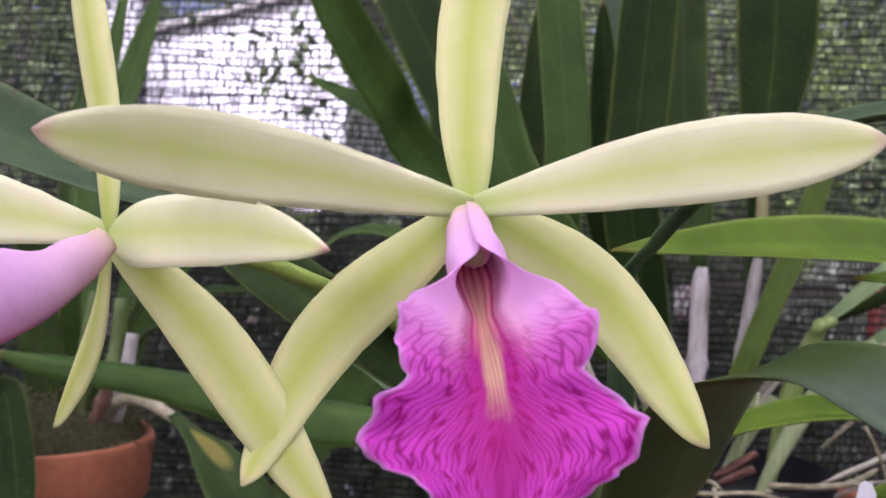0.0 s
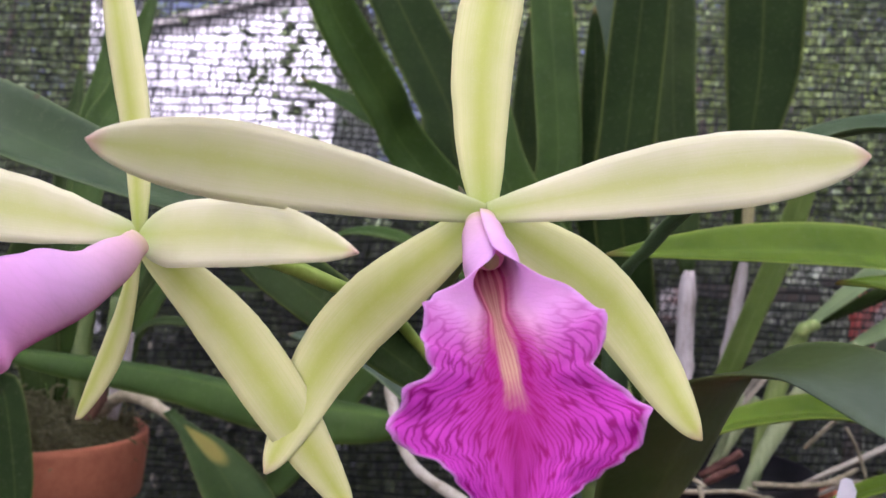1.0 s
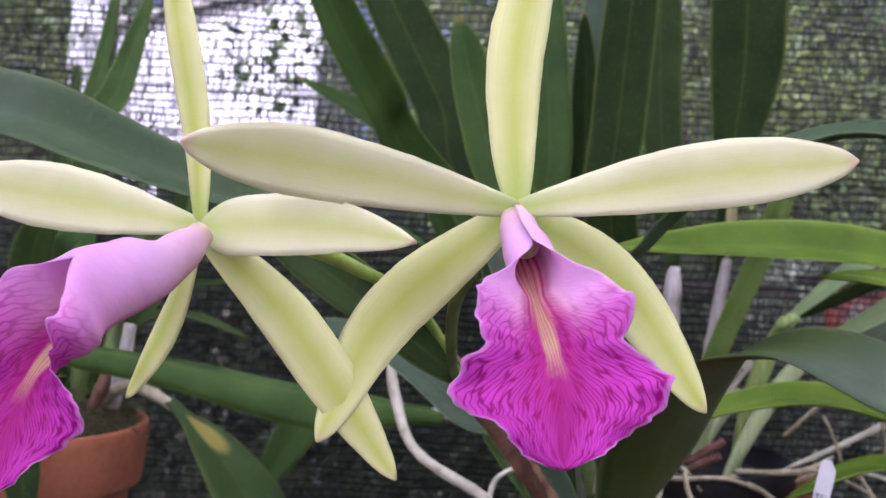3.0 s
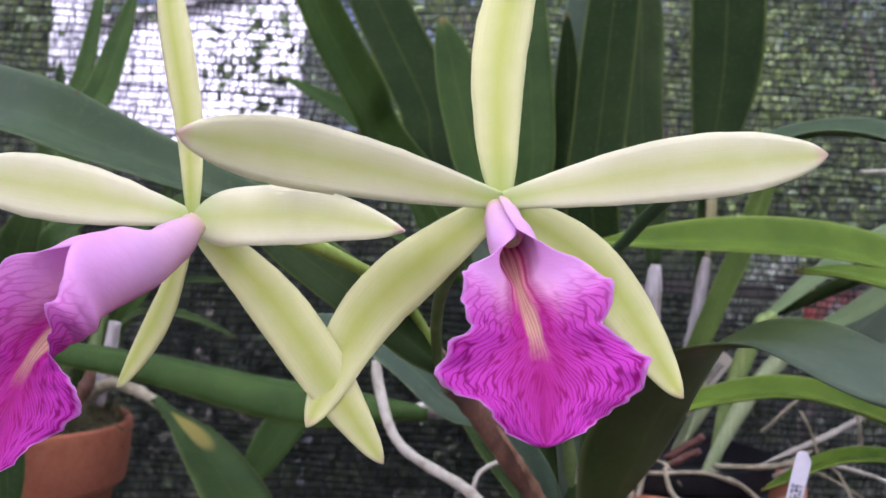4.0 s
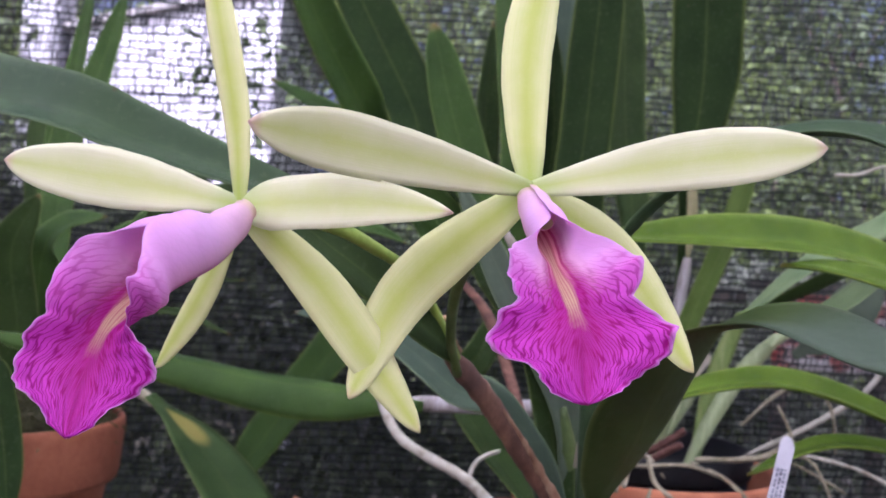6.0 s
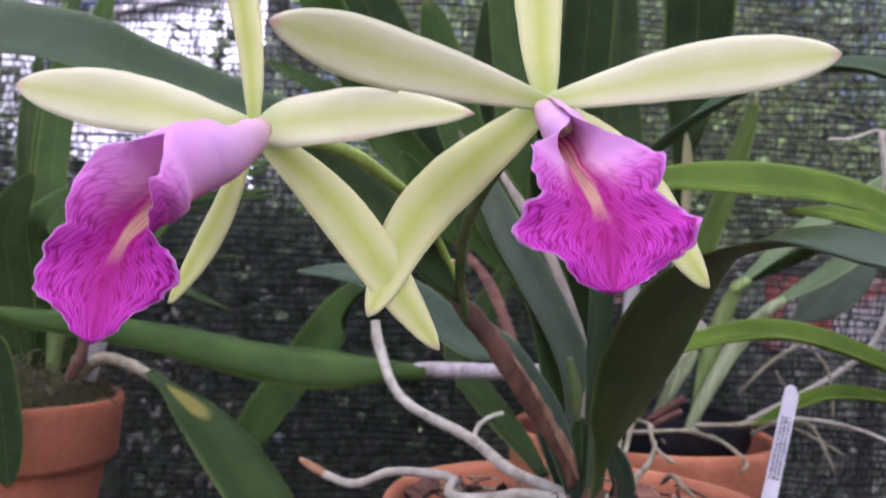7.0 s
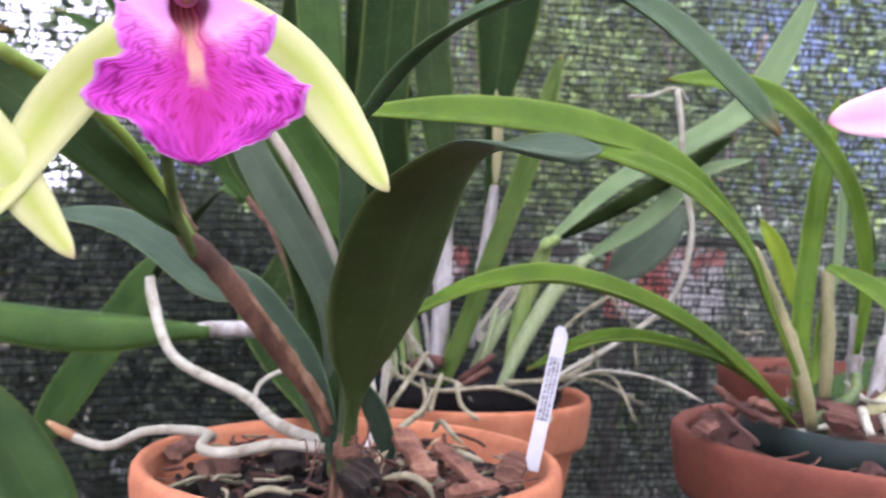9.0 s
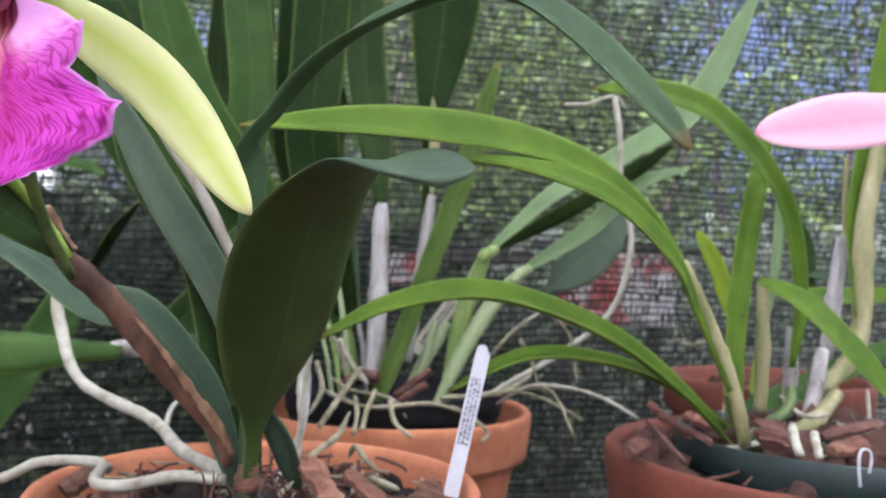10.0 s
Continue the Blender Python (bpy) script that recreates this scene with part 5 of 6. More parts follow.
for pts, r in (
    ([(0.0986, 0.2650, 0.9141), (0.0929, 0.2550, 0.9074), (0.0823, 0.2400, 0.9035), (0.0777, 0.2250, 0.8993)], 0.0024),
    ([(0.0964, 0.2500, 0.9007), (0.0976, 0.2420, 0.9059), (0.1002, 0.2350, 0.9030), (0.1037, 0.2320, 0.8999)], 0.0020),
    ([(0.0716, 0.2050, 0.8946), (0.0790, 0.2030, 0.8961), (0.0845, 0.2000, 0.8939), (0.0870, 0.1990, 0.8898)], 0.0024),
    ([(0.1004, 0.2350, 0.8973), (0.1059, 0.2320, 0.8955), (0.1110, 0.2310, 0.8936)], 0.0024),
    ([(0.0628, 0.2050, 0.8934), (0.0674, 0.2060, 0.8977), (0.0740, 0.2120, 0.9020)], 0.0018),
    ([(0.0295, 0.2000, 0.8914), (0.0363, 0.2000, 0.8936), (0.0434, 0.2000, 0.8918)], 0.0020),
):
    part("root", tube([Vector(q) - Vector((0, 0, 0.0012)) for q in pts], [(0, r * 0.2), (0.2, r * 0.55), (0.8, r * 0.5), (1, r * 0.2)], 9, 20, 1.0, 0.12, 3), M_ROOT_GREEN, front, "greenish root coiled on the bark")


def slab(thing_ob, a, b, width, thick, material, seed):
    """A torn strip of bark: a tapering, uneven plank with broken ends."""
    rnd = random.Random(seed)
    a, b = Vector(a), Vector(b)
    d = (b - a).normalized()
    s = d.cross(Vector((0.1, -0.5, 1))).normalized()
    n = s.cross(d)
    bm = bmesh.new()
    rows, rings = 9, []
    for i in range(rows + 1):
        c = a.lerp(b, i / rows) + n * rnd.uniform(-0.1, 0.1) * thick
        w = width / 2 * (0.55 if i in (0, rows) else 1) * rnd.uniform(0.8, 1.15)
        t = thick / 2 * rnd.uniform(0.7, 1.2)
        rings.append([bm.verts.new(c + s * w * x + n * t * y) for x, y in ((-1, -0.6), (-0.6, -1), (0.5, -1), (1, -0.3), (0.9, 0.7), (0.2, 1), (-0.5, 0.8), (-1, 0.4))])
    for r0, r1 in zip(rings, rings[1:]):
        for k in range(8):
            bm.faces.new((r0[k], r0[(k + 1) % 8], r1[(k + 1) % 8], r1[k]))
    bm.faces.new(rings[0][::-1])
    bm.faces.new(rings[-1])
    ob = part("bark_strip", bm, material, thing_ob)
    for f in ob.data.polygons:
        f.use_smooth = False
    return ob


strips = thing("bark_strips", (0.098, 0.222, 0.884), "torn reddish-brown strips of bark in the front pot", "bark strips")
slab(strips, (0.0785, 0.2180, 0.9061), (0.0863, 0.2020, 0.8938), 0.0085, 0.004, M_BARK_RED, 1)
slab(strips, (0.0929, 0.2260, 0.8995), (0.1053, 0.2060, 0.8897), 0.0065, 0.004, M_BARK_RED, 2)
slab(strips, (0.1148, 0.2160, 0.8871), (0.1210, 0.2220, 0.8967), 0.0090, 0.006, M_BARK, 3)
slab(strips, (0.0905, 0.1960, 0.8909), (0.1076, 0.2000, 0.8919), 0.006, 0.004, M_BARK_RED, 4)
slab(strips, (0.0600, 0.1980, 0.8921), (0.0678, 0.2030, 0.8984), 0.011, 0.008, M_SOIL, 5)
slab(strips, (0.0011, 0.2620, 0.8878), (0.0121, 0.2680, 0.8934), 0.009, 0.005, M_BARK, 6)
slab(strips, (0.0387, 0.2400, 0.8904), (0.0507, 0.2400, 0.8923), 0.011, 0.006, M_SOIL, 7)
slab(strips, (0.0132, 0.2350, 0.8887), (0.0267, 0.2400, 0.8904), 0.010, 0.006, M_BARK, 8)

# white tag
tag = thing("plant_tag", (0.141, 0.238, 0.905), "white plastic plant tag with faded lettering stuck in the pot", "plant tag")


def flat_bar(name, low, high, width, thick, material, parent, pointed=0.0):
    """A thin flat strip from low to high that faces the viewer."""
    a, b = Vector(low), Vector(high)
    d = (b - a).normalized()
    s = d.cross(Vector((-0.25, -1, 0.05))).normalized()
    n = s.cross(d).normalized()
    w = width / 2
    outline = [a - s * w, a + s * w, b + s * w - d * pointed * width, b + s * w * 0.25, b - s * w * 0.5, b - s * w - d * pointed * width * 0.4]
    bm = bmesh.new()
    f0 = [bm.verts.new(p - n * thick / 2) for p in outline]
    f1 = [bm.verts.new(p + n * thick / 2) for p in outline]
    bm.faces.new(f0[::-1])
    bm.faces.new(f1)
    for i in range(len(outline)):
        k = (i + 1) % len(outline)
        bm.faces.new((f0[i], f0[k], f1[k], f1[i]))
    ob = part(name, bm, material, parent)
    for f in ob.data.polygons:
        f.use_smooth = False
    return ob


T0, T1 = Vector((0.1303, 0.2360, 0.8879)), Vector((0.1437, 0.2440, 0.9397))
flat_bar("strip", T0, T1, 0.0054, 0.0007, M_TAG, tag, 0.6)


def lettering(parent, low, high, width, lines, a, b, seed, ink=M_INK):
    """Rows of small plain bars along a tag, in place of writing too faint to read."""
    rnd = random.Random(seed)
    low, high = Vector(low), Vector(high)
    d = (high - low)
    s = d.normalized().cross(Vector((-0.25, -1, 0.05))).normalized()
    out = s.cross(d.normalized()).normalized() * -0.0006
    if out.y > 0:
        out = -out
    for k in range(lines):
        o = s * width * ((k + 0.5) / lines - 0.5) * 0.8
        u = a
        while u < b:
            v = min(b, u + rnd.uniform(0.012, 0.035))
            p, q = low + d * u + o + out, low + d * v + o + out
            bm = bmesh.new()
            h = s * width * 0.28 / lines * rnd.uniform(0.7, 1.1)
            top = [bm.verts.new(x) for x in (p - h, q - h, q + h, p + h)]
            low4 = [bm.verts.new(x - out * 0.3) for x in (p - h, q - h, q + h, p + h)]
            bm.faces.new(top)
            bm.faces.new(low4[::-1])
            for i in range(4):
                bm.faces.new((top[i], low4[i], low4[(i + 1) % 4], top[(i + 1) % 4]))
            part("lettering", bm, ink, parent)
            u = v + rnd.uniform(0.004, 0.014)


lettering(tag, T0, T1, 0.0052, 3, 0.34, 0.78, 4)
tag = thing("plant_tag", (0.1791, 0.5050, 0.9118), "cream plastic plant tag with dark lettering among the canes", "plant tag")
T0, T1 = Vector((0.1771, 0.5050, 0.9118)), Vector((0.2044, 0.5000, 0.9517))
flat_bar("strip", T0, T1, 0.0100, 0.0008, M_TAG_CREAM, tag, 0.1)
lettering(tag, T0, T1, 0.0060, 2, 0.15, 0.85, 6, M_INK_DARK)


# ---------------------------------------------------------------- left orchid
left = thing("orchid", (-0.226, 0.455, 0.885), "leafy orchid without flowers in the moss-filled pot", "orchid")
leaf(left, [(-0.1467, 0.4400, 0.9100), (-0.1141, 0.4200, 0.8887), (-0.0852, 0.3850, 0.8686), (-0.0551, 0.3400, 0.8445), (-0.0380, 0.3080, 0.8260)], 0.039, (0.6, -0.8, 0.6), None, 0.2, OVAL, M_LEAF_SPOT, 0.0016, "leaf", "drooping dark green leaf with a yellow patch")
part("cane", tube([(-0.2000, 0.4550, 0.8940), (-0.1801, 0.4500, 0.9141), (-0.1629, 0.4460, 0.9144), (-0.1411, 0.4400, 0.9056)], [(0, 0.004), (1, 0.003)], 10, 16, 1.0, 0.05, 2, 2), M_ROOT_GREEN, left, "dull grey-brown cane")
leaf(left, [(-0.0659, 0.4250, 1.0056), (-0.0533, 0.4200, 1.0133), (-0.0384, 0.4100, 1.0158), (-0.0198, 0.4000, 1.0130), (-0.0042, 0.3950, 1.0078)], 0.0115, (0, -0.6, 1), None, 0.3, STRAP, M_LEAF)
leaf(left, [(-0.235, 0.44, 0.89), (-0.225, 0.34, 1.000), (-0.180, 0.21, 1.036), (-0.1025, 0.1500, 1.0280), (-0.0740, 0.1420, 1.0200), (-0.0526, 0.1340, 1.0136), (-0.0343, 0.1280, 1.0087), (-0.0200, 0.1250, 1.0060)], 0.0260, (0.05, -0.8, 0.57), None, 0.5, STRAP, M_LEAF_SLATE, 0.0014, "leaf", "broad dark green strap leaf arching forward", 54)
leaf(left, [(-0.24, 0.43, 0.89), (-0.2200, 0.4000, 0.9229), (-0.2042, 0.3850, 0.8902), (-0.1951, 0.3750, 0.8570)], 0.020, (0.1, -1, 0.2), None, 0.2, BLUNT, M_LEAF_DEEP)
for pts, r, mat in (
    ([(-0.1909, 0.4600, 0.9004), (-0.1890, 0.4600, 0.9273), (-0.1880, 0.4600, 0.9711)], 0.0055, M_STEM_DARK),
    ([(-0.1844, 0.4550, 0.9012), (-0.1801, 0.4550, 0.9313), (-0.1779, 0.4550, 0.9514)], 0.0050, M_CANE),
    ([(-0.2085, 0.4600, 0.8965), (-0.2072, 0.4600, 0.9333), (-0.2028, 0.4600, 0.9738)], 0.0055, M_STEM_DARK),
    ([(-0.1918, 0.4400, 0.9026), (-0.1862, 0.4400, 0.9157), (-0.1838, 0.4400, 0.9287)], 0.0042, M_SHEATH),
):
    part("cane", tube(pts, [(0, r * 0.7), (0.4, r), (1, r * 0.7)], 10, 16, 1.0, 0.04, 4, 3), mat, left)
leaf(left, [(-0.22, 0.47, 0.89), (-0.2270, 0.4700, 0.9766), (-0.2119, 0.4600, 1.0049), (-0.1824, 0.4500, 1.0131)], 0.022, (0.2, -0.7, 0.6), None, 0.3, STRAP, M_LEAF)
leaf(left, [(-0.23, 0.47, 0.89), (-0.2342, 0.4600, 0.9489), (-0.2363, 0.4500, 0.9893), (-0.2186, 0.4400, 1.0231)], 0.026, (0.2, -1, 0.1), None, 0.2, STRAP, M_LEAF_DARK)
leaf(left, [(-0.20, 0.48, 0.89), (-0.1758, 0.4800, 0.9628), (-0.1536, 0.4800, 0.9758), (-0.1022, 0.4700, 0.9801)], 0.008, (0, -0.6, 1), None, 0.3, STRAP, M_LEAF_DARK)
leaf(left, [(-0.20, 0.47, 0.89), (-0.1748, 0.4600, 0.9493), (-0.1412, 0.4500, 0.9588), (-0.1027, 0.4400, 0.9484)], 0.008, (0, -0.6, 1), None, 0.3, STRAP, M_LEAF_DARK)
leaf(left, [(-0.20, 0.50, 0.89), (-0.1904, 0.5200, 0.9959), (-0.1561, 0.5300, 1.0323), (-0.0928, 0.5400, 1.0490)], 0.015, (0, -0.8, 0.8), None, 0.3, STRAP, M_LEAF)
leaf(left, [(-0.21, 0.50, 0.89), (-0.2042, 0.5200, 0.9952), (-0.1661, 0.5300, 1.0148), (-0.0920, 0.5400, 1.0289)], 0.010, (0, -0.8, 0.8), None, 0.3, STRAP, M_LEAF)
leaf(left, [(-0.24, 0.52, 0.89), (-0.2524, 0.5600, 1.0647), (-0.2432, 0.5800, 1.1142), (-0.2300, 0.6000, 1.1974)], 0.022, (0.2, -1, 0.1), None, 0.3, STRAP, M_LEAF)
leaf(left, [(-0.25, 0.52, 0.89), (-0.2647, 0.5700, 1.0652), (-0.2610, 0.5900, 1.1321), (-0.2593, 0.6100, 1.2119)], 0.014, (0.2, -1, 0.1), None, 0.3, STRAP, M_LEAF)
leaf(left, [(-0.25, 0.53, 0.89), (-0.2770, 0.5700, 1.0643), (-0.2803, 0.5900, 1.1052), (-0.2889, 0.6100, 1.1371)], 0.014, (0.2, -1, 0.1), None, 0.3, STRAP, M_LEAF_DARK)
leaf(left, [(-0.215, 0.47, 0.885), (-0.1670, 0.5000, 0.9955), (-0.1509, 0.5100, 1.0335), (-0.1294, 0.5200, 1.0660)], 0.0125, (0.2, -0.8, 0.6), None, 0.35, STRAP, M_LEAF_DARK)
leaf(left, [(-0.215, 0.47, 0.885), (-0.1593, 0.4800, 0.9943), (-0.1336, 0.4700, 1.0260), (-0.1045, 0.4600, 1.0425)], 0.014, (0.2, -0.8, 0.6), None, 0.35, STRAP, M_LEAF_DARK)
leaf(left, [(-0.215, 0.47, 0.885), (-0.1532, 0.4700, 0.9955), (-0.1190, 0.4500, 1.0218), (-0.0827, 0.4300, 1.0308)], 0.011, (0.2, -0.8, 0.6), None, 0.35, STRAP, M_LEAF)
leaf(left, [(-0.215, 0.47, 0.885), (-0.1592, 0.4800, 0.9926), (-0.1208, 0.4600, 1.0107), (-0.0791, 0.4400, 1.0167)], 0.009, (0.2, -0.8, 0.6), None, 0.35, STRAP, M_LEAF_DARK)
leaf(left, [(-0.215, 0.47, 0.885), (-0.1771, 0.5000, 0.9950), (-0.1667, 0.5000, 1.0275), (-0.1630, 0.5000, 1.0598)], 0.011, (0.2, -0.8, 0.6), None, 0.35, STRAP, M_LEAF_DARK)


# ---------------------------------------------------------------- middle orchid
middle = thing("orchid", (0.168, 0.49, 0.876), "tall orchid with upright leaves and grey canes, roots hanging out", "orchid")
B = (0.13, 0.49, 0.93)
leaf(middle, [B, (-0.0119, 0.4600, 1.0537), (-0.0369, 0.4200, 1.0887), (-0.0576, 0.3900, 1.1201), (-0.0712, 0.3700, 1.1478), (-0.0794, 0.3580, 1.1644)], 0.029, (0.5, -1, 0.1), None, 0.3, BLUNT, M_LEAF)
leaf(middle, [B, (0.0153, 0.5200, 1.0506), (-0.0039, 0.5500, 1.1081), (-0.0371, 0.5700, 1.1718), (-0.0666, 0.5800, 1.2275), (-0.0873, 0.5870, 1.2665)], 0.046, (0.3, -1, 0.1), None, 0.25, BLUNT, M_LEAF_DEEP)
leaf(middle, [B, (0.0421, 0.4600, 1.0404), (0.0214, 0.4550, 1.0848), (0.0033, 0.4500, 1.1451)], 0.031, (0.3, -1, 0.1), None, 0.3, BLUNT, M_LEAF)
leaf(middle, [B, (-0.0044, 0.5700, 1.0537), (-0.0404, 0.5750, 1.0935), (-0.1126, 0.5760, 1.1300)], 0.026, (0.3, -0.8, 0.5), None, 0.25, STRAP, M_LEAF)
leaf(middle, [B, (0.0514, 0.5000, 1.0150), (0.0450, 0.5100, 1.0802), (0.0467, 0.5200, 1.1707)], 0.022, (0.5, -1, 0.1), None, 0.3, STRAP, M_LEAF_DARK)
leaf(middle, [B, (0.0656, 0.4700, 1.0132), (0.0648, 0.4700, 1.0737), (0.0550, 0.4750, 1.1626), (0.0481, 0.4785, 1.2248)], 0.027, (0.1, -1, 0.1), None, 0.3, BLUNT, M_LEAF)
leaf(middle, [B, (0.0759, 0.5300, 1.0679), (0.0756, 0.5300, 1.1208), (0.0770, 0.5350, 1.1759)], 0.011, (0.3, -1, 0.1), None, 0.4, STRAP, M_LEAF)
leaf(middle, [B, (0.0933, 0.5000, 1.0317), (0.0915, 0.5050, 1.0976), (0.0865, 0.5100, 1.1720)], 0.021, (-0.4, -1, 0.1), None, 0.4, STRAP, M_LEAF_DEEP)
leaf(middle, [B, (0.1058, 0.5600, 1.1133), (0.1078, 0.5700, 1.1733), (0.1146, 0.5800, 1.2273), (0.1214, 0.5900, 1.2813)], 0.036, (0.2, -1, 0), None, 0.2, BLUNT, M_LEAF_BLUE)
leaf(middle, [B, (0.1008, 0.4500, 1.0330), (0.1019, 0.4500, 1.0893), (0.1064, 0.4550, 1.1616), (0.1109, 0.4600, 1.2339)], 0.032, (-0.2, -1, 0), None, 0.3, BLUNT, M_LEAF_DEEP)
leaf(middle, [B, (0.1143, 0.4800, 1.0271), (0.1184, 0.4800, 1.0625), (0.1168, 0.4800, 1.0871)], 0.016, (0.2, -1, 0), None, 0.3, STRAP, M_LEAF)
part("cane", tube([(0.1474, 0.5100, 1.0586), (0.1479, 0.5120, 1.1191), (0.1472, 0.5140, 1.2068)], [(0, 0.0022), (1, 0.0020)], 8, 14, 1.0, 0.04, 3, 3), M_CANE_TAN, middle)
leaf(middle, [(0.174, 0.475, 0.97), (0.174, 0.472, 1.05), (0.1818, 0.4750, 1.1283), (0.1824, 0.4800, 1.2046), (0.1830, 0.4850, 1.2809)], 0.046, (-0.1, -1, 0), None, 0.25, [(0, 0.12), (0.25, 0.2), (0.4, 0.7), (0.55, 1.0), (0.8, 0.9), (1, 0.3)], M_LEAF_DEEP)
leaf(middle, [(0.14, 0.47, 0.88), (0.1516, 0.4600, 0.9041), (0.1750, 0.4500, 0.9764), (0.1917, 0.4400, 1.0307), (0.2051, 0.4300, 1.0907)], 0.0135, (-0.6, -1, 0.2), None, 0.4, [(0, 0.7), (0.3, 0.95), (0.6, 1.0), (0.9, 0.75), (0.97, 0.5), (1, 0.1)], M_LEAF_MID)
leaf(middle, [(0.1440, 0.4700, 1.0051), (0.1388, 0.4720, 1.0452), (0.1324, 0.4750, 1.0944), (0.1295, 0.4800, 1.1559), (0.1266, 0.4850, 1.2174)], 0.027, (0.2, -1, 0.1), None, 0.25, [(0, 0.3), (0.2, 0.85), (0.5, 1.0), (0.8, 0.9), (1, 0.2)], M_LEAF_DARK)
# canes
for pts, r, mat in (
    ([(0.1415, 0.4700, 0.8960), (0.1447, 0.4700, 0.9375), (0.1450, 0.4700, 1.0069)], 0.0058, M_CANE),
    ([(0.1651, 0.4750, 0.9094), (0.1717, 0.4720, 0.9660), (0.1761, 0.4680, 1.0136)], 0.0042, M_CANE),
    ([(0.1359, 0.4900, 0.8970), (0.1285, 0.4900, 0.9254), (0.1215, 0.4900, 0.9644)], 0.0045, M_STEM),
    ([(0.1244, 0.4750, 0.8890), (0.1196, 0.4755, 0.9171), (0.1127, 0.4800, 0.9452)], 0.0016, M_CANE_GREEN),
    ([(0.1289, 0.4750, 0.8917), (0.1260, 0.4755, 0.9251), (0.1211, 0.4800, 0.9584)], 0.0018, M_CANE_PALE),
    ([(0.1399, 0.4750, 0.8890), (0.1385, 0.4755, 0.9106), (0.1352, 0.4800, 0.9322)], 0.0020, M_CANE),
    ([(0.1467, 0.4750, 0.8900), (0.1498, 0.4755, 0.9126), (0.1509, 0.4800, 0.9353)], 0.0017, M_CANE_GREEN),
    ([(0.1191, 0.4750, 0.8883), (0.1161, 0.4755, 0.9088), (0.1111, 0.4800, 0.9294)], 0.0014, M_CANE_PALE),
    ([(0.1684, 0.4750, 0.8901), (0.1769, 0.4755, 0.9129), (0.1834, 0.4800, 0.9358)], 0.0022, M_CANE_PALE),
):
    part("cane", tube(pts, [(0, r * 0.7), (0.3, r), (0.9, r * 0.9), (1, r * 0.6)], 10, 20, 1.0, 0.03, 5, 3), mat, middle)
CANE_BASE = [(0, 0.45), (0.2, 0.75), (0.5, 1.0), (0.8, 0.95), (1, 0.6)]
for pts, w, mat, lab in (
    ([(0.1880, 0.4700, 0.8800), (0.1953, 0.4680, 0.9269), (0.2029, 0.4650, 0.9564), (0.2110, 0.4600, 0.9800)], 0.0110, M_CANE_GREEN, "flattened green cane"),
    ([(0.1800, 0.4620, 0.8800), (0.1982, 0.4620, 0.9183), (0.2148, 0.4600, 0.9460), (0.2320, 0.4550, 0.9675)], 0.0105, M_CANE_PALE, "flattened pale green cane"),
    ([(0.1639, 0.4800, 0.8830), (0.1803, 0.4800, 0.9146), (0.1932, 0.4800, 0.9335)], 0.0085, M_CANE_PALE, "flattened pale green cane"),
):
    leaf(middle, pts, w, (-0.3, -1, 0.2), None, -0.35, CANE_BASE, mat, 0.0035, "cane", lab)
part("joint", tube([(0.2060, 0.4590, 0.9740), (0.2105, 0.4580, 0.9785), (0.2170, 0.4570, 0.9810)], [(0, 0.0030), (0.4, 0.0040), (1, 0.0028)], 10, 12, 1.0, 0.1, 5), M_CANE_GREEN, middle, "knobbly joint between cane and leaf")
part("joint", tube([(0.2260, 0.4540, 0.9610), (0.2310, 0.4530, 0.9665), (0.2370, 0.4520, 0.9700)], [(0, 0.0030), (0.4, 0.0038), (1, 0.0026)], 10, 12, 1.0, 0.1, 6), M_CANE_PALE, middle, "knobbly joint between cane and leaf")
for pts, r in (
    ([(0.1259, 0.4700, 0.8961), (0.1353, 0.4650, 0.9018), (0.1448, 0.4600, 0.9014)], 0.0042),
    ([(0.1545, 0.4550, 0.8912), (0.1629, 0.4500, 0.8986), (0.1731, 0.4450, 0.9076)], 0.0027),
    ([(0.1536, 0.4500, 0.8870), (0.1626, 0.4450, 0.8943), (0.1698, 0.4400, 0.8999)], 0.0026),
):
    part("rhizome", tube(pts, [(0, r * 0.8), (0.5, r), (1, r * 0.8)], 10, 14, 1.0, 0.14, 9), M_BARK_DULL, middle, "brown woody rhizome")
leaf(middle, [(0.1761, 0.4680, 1.0136), (0.1764, 0.4670, 1.0435), (0.1745, 0.4660, 1.0742)], 0.007, (0, -1, 0), None, 0.5, STRAP, M_CANE_TAN, 0.0011, "sheath", "dry tan sheath")
leaf(middle, [(0.2115, 0.4590, 0.9790), (0.2519, 0.4500, 1.0160), (0.2944, 0.4400, 1.0422), (0.3350, 0.4300, 1.0737), (0.3728, 0.4200, 1.1498)], 0.020, (-0.2, -0.5, 1), (-0.6, -0.8, 0.4), 0.3, STRAP, M_LEAF_PALE, 0.0014, "leaf", "long pale green leaf", 44)
leaf(middle, [(0.2192, 0.4600, 0.9815), (0.2579, 0.4500, 1.0039), (0.2947, 0.4400, 1.0280), (0.3219, 0.4300, 1.0497)], 0.018, (0.2, 0.6, 1), None, 0.2, STRAP, M_LEAF_DARK)
leaf(middle, [(0.2320, 0.4540, 0.9670), (0.2733, 0.4500, 0.9930), (0.3026, 0.4400, 1.0231), (0.3340, 0.4300, 1.0353)], 0.017, (-0.2, -0.6, 1), None, 0.3, STRAP, M_LEAF_PALE)
leaf(middle, [(0.2634, 0.5000, 0.9530), (0.2877, 0.5000, 0.9730), (0.3299, 0.5100, 1.0106)], 0.034, (0.2, -1, 0.3), None, 0.15, OVAL, M_LEAF_SAGE)
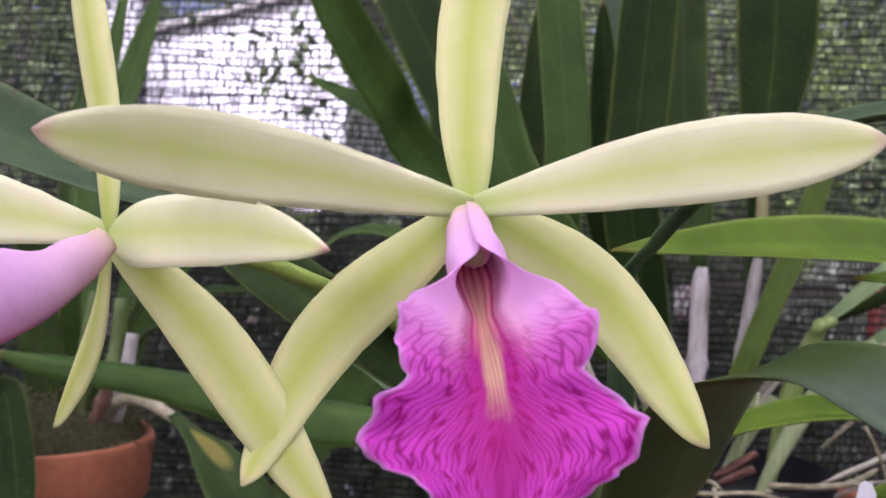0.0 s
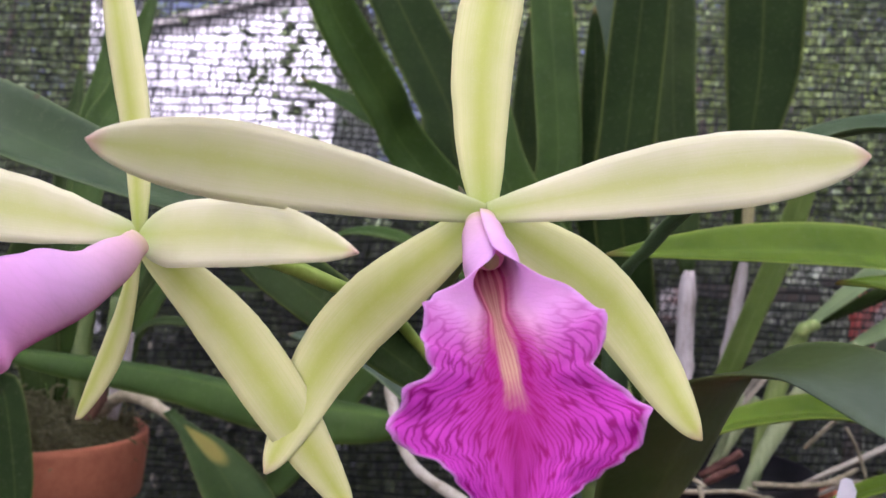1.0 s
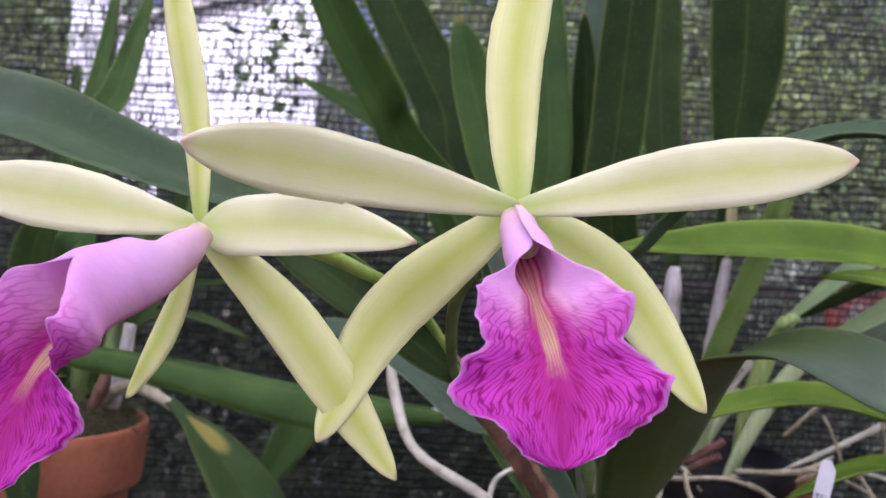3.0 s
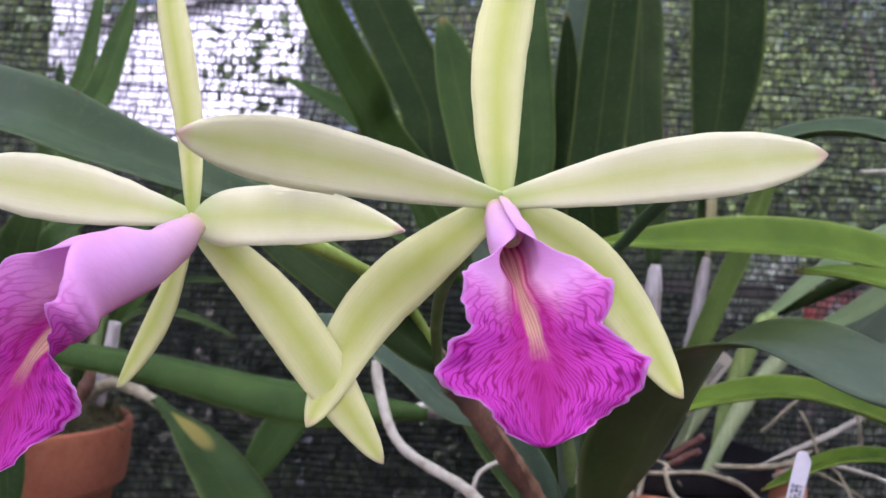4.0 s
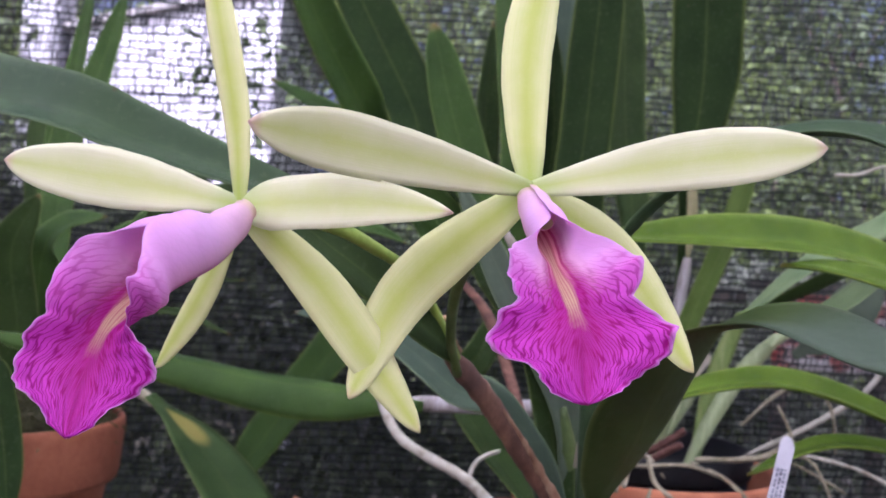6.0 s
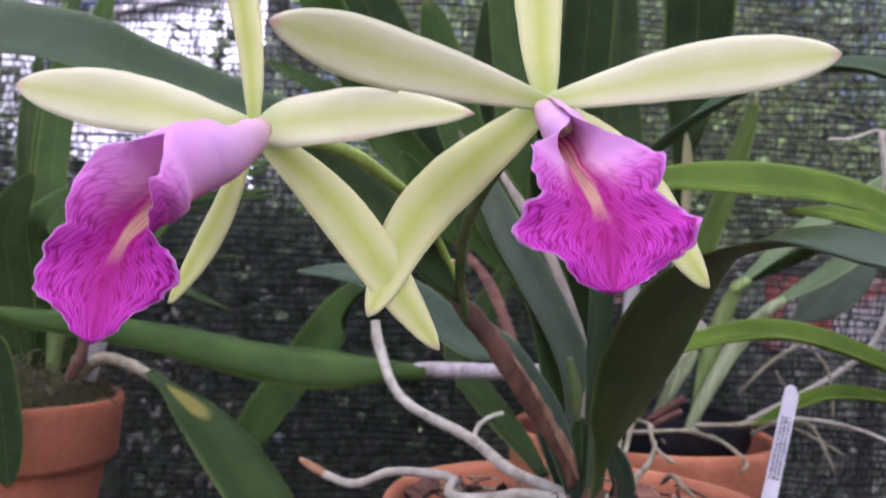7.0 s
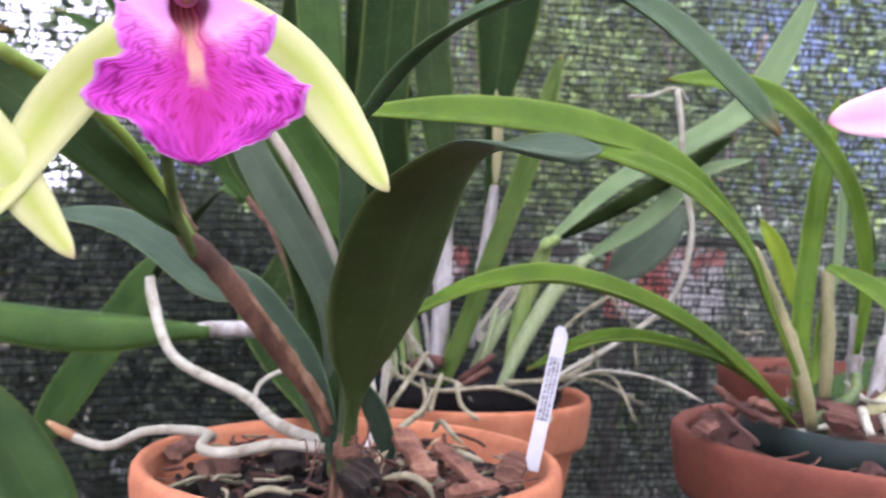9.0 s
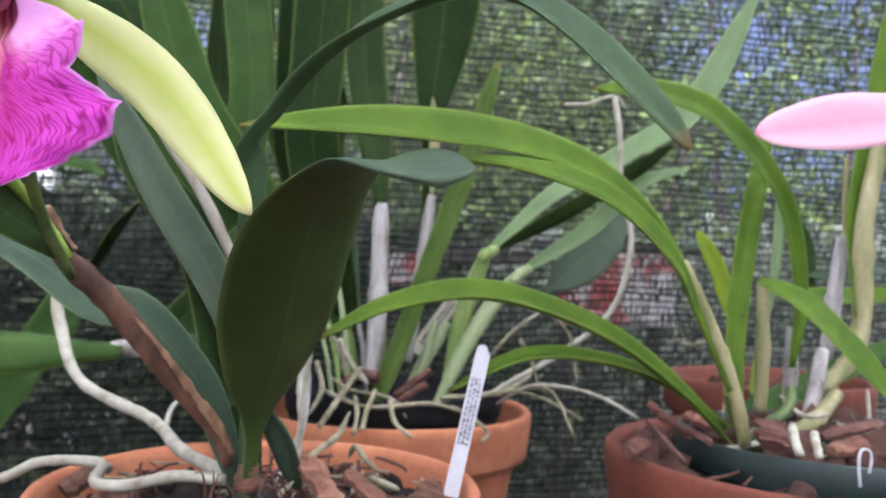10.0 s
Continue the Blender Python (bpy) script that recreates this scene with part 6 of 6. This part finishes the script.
for pts, r in (
    ([(0.2397, 0.4100, 1.0646), (0.2538, 0.4100, 1.0660), (0.2661, 0.4100, 1.0709), (0.2729, 0.4100, 1.0708), (0.2782, 0.4100, 1.0645)], 0.0014),
    ([(0.2708, 0.4100, 1.0713), (0.2760, 0.4120, 1.0460), (0.2781, 0.4150, 1.0230), (0.2885, 0.4200, 0.9866), (0.2825, 0.4300, 0.9471), (0.2561, 0.4400, 0.9203), (0.2095, 0.4500, 0.8916)], 0.0024),
    ([(0.2136, 0.4400, 0.8880), (0.2256, 0.4200, 0.9011), (0.2359, 0.3900, 0.9044), (0.2424, 0.3600, 0.9038), (0.2486, 0.3280, 0.8981)], 0.0014),
    ([(0.2057, 0.4400, 0.9132), (0.2195, 0.4300, 0.9326), (0.2404, 0.4300, 0.9463)], 0.0016),
    ([(0.2404, 0.4300, 0.9463), (0.2554, 0.4300, 0.9280), (0.2598, 0.4300, 0.9009)], 0.0013),
    ([(0.2134, 0.4400, 0.8930), (0.2379, 0.4200, 0.8990), (0.2521, 0.4100, 0.8712)], 0.0012),
    ([(0.2170, 0.4300, 0.8978), (0.2345, 0.4200, 0.8941), (0.2570, 0.4100, 0.8825)], 0.0012),
    ([(0.0944, 0.4000, 0.8850), (0.0938, 0.4100, 0.9041), (0.0987, 0.4200, 0.9288), (0.1041, 0.4300, 0.9297)], 0.0026),
    ([(0.1044, 0.4100, 0.8816), (0.1159, 0.4200, 0.8950), (0.1311, 0.4400, 0.9098)], 0.0022),
    ([(0.1064, 0.4200, 0.8997), (0.1317, 0.4200, 0.8902), (0.1669, 0.4200, 0.8915), (0.1903, 0.4200, 0.8849)], 0.0016),
    ([(0.1443, 0.4200, 0.8932), (0.1458, 0.4100, 0.8825), (0.1533, 0.4000, 0.8766)], 0.0018),
    ([(0.2232, 0.4300, 0.9277), (0.2306, 0.4300, 0.9144), (0.2364, 0.4300, 0.8977)], 0.0012),
    ([(0.1040, 0.4300, 0.9140), (0.1064, 0.4200, 0.8997), (0.0982, 0.4100, 0.8876)], 0.0018),
    ([(0.1264, 0.4050, 0.8806), (0.1300, 0.4100, 0.8903), (0.1379, 0.4300, 0.8982)], 0.0020),
    ([(0.1220, 0.4050, 0.8777), (0.1246, 0.4100, 0.8873), (0.1261, 0.4300, 0.8950)], 0.0018),
    ([(0.1150, 0.4400, 0.9033), (0.1234, 0.4300, 0.8982), (0.1462, 0.4300, 0.8933), (0.1542, 0.4200, 0.8837)], 0.0015),
    ([(0.1727, 0.4300, 0.8915), (0.1869, 0.4200, 0.8865), (0.1982, 0.4100, 0.8770), (0.1929, 0.4050, 0.8718)], 0.0017),
    ([(0.1786, 0.4400, 0.8916), (0.1998, 0.4300, 0.8946), (0.2170, 0.4300, 0.8978), (0.2309, 0.4300, 0.9060)], 0.0022),
    ([(0.1189, 0.4500, 0.9250), (0.1259, 0.4500, 0.9119), (0.1364, 0.4500, 0.8987)], 0.0024),
    ([(0.1109, 0.4700, 0.9369), (0.1205, 0.4600, 0.9175), (0.1244, 0.4600, 0.9008)], 0.0020),
    ([(0.3286, 0.4400, 0.9279), (0.3386, 0.4400, 0.9244), (0.3526, 0.4400, 0.9263)], 0.0010),
):
    part("root", tube(pts, [(0, 0.8 * r), (0.9, 0.75 * r), (1, r * 0.35)], 8, 24, 1.0, 0.12, 3), M_ROOT if r > 0.0023 or r in (0.0019, 0.0014) else M_ROOT_GREEN, middle)


# ---------------------------------------------------------------- right orchid
right = thing("orchid", (0.31, 0.31, 0.872), "orchid with bright green strap leaves and a pink flower", "orchid")
leaf(right, [(0.2600, 0.2700, 0.9199), (0.2445, 0.2680, 0.9506), (0.2328, 0.2640, 0.9691), (0.2180, 0.2580, 0.9834), (0.1956, 0.2505, 0.9990), (0.1760, 0.2460, 1.0074), (0.1431, 0.2340, 1.0115), (0.1032, 0.2170, 1.0108), (0.0770, 0.2080, 1.0090), (0.0542, 0.2030, 1.0071)], 0.0190, (0.3, -0.95, 0.8), (0, -0.9, 0.85), 0.5, [(0, 0.10), (0.12, 0.14), (0.22, 0.45), (0.32, 0.75), (0.45, 0.9), (0.6, 1.0), (0.8, 0.85), (0.93, 0.45), (1, 0.03)], M_LEAF_BRIGHT, 0.0014, "leaf", "long bright green arching strap leaf", 54)
leaf(right, [(0.2570, 0.2640, 0.9201), (0.2375, 0.2600, 0.9544), (0.2234, 0.2510, 0.9712), (0.2035, 0.2430, 0.9866), (0.1845, 0.2370, 0.9963), (0.1626, 0.2300, 1.0014), (0.1422, 0.2230, 1.0036), (0.1257, 0.2190, 1.0033)], 0.0120, (0.3, -0.95, 0.6), (0, -0.9, 0.7), 0.35, [(0, 0.15), (0.15, 0.2), (0.3, 0.75), (0.55, 1.0), (0.8, 0.7), (0.93, 0.35), (1, 0.03)], M_LEAF_BRIGHT, 0.0022, "leaf", "stout bright green strap leaf", 50)
leaf(right, [(0.2720, 0.2850, 0.8930), (0.2409, 0.2780, 0.9180), (0.2009, 0.2720, 0.9425), (0.1533, 0.2680, 0.9565), (0.1144, 0.2640, 0.9525), (0.0861, 0.2620, 0.9405)], 0.0138, (-0.1, -0.65, 1), None, 0.6, STRAP, M_LEAF_BRIGHT, 0.002, "leaf", "bright green arching strap leaf", 48)
leaf(right, [(0.2784, 0.3000, 0.8990), (0.2382, 0.2880, 0.9205), (0.2040, 0.2780, 0.9305), (0.1680, 0.2680, 0.9330), (0.1351, 0.2600, 0.9215)], 0.0085, (0.0, -0.65, 1), None, 0.65, STRAP, M_LEAF_BRIGHT, 0.002, "leaf", "bright green low strap leaf", 40)
leaf(right, [(0.3197, 0.3100, 0.9248), (0.3190, 0.3050, 0.9605), (0.3009, 0.2950, 1.0050), (0.2598, 0.2800, 1.0353), (0.2242, 0.2700, 1.0429), (0.1901, 0.2600, 1.0401)], 0.0150, (0.3, -1, 0.3), (0, -1, 0.45), 0.35, STRAP, M_LEAF_BRIGHT, 0.0014, "leaf", "", 44)
leaf(right, [(0.2780, 0.2900, 0.8953), (0.2820, 0.3000, 0.9389), (0.2948, 0.3100, 0.9923), (0.3138, 0.3200, 1.0541)], 0.0105, (-0.3, -1, 0.1), None, 0.35, STRAP, M_LEAF_BRIGHT)
leaf(right, [(0.3044, 0.3400, 0.9474), (0.3004, 0.3450, 0.9705), (0.2908, 0.3500, 0.9918)], 0.0095, (-0.3, -1, 0.3), None, 0.35, STRAP, M_LEAF_YOUNG)
leaf(right, [(0.2679, 0.2620, 0.9659), (0.2819, 0.2520, 0.9567), (0.2982, 0.2450, 0.9390), (0.3216, 0.2400, 0.9144)], 0.0175, (0.3, -0.9, 0.55), None, 0.3, STRAP, M_LEAF_BRIGHT)
leaf(right, [(0.3747, 0.3300, 0.9491), (0.3819, 0.3400, 1.0033), (0.3977, 0.3450, 1.0666), (0.4138, 0.3500, 1.1390)], 0.017, (-0.2, -1, 0.1), None, 0.25, STRAP, M_LEAF_BRIGHT)
leaf(right, [(0.3482, 0.4700, 0.9825), (0.3591, 0.4600, 0.9865), (0.3742, 0.4500, 0.9720)], 0.012, (0, -0.6, 1), None, 0.25, STRAP, M_LEAF_BLUE)
leaf(right, [(0.3416, 0.3600, 0.9469), (0.3461, 0.3600, 0.9842), (0.3478, 0.3600, 1.0216)], 0.006, (-0.2, -1, 0), None, 0.3, STRAP, M_LEAF_PALE)
leaf(right, [(0.3894, 0.4000, 0.9351), (0.4020, 0.4100, 0.9730), (0.3973, 0.4100, 1.0027)], 0.016, (0.2, -1, 0.1), None, 0.2, BLUNT, M_LEAF_DARK)
leaf(right, [(0.3951, 0.4200, 0.9728), (0.4125, 0.4000, 0.9692), (0.4440, 0.3800, 0.9744)], 0.012, (0, -0.6, 1), None, 0.25, STRAP, M_LEAF_BLUE)
leaf(right, [(0.3702, 0.3800, 0.9593), (0.4004, 0.3700, 0.9570), (0.4300, 0.3600, 0.9612)], 0.018, (0, -0.6, 1), None, 0.25, STRAP, M_LEAF_BRIGHT)
leaf(right, [(0.3610, 0.4200, 0.8845), (0.4166, 0.4300, 0.8968), (0.4944, 0.4300, 0.9303)], 0.018, (0, -0.8, 1), None, 0.25, STRAP, M_LEAF)
leaf(right, [(0.3727, 0.4200, 0.8949), (0.3851, 0.4300, 0.9149), (0.3865, 0.4300, 0.9436)], 0.012, (0, -1, 0.2), None, 0.25, STRAP, M_LEAF_BRIGHT)
for pts, r, mat, lab in (
    ([(0.3031, 0.3100, 0.9032), (0.3039, 0.3100, 0.9329), (0.3066, 0.3150, 0.9654)], 0.0034, M_CANE_TAN, "tan-green cane"),
    ([(0.3260, 0.3200, 0.8985), (0.3270, 0.3200, 0.9265), (0.3276, 0.3200, 0.9433)], 0.0036, M_CANE, "grey papery cane"),
    ([(0.3515, 0.3300, 0.9080), (0.3749, 0.3300, 0.9373), (0.3814, 0.3350, 0.9970), (0.3989, 0.3400, 1.0596)], 0.0052, M_CANE_TAN, "stout tan-green cane"),
    ([(0.3703, 0.3500, 0.9234), (0.3765, 0.3500, 0.9665), (0.3804, 0.3500, 0.9914)], 0.0042, M_CANE, "grey papery cane"),
    ([(0.3298, 0.3100, 0.9001), (0.3381, 0.3150, 0.9159), (0.3449, 0.3200, 0.9322)], 0.0040, M_CANE, "pale papery cane base"),
    ([(0.3814, 0.3500, 0.9914), (0.3816, 0.3500, 1.0350)], 0.0016, M_CANE_TAN, "thin stalk"),
    ([(0.2853, 0.2900, 0.8914), (0.3184, 0.2950, 0.8989), (0.3537, 0.3200, 0.9095)], 0.0042, M_CANE_TAN, "knobbly rhizome"),
    ([(0.2700, 0.2720, 0.8960), (0.2610, 0.2680, 0.9199), (0.2465, 0.2660, 0.9500), (0.2375, 0.2630, 0.9640), (0.2318, 0.2610, 0.9720)], 0.0033, M_CANE_TAN, "slender cane in a papery coat"),
    ([(0.2734, 0.2850, 0.8926), (0.3025, 0.2900, 0.9064), (0.3126, 0.3000, 0.9153)], 0.0030, M_STEM_DARK, ""),
    ([(0.2738, 0.2880, 0.8958), (0.2737, 0.2860, 0.9049), (0.2590, 0.2680, 0.9200)], 0.0030, M_STEM, ""),
):
    part("cane", tube(pts, [(0, r * 0.8), (0.4, r), (1, r * 0.85)], 10, 20, 1.0, 0.03, 5, 3), mat, right, lab)
for pts, r in (
    ([(0.3066, 0.3000, 0.9127), (0.3077, 0.2850, 0.9059), (0.3186, 0.2800, 0.9066)], 0.0012),
    ([(0.3217, 0.2800, 0.9028), (0.3283, 0.2700, 0.8995), (0.3373, 0.2650, 0.8973)], 0.0016),
    ([(0.3379, 0.2800, 0.9179), (0.3355, 0.2750, 0.9009)], 0.0010),
    ([(0.2693, 0.2400, 0.9101), (0.2541, 0.2180, 0.9089), (0.2525, 0.2125, 0.9044)], 0.0020),
    ([(0.2752, 0.2350, 0.9081), (0.2616, 0.2160, 0.9078), (0.2599, 0.2115, 0.9033)], 0.0018),
    ([(0.2596, 0.2800, 0.8920), (0.2723, 0.2750, 0.8947), (0.2862, 0.2750, 0.8981)], 0.0012),
):
    part("root", tube(pts, [(0, r * 0.5), (0.2, r), (1, r * 0.8)], 8, 16, 1.0, 0.1, 3), M_ROOT, right)
strips = thing("bark_strips", (0.245, 0.300, 0.885), "long brown bark splinters leaning in the wide pot", "bark strips")
for k, (p, q, w, h) in enumerate((
    ((0.2390, 0.3000, 0.9101), (0.2515, 0.2850, 0.8968), 0.0045, 0.003), ((0.2350, 0.2900, 0.9018), (0.2207, 0.2350, 0.8971), 0.0030, 0.002),
    ((0.2412, 0.2950, 0.9051), (0.2533, 0.2700, 0.8973), 0.0050, 0.003), ((0.2682, 0.3200, 0.9006), (0.2865, 0.3100, 0.8940), 0.0090, 0.005),
    ((0.2649, 0.2450, 0.9009), (0.2702, 0.2520, 0.9080), 0.0150, 0.006), ((0.2987, 0.2600, 0.9014), (0.3371, 0.2700, 0.9048), 0.0060, 0.003),
    ((0.2911, 0.2450, 0.8980), (0.3219, 0.2500, 0.9022), 0.0080, 0.005), ((0.2100, 0.2620, 0.8963), (0.2205, 0.2680, 0.8983), 0.0080, 0.005))):
    slab(strips, p, q, w, h, M_BARK_DULL if k % 3 else M_BARK_RED, 40 + k)
hook = thing("wire_hook", (0.2810, 0.2140, 0.8944), "thin bent wire hook standing in the bark", "wire hook")
part("wire", tube([(0.2791, 0.2140, 0.8920), (0.2784, 0.2140, 0.9006), (0.2793, 0.2140, 0.9051), (0.2827, 0.2140, 0.9051), (0.2838, 0.2140, 0.9015), (0.2829, 0.2140, 0.8968)], [(0, 0.0006), (1, 0.0006)], 7, 26), M_WIRE, hook)
bloom = part("flower", tube([(0.3434, 0.2360, 1.0401), (0.3546, 0.2500, 1.0336)], [(0, 0.003), (1, 0.002)], 8, 8), M_STEM, right, "pink flower")
blade(bloom, "petal", [(0.3434, 0.2360, 1.0401), (0.2985, 0.2280, 1.0310), (0.2368, 0.2200, 1.0196)], 0.0225, (0.0, -1, 0.3), PETAL, M_PINK, 0.1, None, 0.05, 30, "pink veined petal with a pointed tip")
blade(bloom, "petal", [(0.3460, 0.2380, 1.0406), (0.3540, 0.2300, 1.0561), (0.3627, 0.2200, 1.0683)], 0.0185, (0.0, -1, 0.3), PETAL, M_PINK, 0.1, None, 0.05, 31)
part("flower_stalk", tube([(0.3561, 0.2500, 1.0332), (0.3877, 0.3000, 1.0154), (0.3996, 0.3400, 1.0612)], [(0, 0.002), (1, 0.002)], 8, 16), M_STEM, right)
